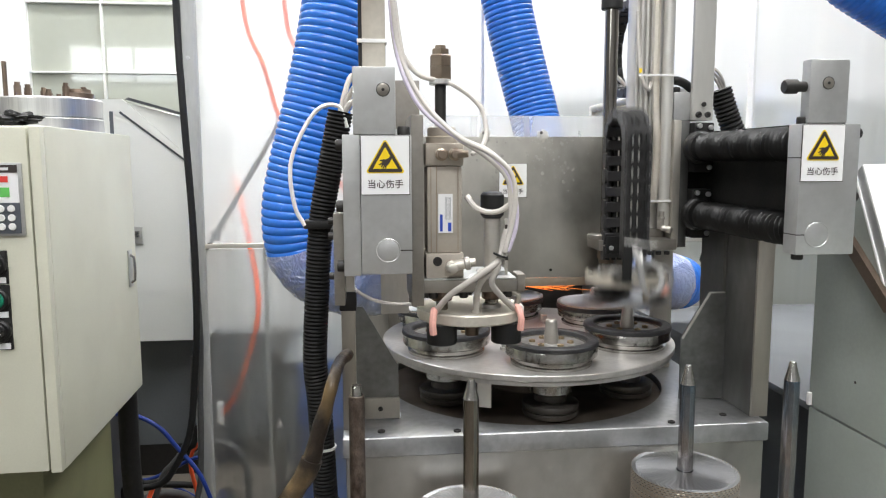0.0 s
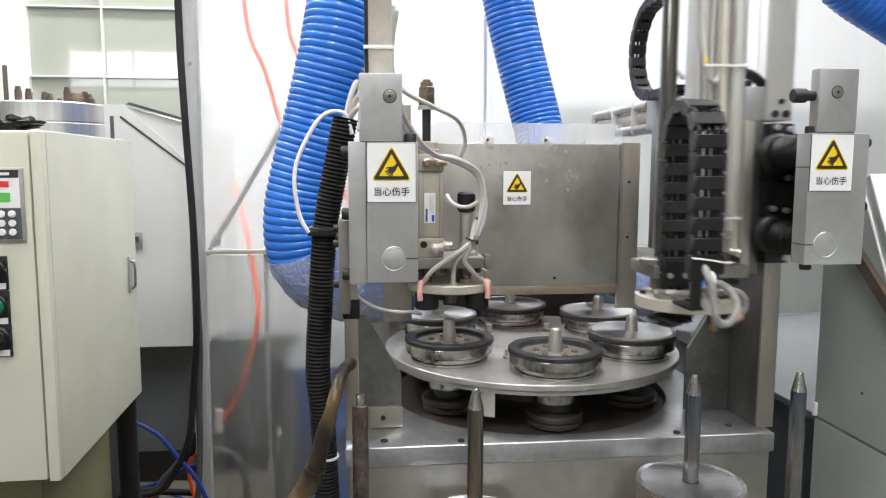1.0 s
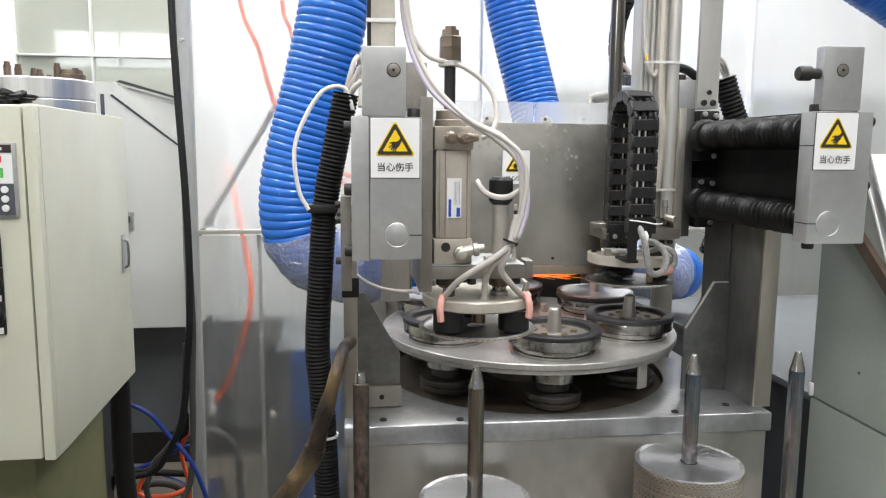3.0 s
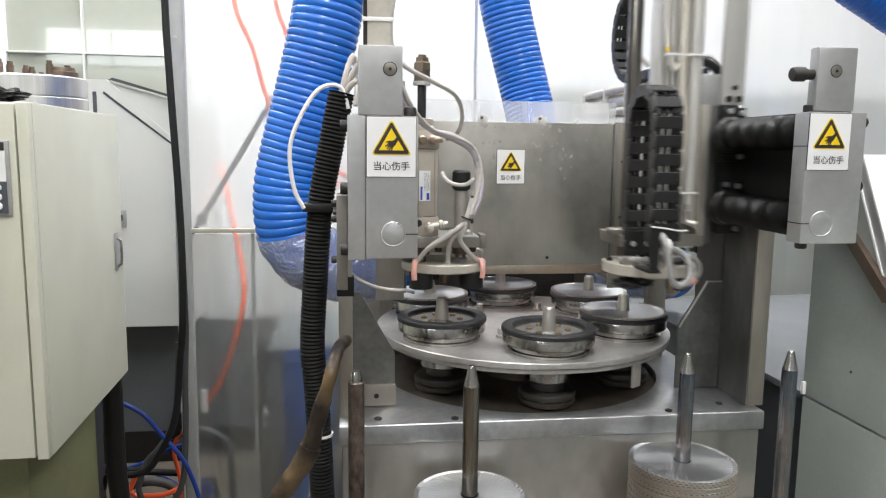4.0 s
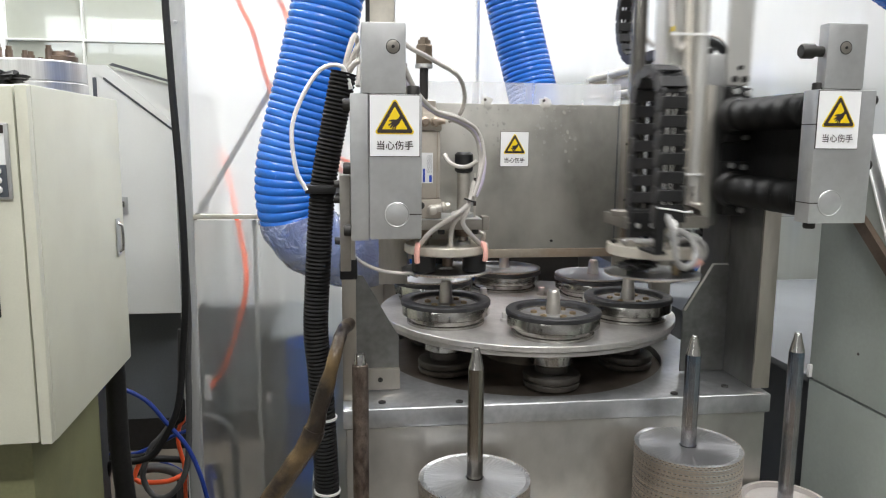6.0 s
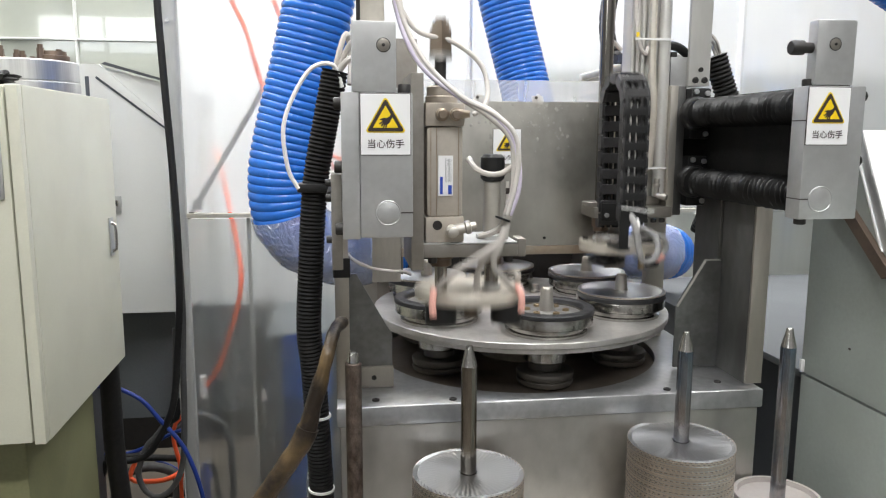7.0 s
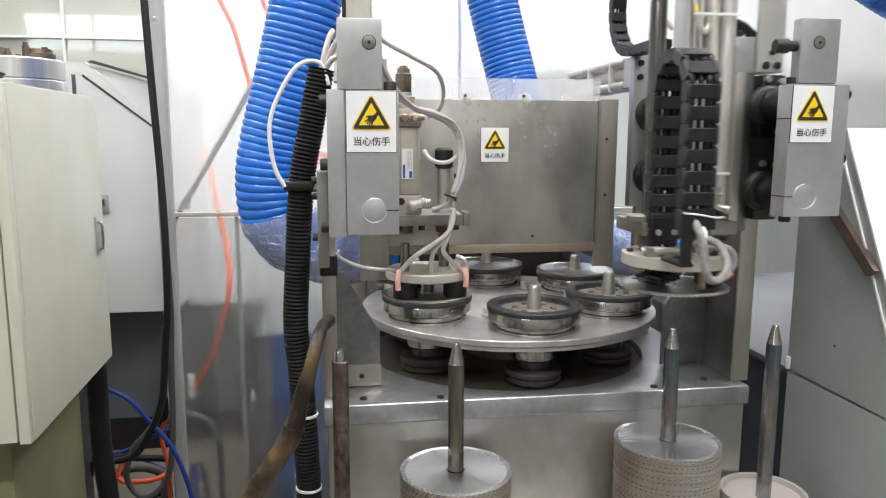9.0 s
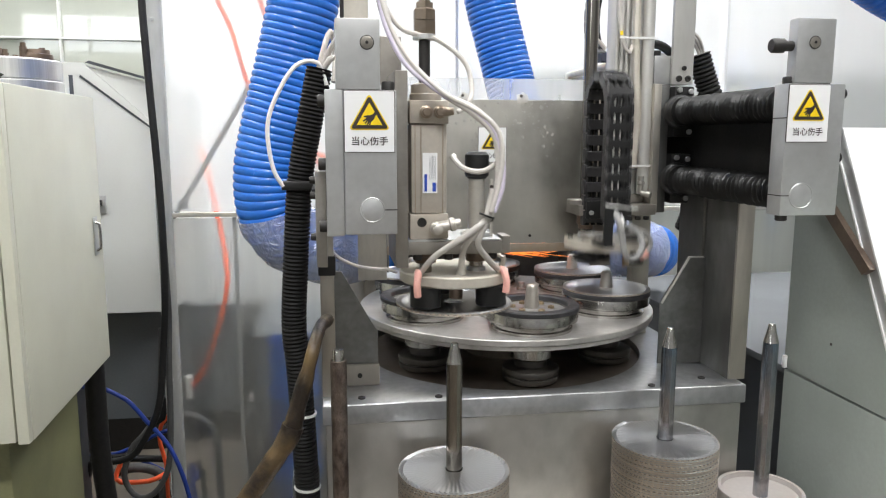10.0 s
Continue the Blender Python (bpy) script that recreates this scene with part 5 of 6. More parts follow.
        pts.append((pts[-1][0] + 0.02, y, 0.012))
        m = (BLKCAB, GREYCAB, BLUECAB, BLKCAB, GREYCAB)[k % 5]
        loops.append((m, 0.0045 + 0.004 * wires.random(), {"black_cable": "black cable in the tangle by the floor", "blue_cable": "blue cable in the tangle by the floor", "orange_air_hose": "orange hose in the tangle by the floor", "grey_rubber_cable": "grey rubber cable in the tangle by the floor"}[m.name], pts))
    for m, r, label, pts in loops:
        c = thing("floor_cable", pts[-1], label, "cable", "cables behind the cabinet")
        part("cable", tube(B(), pts, r, 10, 0.015), m, c)
    k = thing("dark_plastic_bag", (-0.37, 0.13, 1.162), "crumpled dark plastic bag on top of the cabinet", "bag")
    bm = B()
    bmesh.ops.create_icosphere(bm, subdivisions=4, radius=1.0)
    for v in bm.verts:
        d = 0.75 + 0.45 * noise.noise(v.co * 2.3) + 0.2 * noise.noise(v.co * 6)
        v.co = Vector((-0.395 + v.co.x * 0.035 * d, 0.14 + v.co.y * 0.02 * d, 1.172 + max(-0.9, v.co.z * d) * 0.011))
    part("bag", bm, BLKCAB, k)


cables()


# ---- rods, stands and blade stacks ----
RODS = [(0.018, -0.091), (0.139, -0.073), (0.391, -0.049), (0.516, -0.049)]


def stacks():
    s = thing("rod_stand", (0.27, -0.07, 0.0), "low steel stand holding the upright rods", "stand")
    part("deck", box(B(), -0.06, 0.585, -0.145, -0.004, 0.648, 0.660, 0.001), STEEL, s)
    for x in (-0.05, 0.55):
        for y in (-0.14, -0.03):
            part("leg", box(B(), x, x + 0.025, y, y + 0.02, 0.0, 0.648, 0.001), STEEL, s)
    looks = [(RUSTY, "rust-brown upright rod with a worn bright top"), (RODSTEEL, "bright steel upright rod with a tapered tip"), (BLUED, "blue-tinged steel upright rod with a tapered tip"), (BLUED, "blue-tinged steel upright rod with a tapered tip")]
    for k, ((x, y), (m, label)) in enumerate(zip(RODS, looks)):
        r = thing("stack_rod", (x, y, 0.66), label, "rod", "stack rods")
        if k == 0:
            part("bar", cyl(B(), (x, y, 0.6601), (x, y, 0.882), 0.0082, 24), m, r)
            part("worn_top", turned(B(), (x, y, 0.882), (0, 0, 1), [(0, 0.0062), (0.002, 0.006), (0.009, 0.0055), (0.011, 0.0045)], 20), CHROME, r)
        else:
            part("bar", cyl(B(), (x, y, 0.6601), (x, y, 0.868), 0.0086, 24, 0.0002), m, r)
            part("tip", turned(B(), (x, y, 0.868), (0, 0, 1), [(0, 0.0086), (0.018, 0.0042), (0.021, 0.0038), (0.022, 0.003)], 24), CHROME, r)
    c = thing("pale_cup", (0.516, -0.049, 0.66), "pale plastic cup round a rod", "cup")
    part("cup", turned(B(), (0.516, -0.049, 0.6602), (0, 0, 1), [(0, 0.045), (0.004, 0.048), (0.023, 0.050), (0.0265, 0.049), (0.0265, 0.045), (0.021, 0.043), (0.019, 0.0089)], 48), CUPM, c)


stacks()
BT = 0.0026


def blade_mesh(slotted):
    """A thin disc with a bore; its rim is notched by slanting grooves on the face and small slots on the edge."""
    bm = B()
    n = 256

    def ring(r, z, groove=0.0, sink=0.0, twist=0.0):
        out = []
        for k in range(n):
            a, slot = 2 * math.pi * (k + twist) / n, k % 4 < (2 if groove else 1)
            q = r - (sink if slot else 0)
            out.append(bm.verts.new((q * math.cos(a), q * math.sin(a), z - (groove if slot else 0))))
        return out

    t, pit = BT / 2, 0.0007 if slotted else 0.0001
    rings = [ring(0.0098, t * 0.7), ring(0.0535, t * 0.7), ring(0.0546, t, 0.0011), ring(0.0599, t, 0.0015, 0.0010, 5.0), ring(0.0598, t * 0.55, 0, 0, 5.5),
             ring(0.0598, t * 0.30, 0, pit, 5.5), ring(0.0598, -t * 0.35, 0, pit, 5.5), ring(0.0598, -t * 0.75, 0, 0, 5.5), ring(0.0592, -t, 0, 0, 5.5), ring(0.0545, -t, 0, 0, 1.0), ring(0.0535, -t * 0.7), ring(0.0098, -t * 0.7)]
    last = len(rings) - 3
    for j, (a, b) in enumerate(zip(rings, rings[1:] + rings[:1])):
        for k in range(n):
            f = bm.faces.new((a[k], a[(k + 1) % n], b[(k + 1) % n], b[k]))
            # every slot floor takes the painted dark, so it reads as a dot
            f.material_index = 2 if slotted and j == 5 and k % 4 in (0, 3) else 1 if 3 <= j <= last else 0
    return mesh_of("saw_blade", bm, [BLADE, RIM, SLOT_DARK])


BLADE_MESH, WORN_BLADE = blade_mesh(True), blade_mesh(False)


def saw_blade(x, y, z, turn, label, group, worn=False):
    ob = new("saw_blade", WORN_BLADE if worn else BLADE_MESH)
    ob.matrix_basis = pose(x, y, z, 0, 0, turn)
    ORG[ob] = Vector((x, y, z))
    return tagged(ob, label, "saw blade", group)


rnd = random.Random(7)
STACK_TOP = {1: 0.7453, 2: 0.7590}
for k, top in STACK_TOP.items():
    n = int((top - 0.6601) / BT)
    for i in range(n):
        saw_blade(RODS[k][0] + rnd.uniform(-0.0006, 0.0005), RODS[k][1] + rnd.uniform(-0.0006, 0.0005), top - BT * (i + 0.5), rnd.uniform(0, 360),
                  "bright steel disc blade with a notched rim, stacked on a rod", "stacked blades", i % 5 in (1, 2, 4))


# ---- transfer arms ----
LX, LY = 0.138, 0.158      # left gripper at rest, over the turntable
GX, GY = 0.392, -0.049     # right gripper at rest, over the stack


def left_carriage():
    c = thing("left_transfer_arm", (LX, LY, 1.0), "grey pneumatic pick-up arm with clear air tubes", "machine arm")
    part("slide_plate", box(B(), 0.0735, 0.0855, LY - 0.052, LY + 0.035, 0.980, 1.163, 0.001), TIEROD, c)
    part("rear_plate", box(B(), 0.050, 0.0885, LY + 0.0355, LY + 0.046, 1.02, 1.204, 0.001), TIEROD, c)
    part("slide_block", box(B(), 0.030, 0.0732, LY - 0.045, LY + 0.03, 1.015, 1.15, 0.002), MACHINED, c)
    part("base_plate", box(B(), 0.077, 0.178, LY - 0.045, LY + 0.035, 0.991, 1.0035, 0.001), TIEROD, c)
    part("base_top", box(B(), 0.0858, 0.1775, LY - 0.0447, LY + 0.034, 1.0037, 1.0051, 0.0004), MACHINED, c)
    cy = part("cylinder", box(B(), 0.0895, 0.1240, LY - 0.040, LY - 0.004, 1.0302, 1.115, 0.003), CYLGREY, c, "grey pneumatic cylinder with a printed label")
    part("lower_cap", box(B(), 0.0880, 0.1255, LY - 0.042, LY - 0.002, 1.0053, 1.0300, 0.002), CYLGREY, cy)
    part("upper_cap", box(B(), 0.0880, 0.1255, LY - 0.042, LY - 0.002, 1.1152, 1.137, 0.002), CYLGREY, cy)
    for x in (0.0930, 0.0985, 0.1195):
        part("groove", box(B(), x, x + 0.0008, LY - 0.0403, LY - 0.0396, 1.0305, 1.1145, 0), NICKEL, cy)
    lb = part("label", box(B(), 0.1005, 0.1145, LY - 0.0412, LY - 0.0402, 1.050, 1.088, 0), STICKER, cy, "white maker's label with blue bars")
    part("label_bar", box(B(), 0.1098, 0.1132, LY - 0.0418, LY - 0.0411, 1.0515, 1.060, 0), BLUEP, lb)
    part("label_bar", box(B(), 0.1020, 0.1046, LY - 0.0418, LY - 0.0411, 1.0515, 1.068, 0), BLUEP, lb)
    for k in range(5):
        part("label_bar", box(B(), 0.1072 + 0.0013 * k, 0.1074 + 0.0013 * k, LY - 0.0418, LY - 0.0411, 1.063, 1.085, 0), GREYP, lb)
    part("port", turned(B(), (0.0995, LY - 0.042, 1.0220), (0, -1, 0), [(0, 0.0046), (0.0008, 0.0046), (0.0008, 0.0036), (0.0002, 0.0034)], 16), DKBOLT, cy)
    for x in (0.1035, 0.1165):
        part("fitting", turned(B(), (x, LY - 0.042, 1.126), (0, -1, 0), [(0, 0.0062), (0.005, 0.0062), (0.0055, 0.0048), (0.010, 0.0048), (0.011, 0.0035)], 12), NICKEL, cy)
    part("elbow", turned(B(), (0.1165, LY - 0.049, 1.126), (1, 0, 0.05), [(0, 0.0045), (0.006, 0.0045), (0.007, 0.0038), (0.012, 0.0036)], 12), NICKEL, cy)
    part("fitting", turned(B(), (0.1135, LY - 0.042, 1.0165), (0, -1, 0), [(0, 0.0065), (0.006, 0.0065), (0.007, 0.005), (0.013, 0.005), (0.014, 0.0035)], 12), ALU, cy)
    part("elbow", turned(B(), (0.116, LY - 0.050, 1.0185), (1, -0.1, 0.2), [(0, 0.0052), (0.009, 0.0052), (0.010, 0.0066), (0.014, 0.0066), (0.015, 0.0045), (0.020, 0.004)], 12), ALU, cy)
    part("neck", turned(B(), (0.1060, LY - 0.02, 1.137), (0, 0, 1), [(0, 0.0155), (0.006, 0.0155), (0.007, 0.0142), (0.015, 0.0142), (0.0165, 0.0115)], 28), CYLGREY, cy)
    # second guide column with a black cap
    gc = part("guide_column", cyl(B(), (0.158, LY - 0.015, 1.0053), (0.158, LY - 0.015, 1.062), 0.0085, 20), ALU, c)
    part("cap", cyl(B(), (0.158, LY - 0.015, 1.0622), (0.158, LY - 0.015, 1.0885), 0.0120, 20, 0.003), BLACK, gc)
    part("flange", turned(B(), (0.158, LY - 0.015, 1.0053), (0, 0, 1), [(0, 0.016), (0.004, 0.016), (0.005, 0.0145)], 24), MACHINED, gc)
    part("slotted_strip", box(B(), 0.1695, 0.1725, LY - 0.026, LY - 0.022, 1.002, 1.062, 0.0005), ALU, gc)
    for z in (1.02, 1.035, 1.05):
        part("slot", box(B(), 0.1692, 0.1728, LY - 0.0268, LY - 0.0258, z, z + 0.006, 0), INK, gc)
    for x, y in ((0.1060, LY - 0.02), (0.158, LY - 0.015)):
        part("rod_bush", turned(B(), (x, y, 0.9908), (0, 0, -1), [(0, 0.0125), (0.004, 0.0125), (0.0045, 0.0105), (0.011, 0.0105), (0.012, 0.0085)], 20), BROWNST, c)
    for x in (0.0955, 0.126, 0.170):
        socket_bolt(c, (x, LY - 0.038, 0.9908), (0, 0, -1), 0.0045, 0.006)
    part("clamp_block", box(B(), 0.1812, 0.190, LY - 0.03, LY - 0.005, 0.988, 1.006, 0.0015), TIEROD, c)
    part("air_tube", tube(B(), [(0.1290, 0.110, 1.0835), (0.1340, 0.102, 1.0760), (0.1440, 0.097, 1.0715), (0.1560, 0.094, 1.0720), (0.1660, 0.090, 1.0790)], 0.0028, 8, 0.006), TUBE, c)
    part("tube_end", turned(B(), (0.1275, 0.112, 1.0855), (0.6, -0.4, -0.7), [(0, 0.0034), (0.004, 0.0034), (0.0045, 0.0028)], 10), ALU, c)
    part("air_tube", tube(B(), [(0.1380, 0.104, 1.0125), (0.1480, 0.096, 1.0165), (0.1570, 0.088, 1.0250), (0.1640, 0.086, 1.0400)], 0.0028, 8, 0.006), TUBE, c)
    part("tube_tie", turned(B(), (0.1560, 0.085, 1.0300), (0.35, 0, 1), [(0, 0.0075), (0.0018, 0.0075)], 16), BLACK, c)
    # the part that rises and sinks
    g = part("gripper", turned(B(), (LX, LY, 0.952), (0, 0, 1), [(0, 0.0545), (0.0015, 0.056), (0.010, 0.056), (0.0115, 0.0548)], 56), GRIPM, c, "pale round gripper plate with black magnets", at=(LX, LY, 0.952))
    for x, y in ((-0.033, -0.028), (0.033, -0.028), (0.0, 0.04)):
        part("magnet", cyl(B(), (LX + x, LY + y, 0.9305), (LX + x, LY + y, 0.9518), 0.0155, 24), BLACK, g)
    part("centre_sleeve", turned(B(), (LX, LY - 0.012, 0.9345), (0, 0, 1), [(0, 0.007), (0.010, 0.007), (0.0105, 0.009), (0.0173, 0.009)], 20), BROWNST, g)
    part("piston_rod", cyl(B(), (0.1060, LY - 0.02, 0.9636), (0.1060, LY - 0.02, 1.001), 0.0062, 20), RODSTEEL, g)
    part("guide_rod", cyl(B(), (0.158, LY - 0.015, 0.9636), (0.158, LY - 0.015, 1.03), 0.0072, 20), RODSTEEL, g)
    part("guide_bush", turned(B(), (0.158, LY - 0.015, 0.9636), (0, 0, 1), [(0, 0.0095), (0.004, 0.0095), (0.005, 0.0075)], 20), MACHINED, g)
    part("stroke_rod", cyl(B(), (0.1050, LY - 0.02, 1.10), (0.1050, LY - 0.02, 1.188), 0.0055, 16), DKBOLT, g)
    part("washer", turned(B(), (0.1050, LY - 0.02, 1.188), (0, 0, 1), [(0, 0.0105), (0.0006, 0.0112), (0.0045, 0.0112), (0.005, 0.0105)], 24), FLANGEM, g)
    nt = part("stroke_nut", turned(B(), (0.1050, LY - 0.02, 1.193), (0, 0, 1), [(0, 0.0108), (0.0005, 0.0112), (0.0120, 0.0112), (0.0125, 0.0105), (0.0128, 0.0112), (0.0225, 0.0112), (0.0235, 0.0102)], 6), NICKEL, g)
    part("nut_top", turned(B(), (0.1050, LY - 0.02, 1.2166), (0, 0, 1), [(0, 0.0088), (0.0055, 0.0088), (0.006, 0.006), (0.009, 0.0055)], 6), NICKEL, nt)
    for x, y, pink, pts in ((-0.040, -0.036, True, [(0.1620, 0.0850, 1.0500), (0.1570, 0.0840, 1.0250), (0.1400, 0.0840, 1.0090), (0.1120, 0.1000, 0.9870)]),
                            (0.0, -0.040, False, [(0.1630, 0.0860, 1.0450), (0.1550, 0.0860, 1.0180), (0.1400, 0.0900, 1.0010), (0.1370, 0.1050, 0.9850)]),
                            (0.040, -0.030, True, [(0.1610, 0.0860, 1.0450), (0.1540, 0.0850, 1.0150), (0.1490, 0.0900, 0.9980), (0.1630, 0.1060, 0.9800)])):
        pts = pts + [(LX + x * 1.04, LY + y * 1.05, 0.9640)]
        tb = part("air_tube", tube(B(), pts, 0.0031, 10, 0.004), TUBE, g)
        if pink:
            part("pink_tape", tube(B(), [(LX + x * 1.05, LY + y * 1.1, 0.967), (LX + x * 1.08, LY + y * 1.38, 0.966), (LX + x * 1.12, LY + y * 1.52, 0.957), (LX + x * 1.10, LY + y * 1.50, 0.946)], 0.0036, 8, 0.004), PINKT, tb)
        else:
            part("fitting", turned(B(), (LX + x, LY + y, 0.9636), (0, 0, 1), [(0, 0.0055), (0.003, 0.0055), (0.0035, 0.004), (0.006, 0.004)], 6), ALU, tb)
    part("clip", tube(B(), [(LX + 0.044, LY - 0.02, 0.964), (LX + 0.046, LY - 0.025, 0.978), (LX + 0.036, LY - 0.02, 0.982)], 0.003, 8, 0.004), ALU, g)
    return c, g


left_arm, left_gripper = left_carriage()
FLEX = []      # pieces of the loose air tubes, with their ends when the arm is at rest and when it is forward


def loose_tubes():
    """Air tubes from the fixed bar to the sliding arm, in short rigid pieces that follow it."""
    back = [(0.054, -0.088, 1.270), (0.048, -0.082, 1.235), (0.052, -0.072, 1.200), (0.070, -0.045, 1.161), (0.100, 0.000, 1.136), (0.132, 0.050, 1.129), (0.160, 0.080, 1.115), (0.171, 0.085, 1.086), (0.168, 0.085, 1.058), (0.161, 0.085, 1.036)]
    fore = [(0.058, -0.100, 1.270), (0.061, -0.100, 1.235), (0.069, -0.105, 1.203), (0.087, -0.115, 1.171), (0.118, -0.130, 1.142), (0.146, -0.140, 1.126), (0.163, -0.145, 1.107), (0.168, -0.146, 1.082), (0.166, -0.146, 1.058), (0.160, -0.146, 1.036)]
    back2 = [(0.048, -0.085, 1.230), (0.060, -0.072, 1.200), (0.095, -0.045, 1.184), (0.127, 0.000, 1.173), (0.143, 0.050, 1.155), (0.143, 0.080, 1.136), (0.134, 0.109, 1.127)]
    fore2 = [(0.062, -0.100, 1.230), (0.083, -0.100, 1.203), (0.116, -0.100, 1.194), (0.142, -0.102, 1.174), (0.148, -0.110, 1.150), (0.143, -0.119, 1.134), (0.134, -0.122, 1.127)]
    sets = []
    for k, (m, r) in enumerate(((TUBE, 0.0027), (TUBE, 0.0027), (TUBE_L, 0.0024), (TUBE, 0.0024))):
        a, n = k * 1.7, len(back)
        def shift(p, i, a=a, n=n):
            w = 0.0036 * (0.6 + 0.5 * math.sin(i * 1.3 + a)) * (0.35 if i == 4 else 1)
            b = a + 0.35 * i
            return (p[0] + w * math.cos(b), p[1] - 0.0015 * k, p[2] + w * math.sin(b))
        sets.append((m, r, [shift(p, i) for i, p in enumerate(back)], [shift(p, i) for i, p in enumerate(fore)]))
    sets.append((TUBE, 0.0024, back2, fore2))
    for m, r, pb, pf in sets:
        t = thing("air_tube", pb[0], "milky clear air tube from the fixed bar to the pick-up arm", "tube", "air tubes of the pick-up arm")
        n = 44
        def even(pts):
            fine = spline(pts, 0.0015)
            return [fine[round(j * (len(fine) - 1) / n)] for j in range(n + 1)]
        eb, ef = even(pb), even(pf)
        longest = max((q - p).length for e in (eb, ef) for p, q in zip(e, e[1:]))
        h = longest / 2 + r * 0.5
        me = mesh_of("tube_piece", turned(B(), (0, 0, -h), (0, 0, 1), [(0, r * 0.55), (r * 0.3, r * 0.9), (r * 0.7, r), (2 * h - r * 0.7, r), (2 * h - r * 0.3, r * 0.9), (2 * h, r * 0.55)], 10), m)
        for j in range(n):
            ob = new("tube_piece", me)
            ob.parent = t
            ORG[ob] = ORG[t]
            FLEX.append((ob, eb[j], eb[j + 1], ef[j], ef[j + 1], ORG[t]))


loose_tubes()


def flex_pose(spec, t):
    _, b0, b1, f0, f1, org = spec
    s = value(L_FORE, t)
    p, q = b0.lerp(f0, s), b1.lerp(f1, s)
    turn = Vector((0, 0, 1)).rotation_difference((q - p).normalized())
    return Matrix.LocRotScale((p + q) / 2 - org, turn, None)


LINKS = []
CHX, CHF, CHB, CHR, CHBASE = 0.369, -0.134, -0.060, 0.037, 0.985
CHN, CHP = 20, 0.0208


def chain_link_mesh():
    """One link: two stepped side plates, each with a wide outer ear and a narrow inner tongue, and two cross bars."""
    bm = B()

    def ear(w, z0, z1):
        mid, out = (z0 + z1) / 2, []
        for k in range(12):
            g = 2 * math.pi * k / 12
            out.append((w * math.copysign(abs(math.cos(g)) ** 0.42, math.cos(g)), mid + (z1 - z0) / 2 * math.copysign(abs(math.sin(g)) ** 0.5, math.sin(g))))
        return out

    for s in (-1, 1):
        x = s * 0.0160
        prism(bm, ear(0.0065, -0.0112, 0.0088), "x", x - 0.0013, x + 0.0013)
        prism(bm, ear(0.0056, 0.0010, 0.0150), "x", x - s * 0.0028 - 0.0013, x - s * 0.0028 + 0.0013)
    for y in (-0.0060, 0.0060):
        box(bm, -0.0150, 0.0150, y - 0.0012, y + 0.0012, -0.0078, 0.0056, 0.0007, 1)
    shell = len(bm.faces)
    for x, r in ((-0.0098, 0.0034), (-0.001, 0.0028), (0.0085, 0.0046)):      # the cables that it carries
        cyl(bm, (x, 0, -0.0112), (x, 0, 0.0112), r, 8, 0.0002)
    bm.faces.ensure_lookup_table()
    for f in bm.faces[shell:]:
        f.material_index = 1
    return mesh_of("chain_link", bm, [CHAINM, BLKCAB])


LINK_MESH = chain_link_mesh()


def open_ring():
    """A ring plate, open on one side."""
    bm = B()
    n = 44
    lo, hi = [], []
    for k in range(n + 1):
        a = radians(-215 + 340 * k / n)
        for r in (0.058, 0.030):
            p = (GX + r * math.cos(a), GY + r * math.sin(a))
            lo.append(bm.verts.new((*p, 0.964)))
            hi.append(bm.verts.new((*p, 0.976)))
    for k in range(n):
        a, b, c, d = 2 * k, 2 * k + 1, 2 * k + 3, 2 * k + 2
        bm.faces.new((hi[a], hi[b], hi[c], hi[d]))
        bm.faces.new((lo[a], lo[d], lo[c], lo[b]))
        bm.faces.new((lo[a], hi[a], hi[d], lo[d]))
        bm.faces.new((lo[b], lo[c], hi[c], hi[b]))
    bm.faces.new((lo[0], lo[1], hi[1], hi[0]))
    bm.faces.new((lo[-1], lo[-2], hi[-2], hi[-1]))
    box(bm, GX - 0.05, GX + 0.05, GY - 0.012, GY + 0.012, 0.9642, 0.9758, 0.001)
    return bm


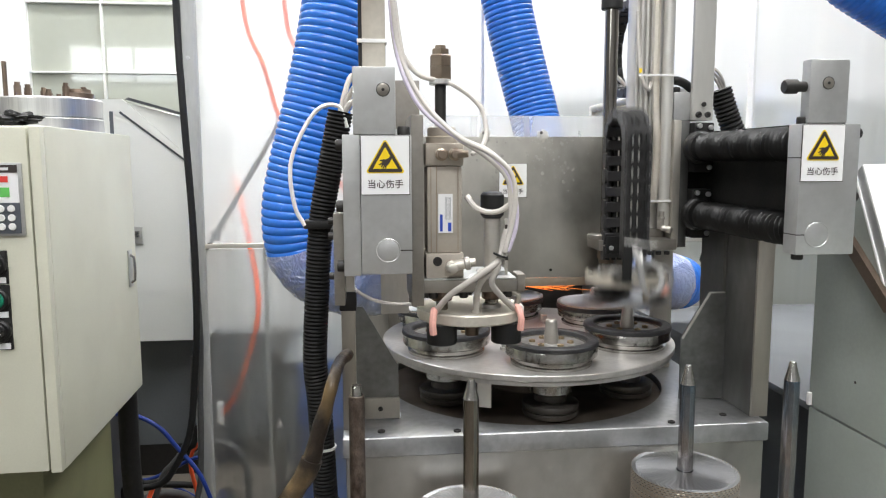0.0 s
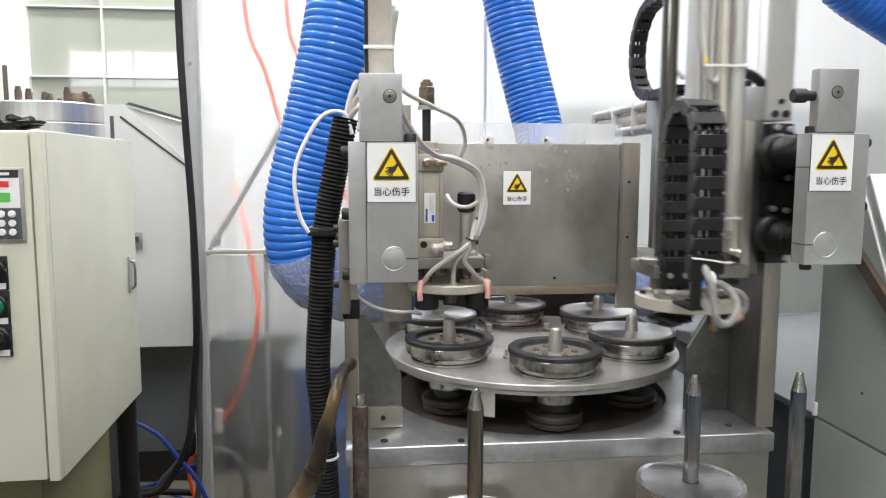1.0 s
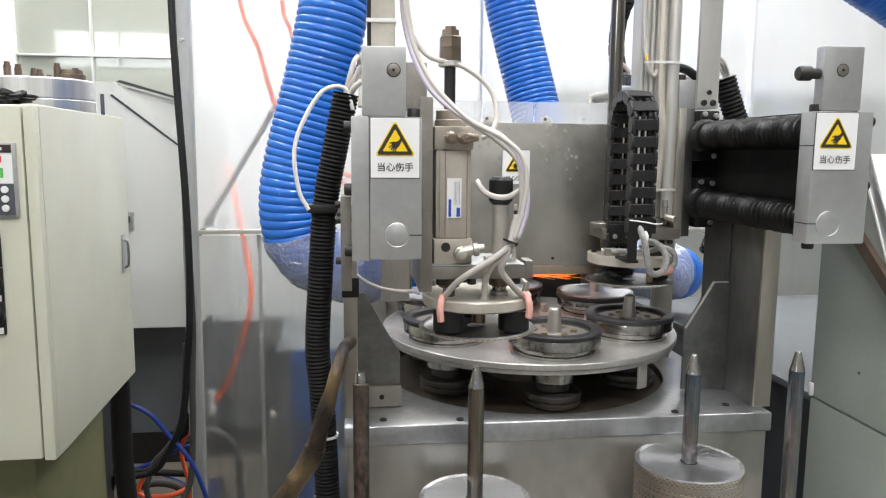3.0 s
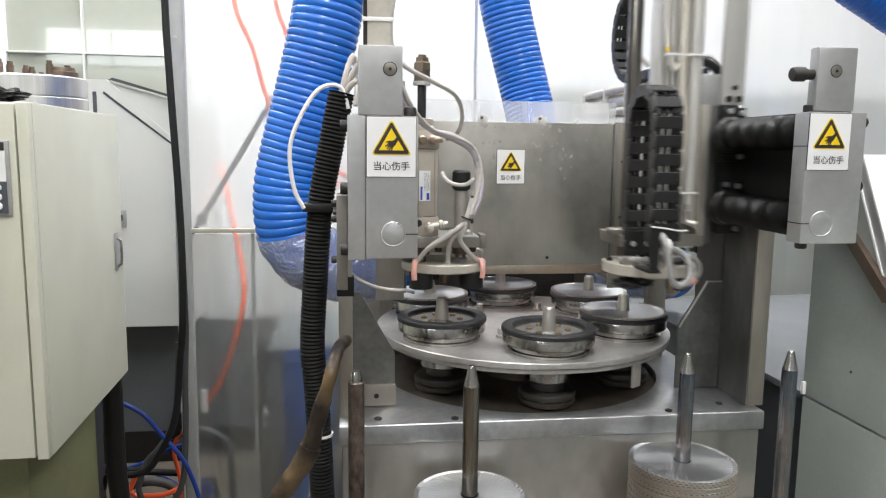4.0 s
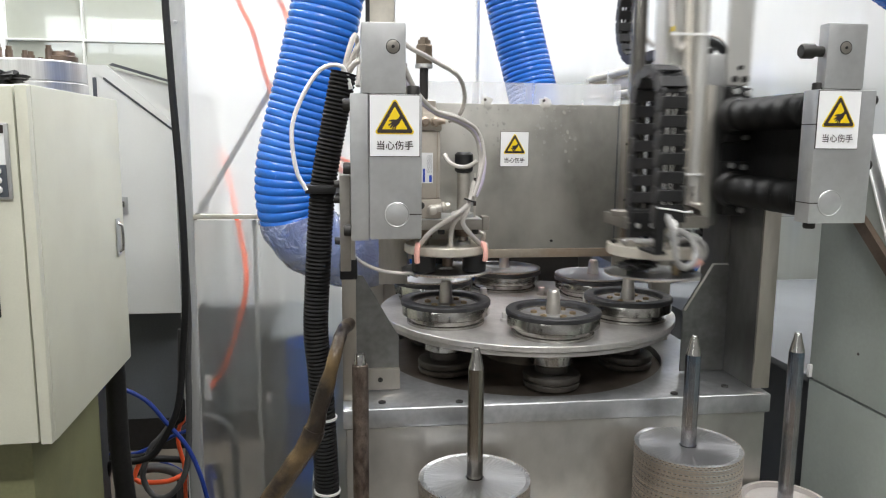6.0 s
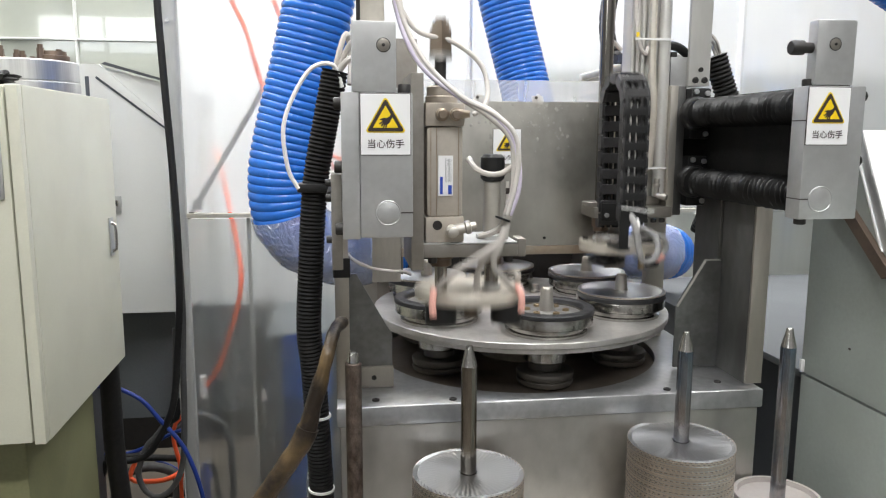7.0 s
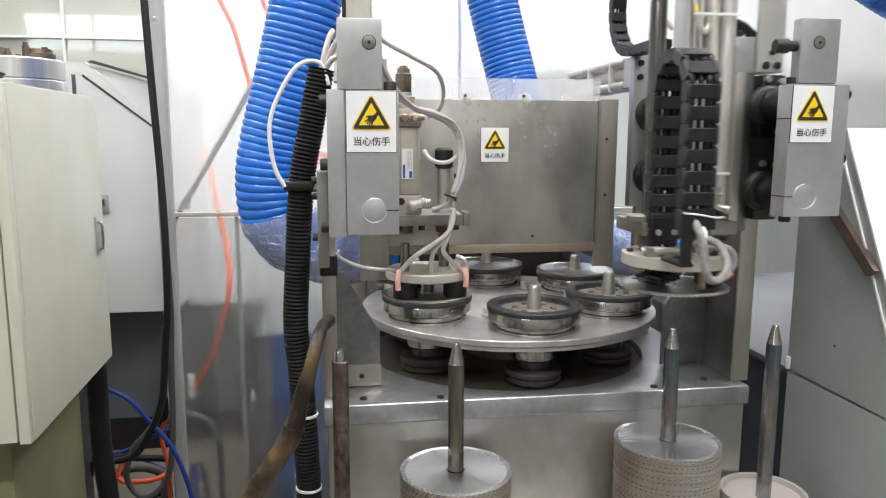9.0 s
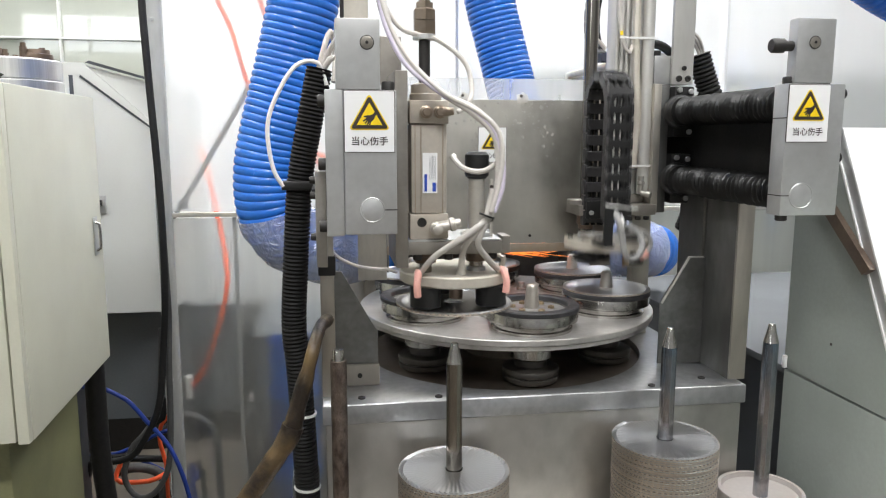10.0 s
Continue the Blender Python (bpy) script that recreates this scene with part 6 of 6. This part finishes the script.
def right_carriage():
    c = thing("right_transfer_arm", (GX, GY, 1.0), "steel pick-up arm with a black drag chain and cylinder", "machine arm")
    part("slide_plate", box(B(), 0.452, 0.4625, -0.053, -0.008, 0.998, 1.174, 0.001), STEEL_V, c)
    part("slide_backing", box(B(), 0.4627, 0.478, -0.044, -0.010, 0.998, 1.174, 0.001), DARKSHEET, c)
    part("upper_block", box(B(), 0.456, 0.488, -0.039, 0.01, 1.1745, 1.213, 0.0015), MACHINED, c)
    socket_bolt(c, (0.464, -0.025, 1.213), (0, 0, 1), 0.0065, 0.008)
    for z in (1.16, 1.10, 1.06, 1.02):
        socket_bolt(c, (0.452, -0.04, z), (-1, 0, 0), 0.0018, 0.0005)
    for z in RZ:
        f = part("bearing_housing", box(B(), 0.4785, 0.507, -0.058, -0.0302, z - 0.034, z + 0.034, 0.003), BLACK, c)
        part("collar", turned(B(), (RX, -0.0582, z), (0, -1, 0), [(0, 0.0225), (0.006, 0.0225), (0.0075, 0.0215), (0.009, 0.0195), (0.016, 0.0185)], 32), BLACK, f)
        for dx, dz in ((0.016, 0.027), (0.016, -0.027), (0.0, 0.029)):
            part("screw", turned(B(), (RX + dx, -0.058, z + dz), (0, -1, 0), [(0, 0.0036), (0.003, 0.0036), (0.0035, 0.003)], 12), MACHINED, f)
        part("flange", turned(B(), (RX, -0.008, z), (0, 1, 0), [(0, 0.0225), (0.005, 0.0225), (0.0065, 0.0215), (0.008, 0.0195), (0.012, 0.0185)], 32), BLACK, c)
    ub = part("upright_bar", box(B(), 0.479, 0.5095, -0.0460, -0.0393, 1.1745, 1.9, 0.001), ANOD, c)
    part("bar_foot", box(B(), 0.4885, 0.5085, -0.0390, -0.010, 1.1745, 1.195, 0.001), MACHINED, ub)
    for x, z in ((0.4885, 1.182), (0.5015, 1.182), (0.4955, 1.196)):
        socket_bolt(c, (x, -0.0460, z), (0, -1, 0), 0.0042 if z < 1.19 else 0.0032, 0.003)
    # lifting cylinder
    cy = part("lift_cylinder", box(B(), 0.402, 0.4475, -0.026, 0.004, 1.012, 1.9, 0.004), ANOD, c, "tall ribbed aluminium cylinder profile")
    for x in (0.405, 0.4125, 0.420, 0.4275):
        part("rib", cyl(B(), (x, -0.0275, 1.012), (x, -0.0275, 1.9), 0.0032, 10), ANOD, cy)
    part("bright_tube", cyl(B(), (0.4455, -0.0395, 1.024), (0.4455, -0.0395, 1.9), 0.0082, 20), ANOD, cy)
    for z in (1.233, 1.062):
        part("cable_tie", box(B(), 0.4005, 0.4545, -0.0495, -0.0480, z, z + 0.0028, 0.0004), WHITEP, cy)
    fl = part("flat_cable", tube(B(), [(0.431, -0.036, 1.9), (0.429, -0.037, 1.40), (0.429, -0.038, 1.22), (0.433, -0.041, 1.14), (0.430, -0.040, 1.06)], 0.0055, 8, 0.01), GRIPM, c, "flat grey cable")
    wr = part("sensor_cable", tube(B(), [(0.402, -0.036, 1.32), (0.404, -0.039, 1.262), (0.409, -0.042, 1.228), (0.418, -0.041, 1.216), (0.424, -0.036, 1.226)], 0.0030, 8, 0.006), TUBE, c)
    part("yellow_tag", box(B(), 0.4035, 0.4075, -0.0440, -0.0430, 1.238, 1.244, 0), YELLOW, wr)
    part("tube_loop", tube(B(), [(0.38, 0.01, 1.20), (0.375, 0.0, 1.225), (0.385, 0.0, 1.238), (0.40, 0.0, 1.225)], 0.003, 8, 0.006), TUBE, c)
    part("bottom_plate", box(B(), 0.3465, 0.456, -0.064, 0.012, 0.997, 1.0115, 0.001), TIEROD, c)
    part("rod_collar", turned(B(), (0.350, -0.045, 1.0116), (0, 0, 1), [(0, 0.014), (0.003, 0.0145), (0.006, 0.0145), (0.007, 0.0135)], 24), TIEROD, c)
    part("end_cap", box(B(), 0.398, 0.450, -0.036, 0.012, 1.0116, 1.0238, 0.001), TIEROD, c)
    part("flow_valve", turned(B(), (0.441, -0.045, 1.025), (0, 0, 1), [(0, 0.004), (0.012, 0.004), (0.013, 0.0052), (0.016, 0.0052), (0.017, 0.004), (0.024, 0.004)], 12), SATIN, c)
    part("valve_knob", turned(B(), (0.441, -0.048, 1.026), (0.7, -0.7, -0.2), [(0, 0.0038), (0.007, 0.0038), (0.008, 0.005), (0.013, 0.005), (0.014, 0.004)], 14), SATIN, c)
    for x in (0.42, 0.432, 0.444):
        socket_bolt(c, (x, -0.06, 0.995), (0, 0, -1), 0.004, 0.005)
    part("bush", turned(B(), (0.366, -0.036, 0.9948), (0, 0, -1), [(0, 0.0125), (0.012, 0.0125), (0.0125, 0.0105), (0.018, 0.0105)], 24), BROWNST, c)
    part("chain_anchor", box(B(), 0.353, 0.386, -0.0735, -0.0705, 0.994, 1.018, 0.001), BLACK, c)
    socket_bolt(c, (0.360, -0.0736, 1.002), (0, -1, 0), 0.0032, 0.002, MACHINED)
    socket_bolt(c, (0.378, -0.0736, 1.002), (0, -1, 0), 0.0032, 0.002, MACHINED)
    # gripper, which sinks and rises
    g = part("gripper", open_ring(), GRIPM, c, "pale ring-shaped gripper with black magnets and looped cables", at=(GX, GY, 0.964))
    for x, y in ((0.036, -0.010), (0.0, 0.042)):
        part("magnet", cyl(B(), (GX + x, GY + y, 0.9418), (GX + x, GY + y, 0.9635), 0.0145, 24), BLACK, g)
    part("ejector_pin", cyl(B(), (GX + 0.012, GY - 0.042, 0.9425), (GX + 0.012, GY - 0.042, 0.9638), 0.0045, 16), BRASS, g)
    part("guide_rod", cyl(B(), (0.366, -0.036, 0.9765), (0.366, -0.036, 1.9), 0.0092, 24), GUIDEROD, g)
    part("chain_bracket", prism(B(), [(CHX - 0.0175, 0.9765), (CHX - 0.0175, 1.030), (CHX - 0.0135, 1.034), (CHX + 0.0135, 1.034), (CHX + 0.0175, 1.030), (CHX + 0.0175, 1.014), (CHX - 0.001, 1.012), (CHX - 0.006, 1.004), (CHX - 0.006, 0.9765)], "y", CHF - 0.0105, CHF - 0.0080), BLACK, g)
    part("bracket_foot", box(B(), CHX - 0.0175, CHX - 0.002, CHF - 0.0079, CHF + 0.034, 0.9764, 0.9795, 0.0005), BLACK, g)
    part("cable_tie", tube(B(), [(CHX - 0.017, CHF - 0.011, 1.0305), (CHX, CHF - 0.0118, 1.0285), (CHX + 0.018, CHF - 0.011, 1.0255), (CHX + 0.026, CHF - 0.010, 1.0262)], 0.0010, 8, 0.004), WHITEP, g)
    part("cable_tie", tube(B(), [(CHX + 0.003, CHF - 0.012, 1.016), (CHX + 0.004, CHF - 0.0165, 1.010), (CHX + 0.002, CHF - 0.016, 1.002), (CHX + 0.005, CHF - 0.0155, 0.999)], 0.0022, 8, 0.003), WHITEP, g)
    loops = [(TAPE, 0.0040, [(CHX - 0.004, CHF - 0.006, 1.024), (CHX + 0.001, CHF - 0.0155, 1.006), (CHX + 0.005, CHF - 0.016, 0.985), (CHX + 0.010, CHF - 0.014, 0.968), (CHX + 0.020, CHF - 0.010, 0.962), (CHX + 0.034, CHF - 0.002, 0.966), (CHX + 0.041, CHF + 0.006, 0.978), (CHX + 0.037, CHF + 0.014, 0.993), (CHX + 0.024, CHF + 0.020, 1.0), (CHX + 0.012, CHF + 0.02, 0.992)]),
             (TAPE, 0.0036, [(CHX + 0.02, CHF + 0.03, 0.985), (CHX + 0.045, CHF + 0.028, 0.990), (CHX + 0.060, CHF + 0.03, 0.984), (CHX + 0.064, CHF + 0.032, 0.970), (CHX + 0.055, CHF + 0.034, 0.958)]),
             (TAPE, 0.0034, [(GX - 0.048, GY - 0.02, 0.982), (GX - 0.03, GY - 0.03, 0.9835), (GX - 0.008, GY - 0.03, 0.9815)]),
             (TAPE, 0.0034, [(GX + 0.02, GY - 0.02, 0.982), (GX + 0.04, GY - 0.01, 0.982), (GX + 0.05, GY + 0.01, 0.981)])]
    for m, r, pts in loops:
        part("looped_cable", ribbed(B(), pts, r * 1.08, 0.0075, 0.0006, 12, 3), m, g)
    part("pink_tape", tube(B(), [(CHX + 0.050, CHF + 0.034, 0.957), (CHX + 0.056, CHF + 0.033, 0.9585), (CHX + 0.061, CHF + 0.032, 0.963)], 0.0047, 8, 0.004), PINKT, g)
    part("valve_block", box(B(), GX - 0.046, GX - 0.026, GY - 0.030, GY - 0.014, 0.9762, 0.986, 0.0015), TIEROD, g)
    part("valve_block", box(B(), GX + 0.016, GX + 0.034, GY - 0.034, GY - 0.020, 0.9762, 0.990, 0.0015), BLACK, g)
    for x, y in ((-0.048, 0.012), (0.046, 0.016), (-0.020, -0.046)):
        part("screw", turned(B(), (GX + x, GY + y, 0.9761), (0, 0, 1), [(0, 0.0038), (0.0035, 0.0038), (0.004, 0.003)], 12), DKBOLT, g)
    wrapped = B()
    bmesh.ops.create_icosphere(wrapped, subdivisions=3, radius=1.0)
    for v in wrapped.verts:
        d = 0.75 + 0.5 * noise.noise(v.co * 2.2)
        v.co = Vector((GX - 0.030 + v.co.x * d * 0.030, GY - 0.026 + v.co.y * d * 0.020, 0.9535 + v.co.z * d * 0.0085))
    part("taped_joint", wrapped, BLACK, g, "black tape wound round a cable joint")
    part("cable_arch", tube(B(), [(0.459, 0.006, 1.213), (0.461, 0.006, 1.226), (0.472, 0.006, 1.2335), (0.490, 0.008, 1.230), (0.512, 0.012, 1.215)], 0.0062, 10, 0.005), BLKCAB, c)
    part("upper_bush", turned(B(), (0.366, -0.036, 1.322), (0, 0, 1), [(0, 0.0135), (0.001, 0.0145), (0.05, 0.0145), (0.052, 0.0135)], 20), BLACK, c)
    # drag chain
    for k in range(CHN):
        ob = new("chain_link", LINK_MESH)
        ob.parent = c
        ORG[ob] = Vector((0, 0, 0))
        LINKS.append(ob)
    return c, g


right_arm, right_gripper = right_carriage()


def overhead_chain():
    c = thing("overhead_drag_chain", (0.45, 0.2, 1.2), "black plastic drag chain looping over the cylinder", "drag chain")
    pts = []
    for y in (0.02, 0.06, 0.10, 0.14, 0.18, 0.22):
        pts.append((y, 1.362))
    for k in range(1, 12):
        a = radians(90 - 180 * k / 12)
        pts.append((0.24 + 0.068 * math.cos(a), 1.294 + 0.068 * math.sin(a)))
    for y in (0.22, 0.18, 0.14):
        pts.append((y, 1.226))
    path = spline([(0.452, y, z) for y, z in pts], 0.0208)
    for a, b in zip(path, path[1:]):
        d = b - a
        ob = new("chain_link", LINK_MESH)
        ob.parent = c
        m = Matrix.Translation((a + b) / 2 - ORG[c]) @ Matrix.Rotation(math.atan2(-d.y, d.z), 4, "X") @ Matrix.Diagonal((0.68, 1, 1, 1))
        ob.matrix_basis = m
        ORG[ob] = ORG[c]
    return c


top_chain = overhead_chain()


def sparks():
    s = thing("grinding_sparks", (0.25, 0.30, 0.95), "orange grinding sparks under the guard", "sparks")
    r = random.Random(3)
    bm = B()
    for k in range(240):
        y = 0.255 + 0.09 * r.random()
        x = 0.288 + r.gauss(0, 0.026)
        z = 0.9335 + r.gauss(0, 0.0028) - 0.10 * abs(r.gauss(0, 0.016))
        ln = 0.012 + 0.045 * r.random()
        d = Vector((1, r.uniform(-0.3, 0.2), r.gauss(-0.02, 0.10))).normalized() * ln
        sweep(bm, [Vector((x, y, z)), Vector((x, y, z)) + d], [0.0005, 0.0002], 4)
    part("spark_streaks", bm, SPARK, s)
    return s


spark_fan = sparks()

# ---- what moves ----
# the right arm's way back from the stack to the turntable (0 to 1) and its stroke down (metres), as (seconds, value)
R_BACK = [(0, 1), (0.62, 1), (1.12, 0), (2.52, 0), (2.95, 1), (3.8, 1), (4.26, 0), (5.76, 0), (6.18, 1), (7.12, 1), (7.58, 0), (8.95, 0), (9.36, 1), (10, 1)]
R_DOWN = [(0, 0.012), (0.08, 0.044), (0.32, 0.044), (0.52, 0), (1.26, 0), (1.60, 0.1732), (1.86, 0.1732), (2.27, 0), (3.08, 0), (3.24, 0.044), (3.58, 0.044), (3.78, 0), (4.34, 0), (4.76, 0.1758), (5.15, 0.1758), (5.50, 0),
          (6.40, 0), (6.56, 0.044), (6.88, 0.044), (7.06, 0), (7.63, 0), (8.05, 0.1784), (8.38, 0.1784), (8.74, 0), (9.50, 0), (9.66, 0.044), (9.88, 0.044), (10.06, 0.0)]
# the left arm's way forward from the turntable to its stack, and its stroke
L_FORE = [(0, 1), (0.02, 1), (0.52, 0), (2.62, 0), (2.98, 1), (3.52, 1), (4.06, 0), (6.10, 0), (6.44, 1), (7.08, 1), (7.58, 0), (9.68, 0), (10.0, 1)]
L_DOWN = [(0, 0), (1.60, 0), (1.76, 0.041), (2.12, 0.041), (2.32, 0), (3.04, 0), (3.20, 0.048), (3.34, 0.048), (3.50, 0), (5.16, 0), (5.32, 0.041), (5.82, 0.041), (6.02, 0), (6.56, 0), (6.70, 0.048), (6.90, 0.048), (7.06, 0), (8.66, 0), (8.80, 0.041), (9.24, 0.041), (9.42, 0), (10, 0)]
INDEX = [(0, 0), (1.12, 0), (1.44, 60), (4.64, 60), (4.98, 120), (8.20, 120), (8.52, 180), (10, 180)]
SPARKS = [(0, 0), (0.06, 0), (0.14, 0.10), (2.58, 0.10), (2.66, 0), (3.30, 0), (3.40, 0.10), (6.00, 0.10), (6.10, 0), (6.70, 0), (6.80, 0.10), (9.62, 0.10), (9.72, 0), (10, 0)]


def value(keys, t):
    """A smooth step from key to key."""
    for (a, u), (b, v) in zip(keys, keys[1:]):
        if t <= b:
            s = min(1, max(0, (t - a) / (b - a)))
            return u + (v - u) * s * s * (3 - 2 * s)
    return keys[-1][1]


STEPS = [k / 15 for k in range(151)]


def keyed(ob, fn):
    """Key ob along fn(t), with rows where it moves."""
    rows = [(t, fn(t)) for t in STEPS]
    same = [all(abs(a - b) < 1e-7 for r, q in zip(m, n) for a, b in zip(r, q)) for (_, m), (_, n) in zip(rows, rows[1:])]
    keep = [r for k, r in enumerate(rows) if k in (0, len(rows) - 1) or not (same[k - 1] and same[k])]
    walk(ob, keep)


R_TRAVEL, L_TRAVEL = 0.207, 0.231


def right_y(t):
    return R_TRAVEL * value(R_BACK, t)


def left_y(t):
    return -L_TRAVEL * value(L_FORE, t)


def spindle(k, t):
    """Where chuck k (0 in front, counted round towards the right) stands."""
    a = radians(-90 + 60 * k + value(INDEX, t))
    return TC.x + SPR * math.cos(a), TC.y + SPR * math.sin(a)


SEAT = 0.893 + BT / 2      # a blade lying on a chuck
HELD_R, HELD_L = 0.940, 0.935


def blade_pose(spec, t):
    """A blade's life: on the stack, in the right gripper, on chuck k, in the left gripper, falling, on the other stack."""
    picked, loaded, k, taken, dropped, level, spin = spec
    if picked is not None and t < picked:
        return pose(RODS[2][0], RODS[2][1], STACK_TOP[2] + BT * level, 0, 0, spin)
    if loaded is not None and t < loaded:
        return pose(GX, GY + right_y(t), HELD_R - BT / 2 - value(R_DOWN, t), 0, 0, spin)
    if taken is None or t < taken:
        x, y = spindle(k, t)
        return pose(x, y, SEAT, 0, 0, spin + value(INDEX, t))
    held = pose(LX, LY + left_y(t), HELD_L - BT / 2 - value(L_DOWN, t), 0, 0, spin + value(INDEX, taken))
    if dropped is None or t < dropped:
        return held
    z0, z1 = HELD_L - BT / 2 - 0.048, STACK_TOP[1] + BT * level
    return pose(RODS[1][0], RODS[1][1], max(z1, z0 - 6.0 * (t - dropped) ** 2), 0, 0, spin + value(INDEX, taken))


# picked, loaded, chuck, taken, dropped, level on its stack, turn
LIVES = [(None, 0.2, 1, None, None, 0, 10), (1.74, 3.4, 0, None, None, 2.5, 40), (5.0, 6.7, 5, None, None, 1.5, 75), (8.16, 9.8, 4, None, None, 0.5, 100),
         (None, None, 2, None, None, 0, 130), (None, None, 3, 5.6, 6.67, 1.5, 150), (None, None, 4, 1.95, 3.24, 0.5, 170)]
# the blade on chuck 2 at the start reaches the left gripper last
LIVES[4] = (None, None, 2, 9.05, None, 0, 130)
carried_blades = []
for spec in LIVES:
    m = blade_pose(spec, 0.0)
    carried_blades.append(saw_blade(*m.translation, spec[6], "bright steel disc blade with a notched rim, being worked on", "worked blades"))


def chain_pose(k, t):
    """Link k of the drag chain in the right arm's space, for the gripper's stroke."""
    top = 1.148 - value(R_DOWN, t) / 2
    s = (k + 0.5) * CHP
    up = top - CHBASE
    arc = math.pi * CHR
    yc = (CHF + CHB) / 2
    if s < up:
        p, ang = (CHB, CHBASE + s), 0.0
    elif s < up + arc:
        ang = (s - up) / CHR
        p = (yc + CHR * math.cos(ang), top + CHR * math.sin(ang))
    else:
        p, ang = (CHF, top - (s - up - arc)), math.pi
    return Matrix.Translation(Vector((CHX, p[0], p[1])) - ORG[right_arm]) @ Matrix.Rotation(ang, 4, "X")


def motions():
    keyed(turntable, lambda t: pose(TC.x, TC.y, 0.80, 0, 0, value(INDEX, t)))
    keyed(right_arm, lambda t: pose(GX, GY + right_y(t), 1.0))
    keyed(left_arm, lambda t: pose(LX, LY + left_y(t), 1.0))
    keyed(right_gripper, lambda t: pose(0, 0, -0.036 - value(R_DOWN, t)))
    keyed(left_gripper, lambda t: pose(0, 0, -0.042 - value(L_DOWN, t)))
    keyed(top_chain, lambda t: pose(0.45, 0.2 + right_y(t) / 2, 1.2))
    keyed(spark_fan, lambda t: pose(0.25, 0.30, 0.95 + value(SPARKS, t)))
    for k, ob in enumerate(LINKS):
        keyed(ob, lambda t, k=k: chain_pose(k, t))
    base_y = ORG[right_rail_thing].y
    base_x, base_z = ORG[right_rail_thing].x, ORG[right_rail_thing].z
    for ob, z, s in BELLOWS_FRONT:
        keyed(ob, lambda t, s=s, z=z: pose(RX - base_x, -0.098 + s * (0.018 + right_y(t)) - base_y, z - base_z + 0.0005 * math.sin(s * 77 + z * 40), 6 * math.sin(s * 31 + z * 50), 0, 9 + 4 * math.sin(s * 23 + z * 90)))
    for ob, z, s in BELLOWS_REAR:
        keyed(ob, lambda t, s=s, z=z: pose(RX - base_x, 0.228 - s * (0.222 - right_y(t)) - base_y, z - base_z, 6 * math.sin(s * 61), 0, 7 * math.sin(s * 43)))
    for spec in FLEX:
        keyed(spec[0], lambda t, spec=spec: flex_pose(spec, t))
    for ob, spec in zip(carried_blades, LIVES):
        keyed(ob, lambda t, spec=spec: blade_pose(spec, t))


motions()
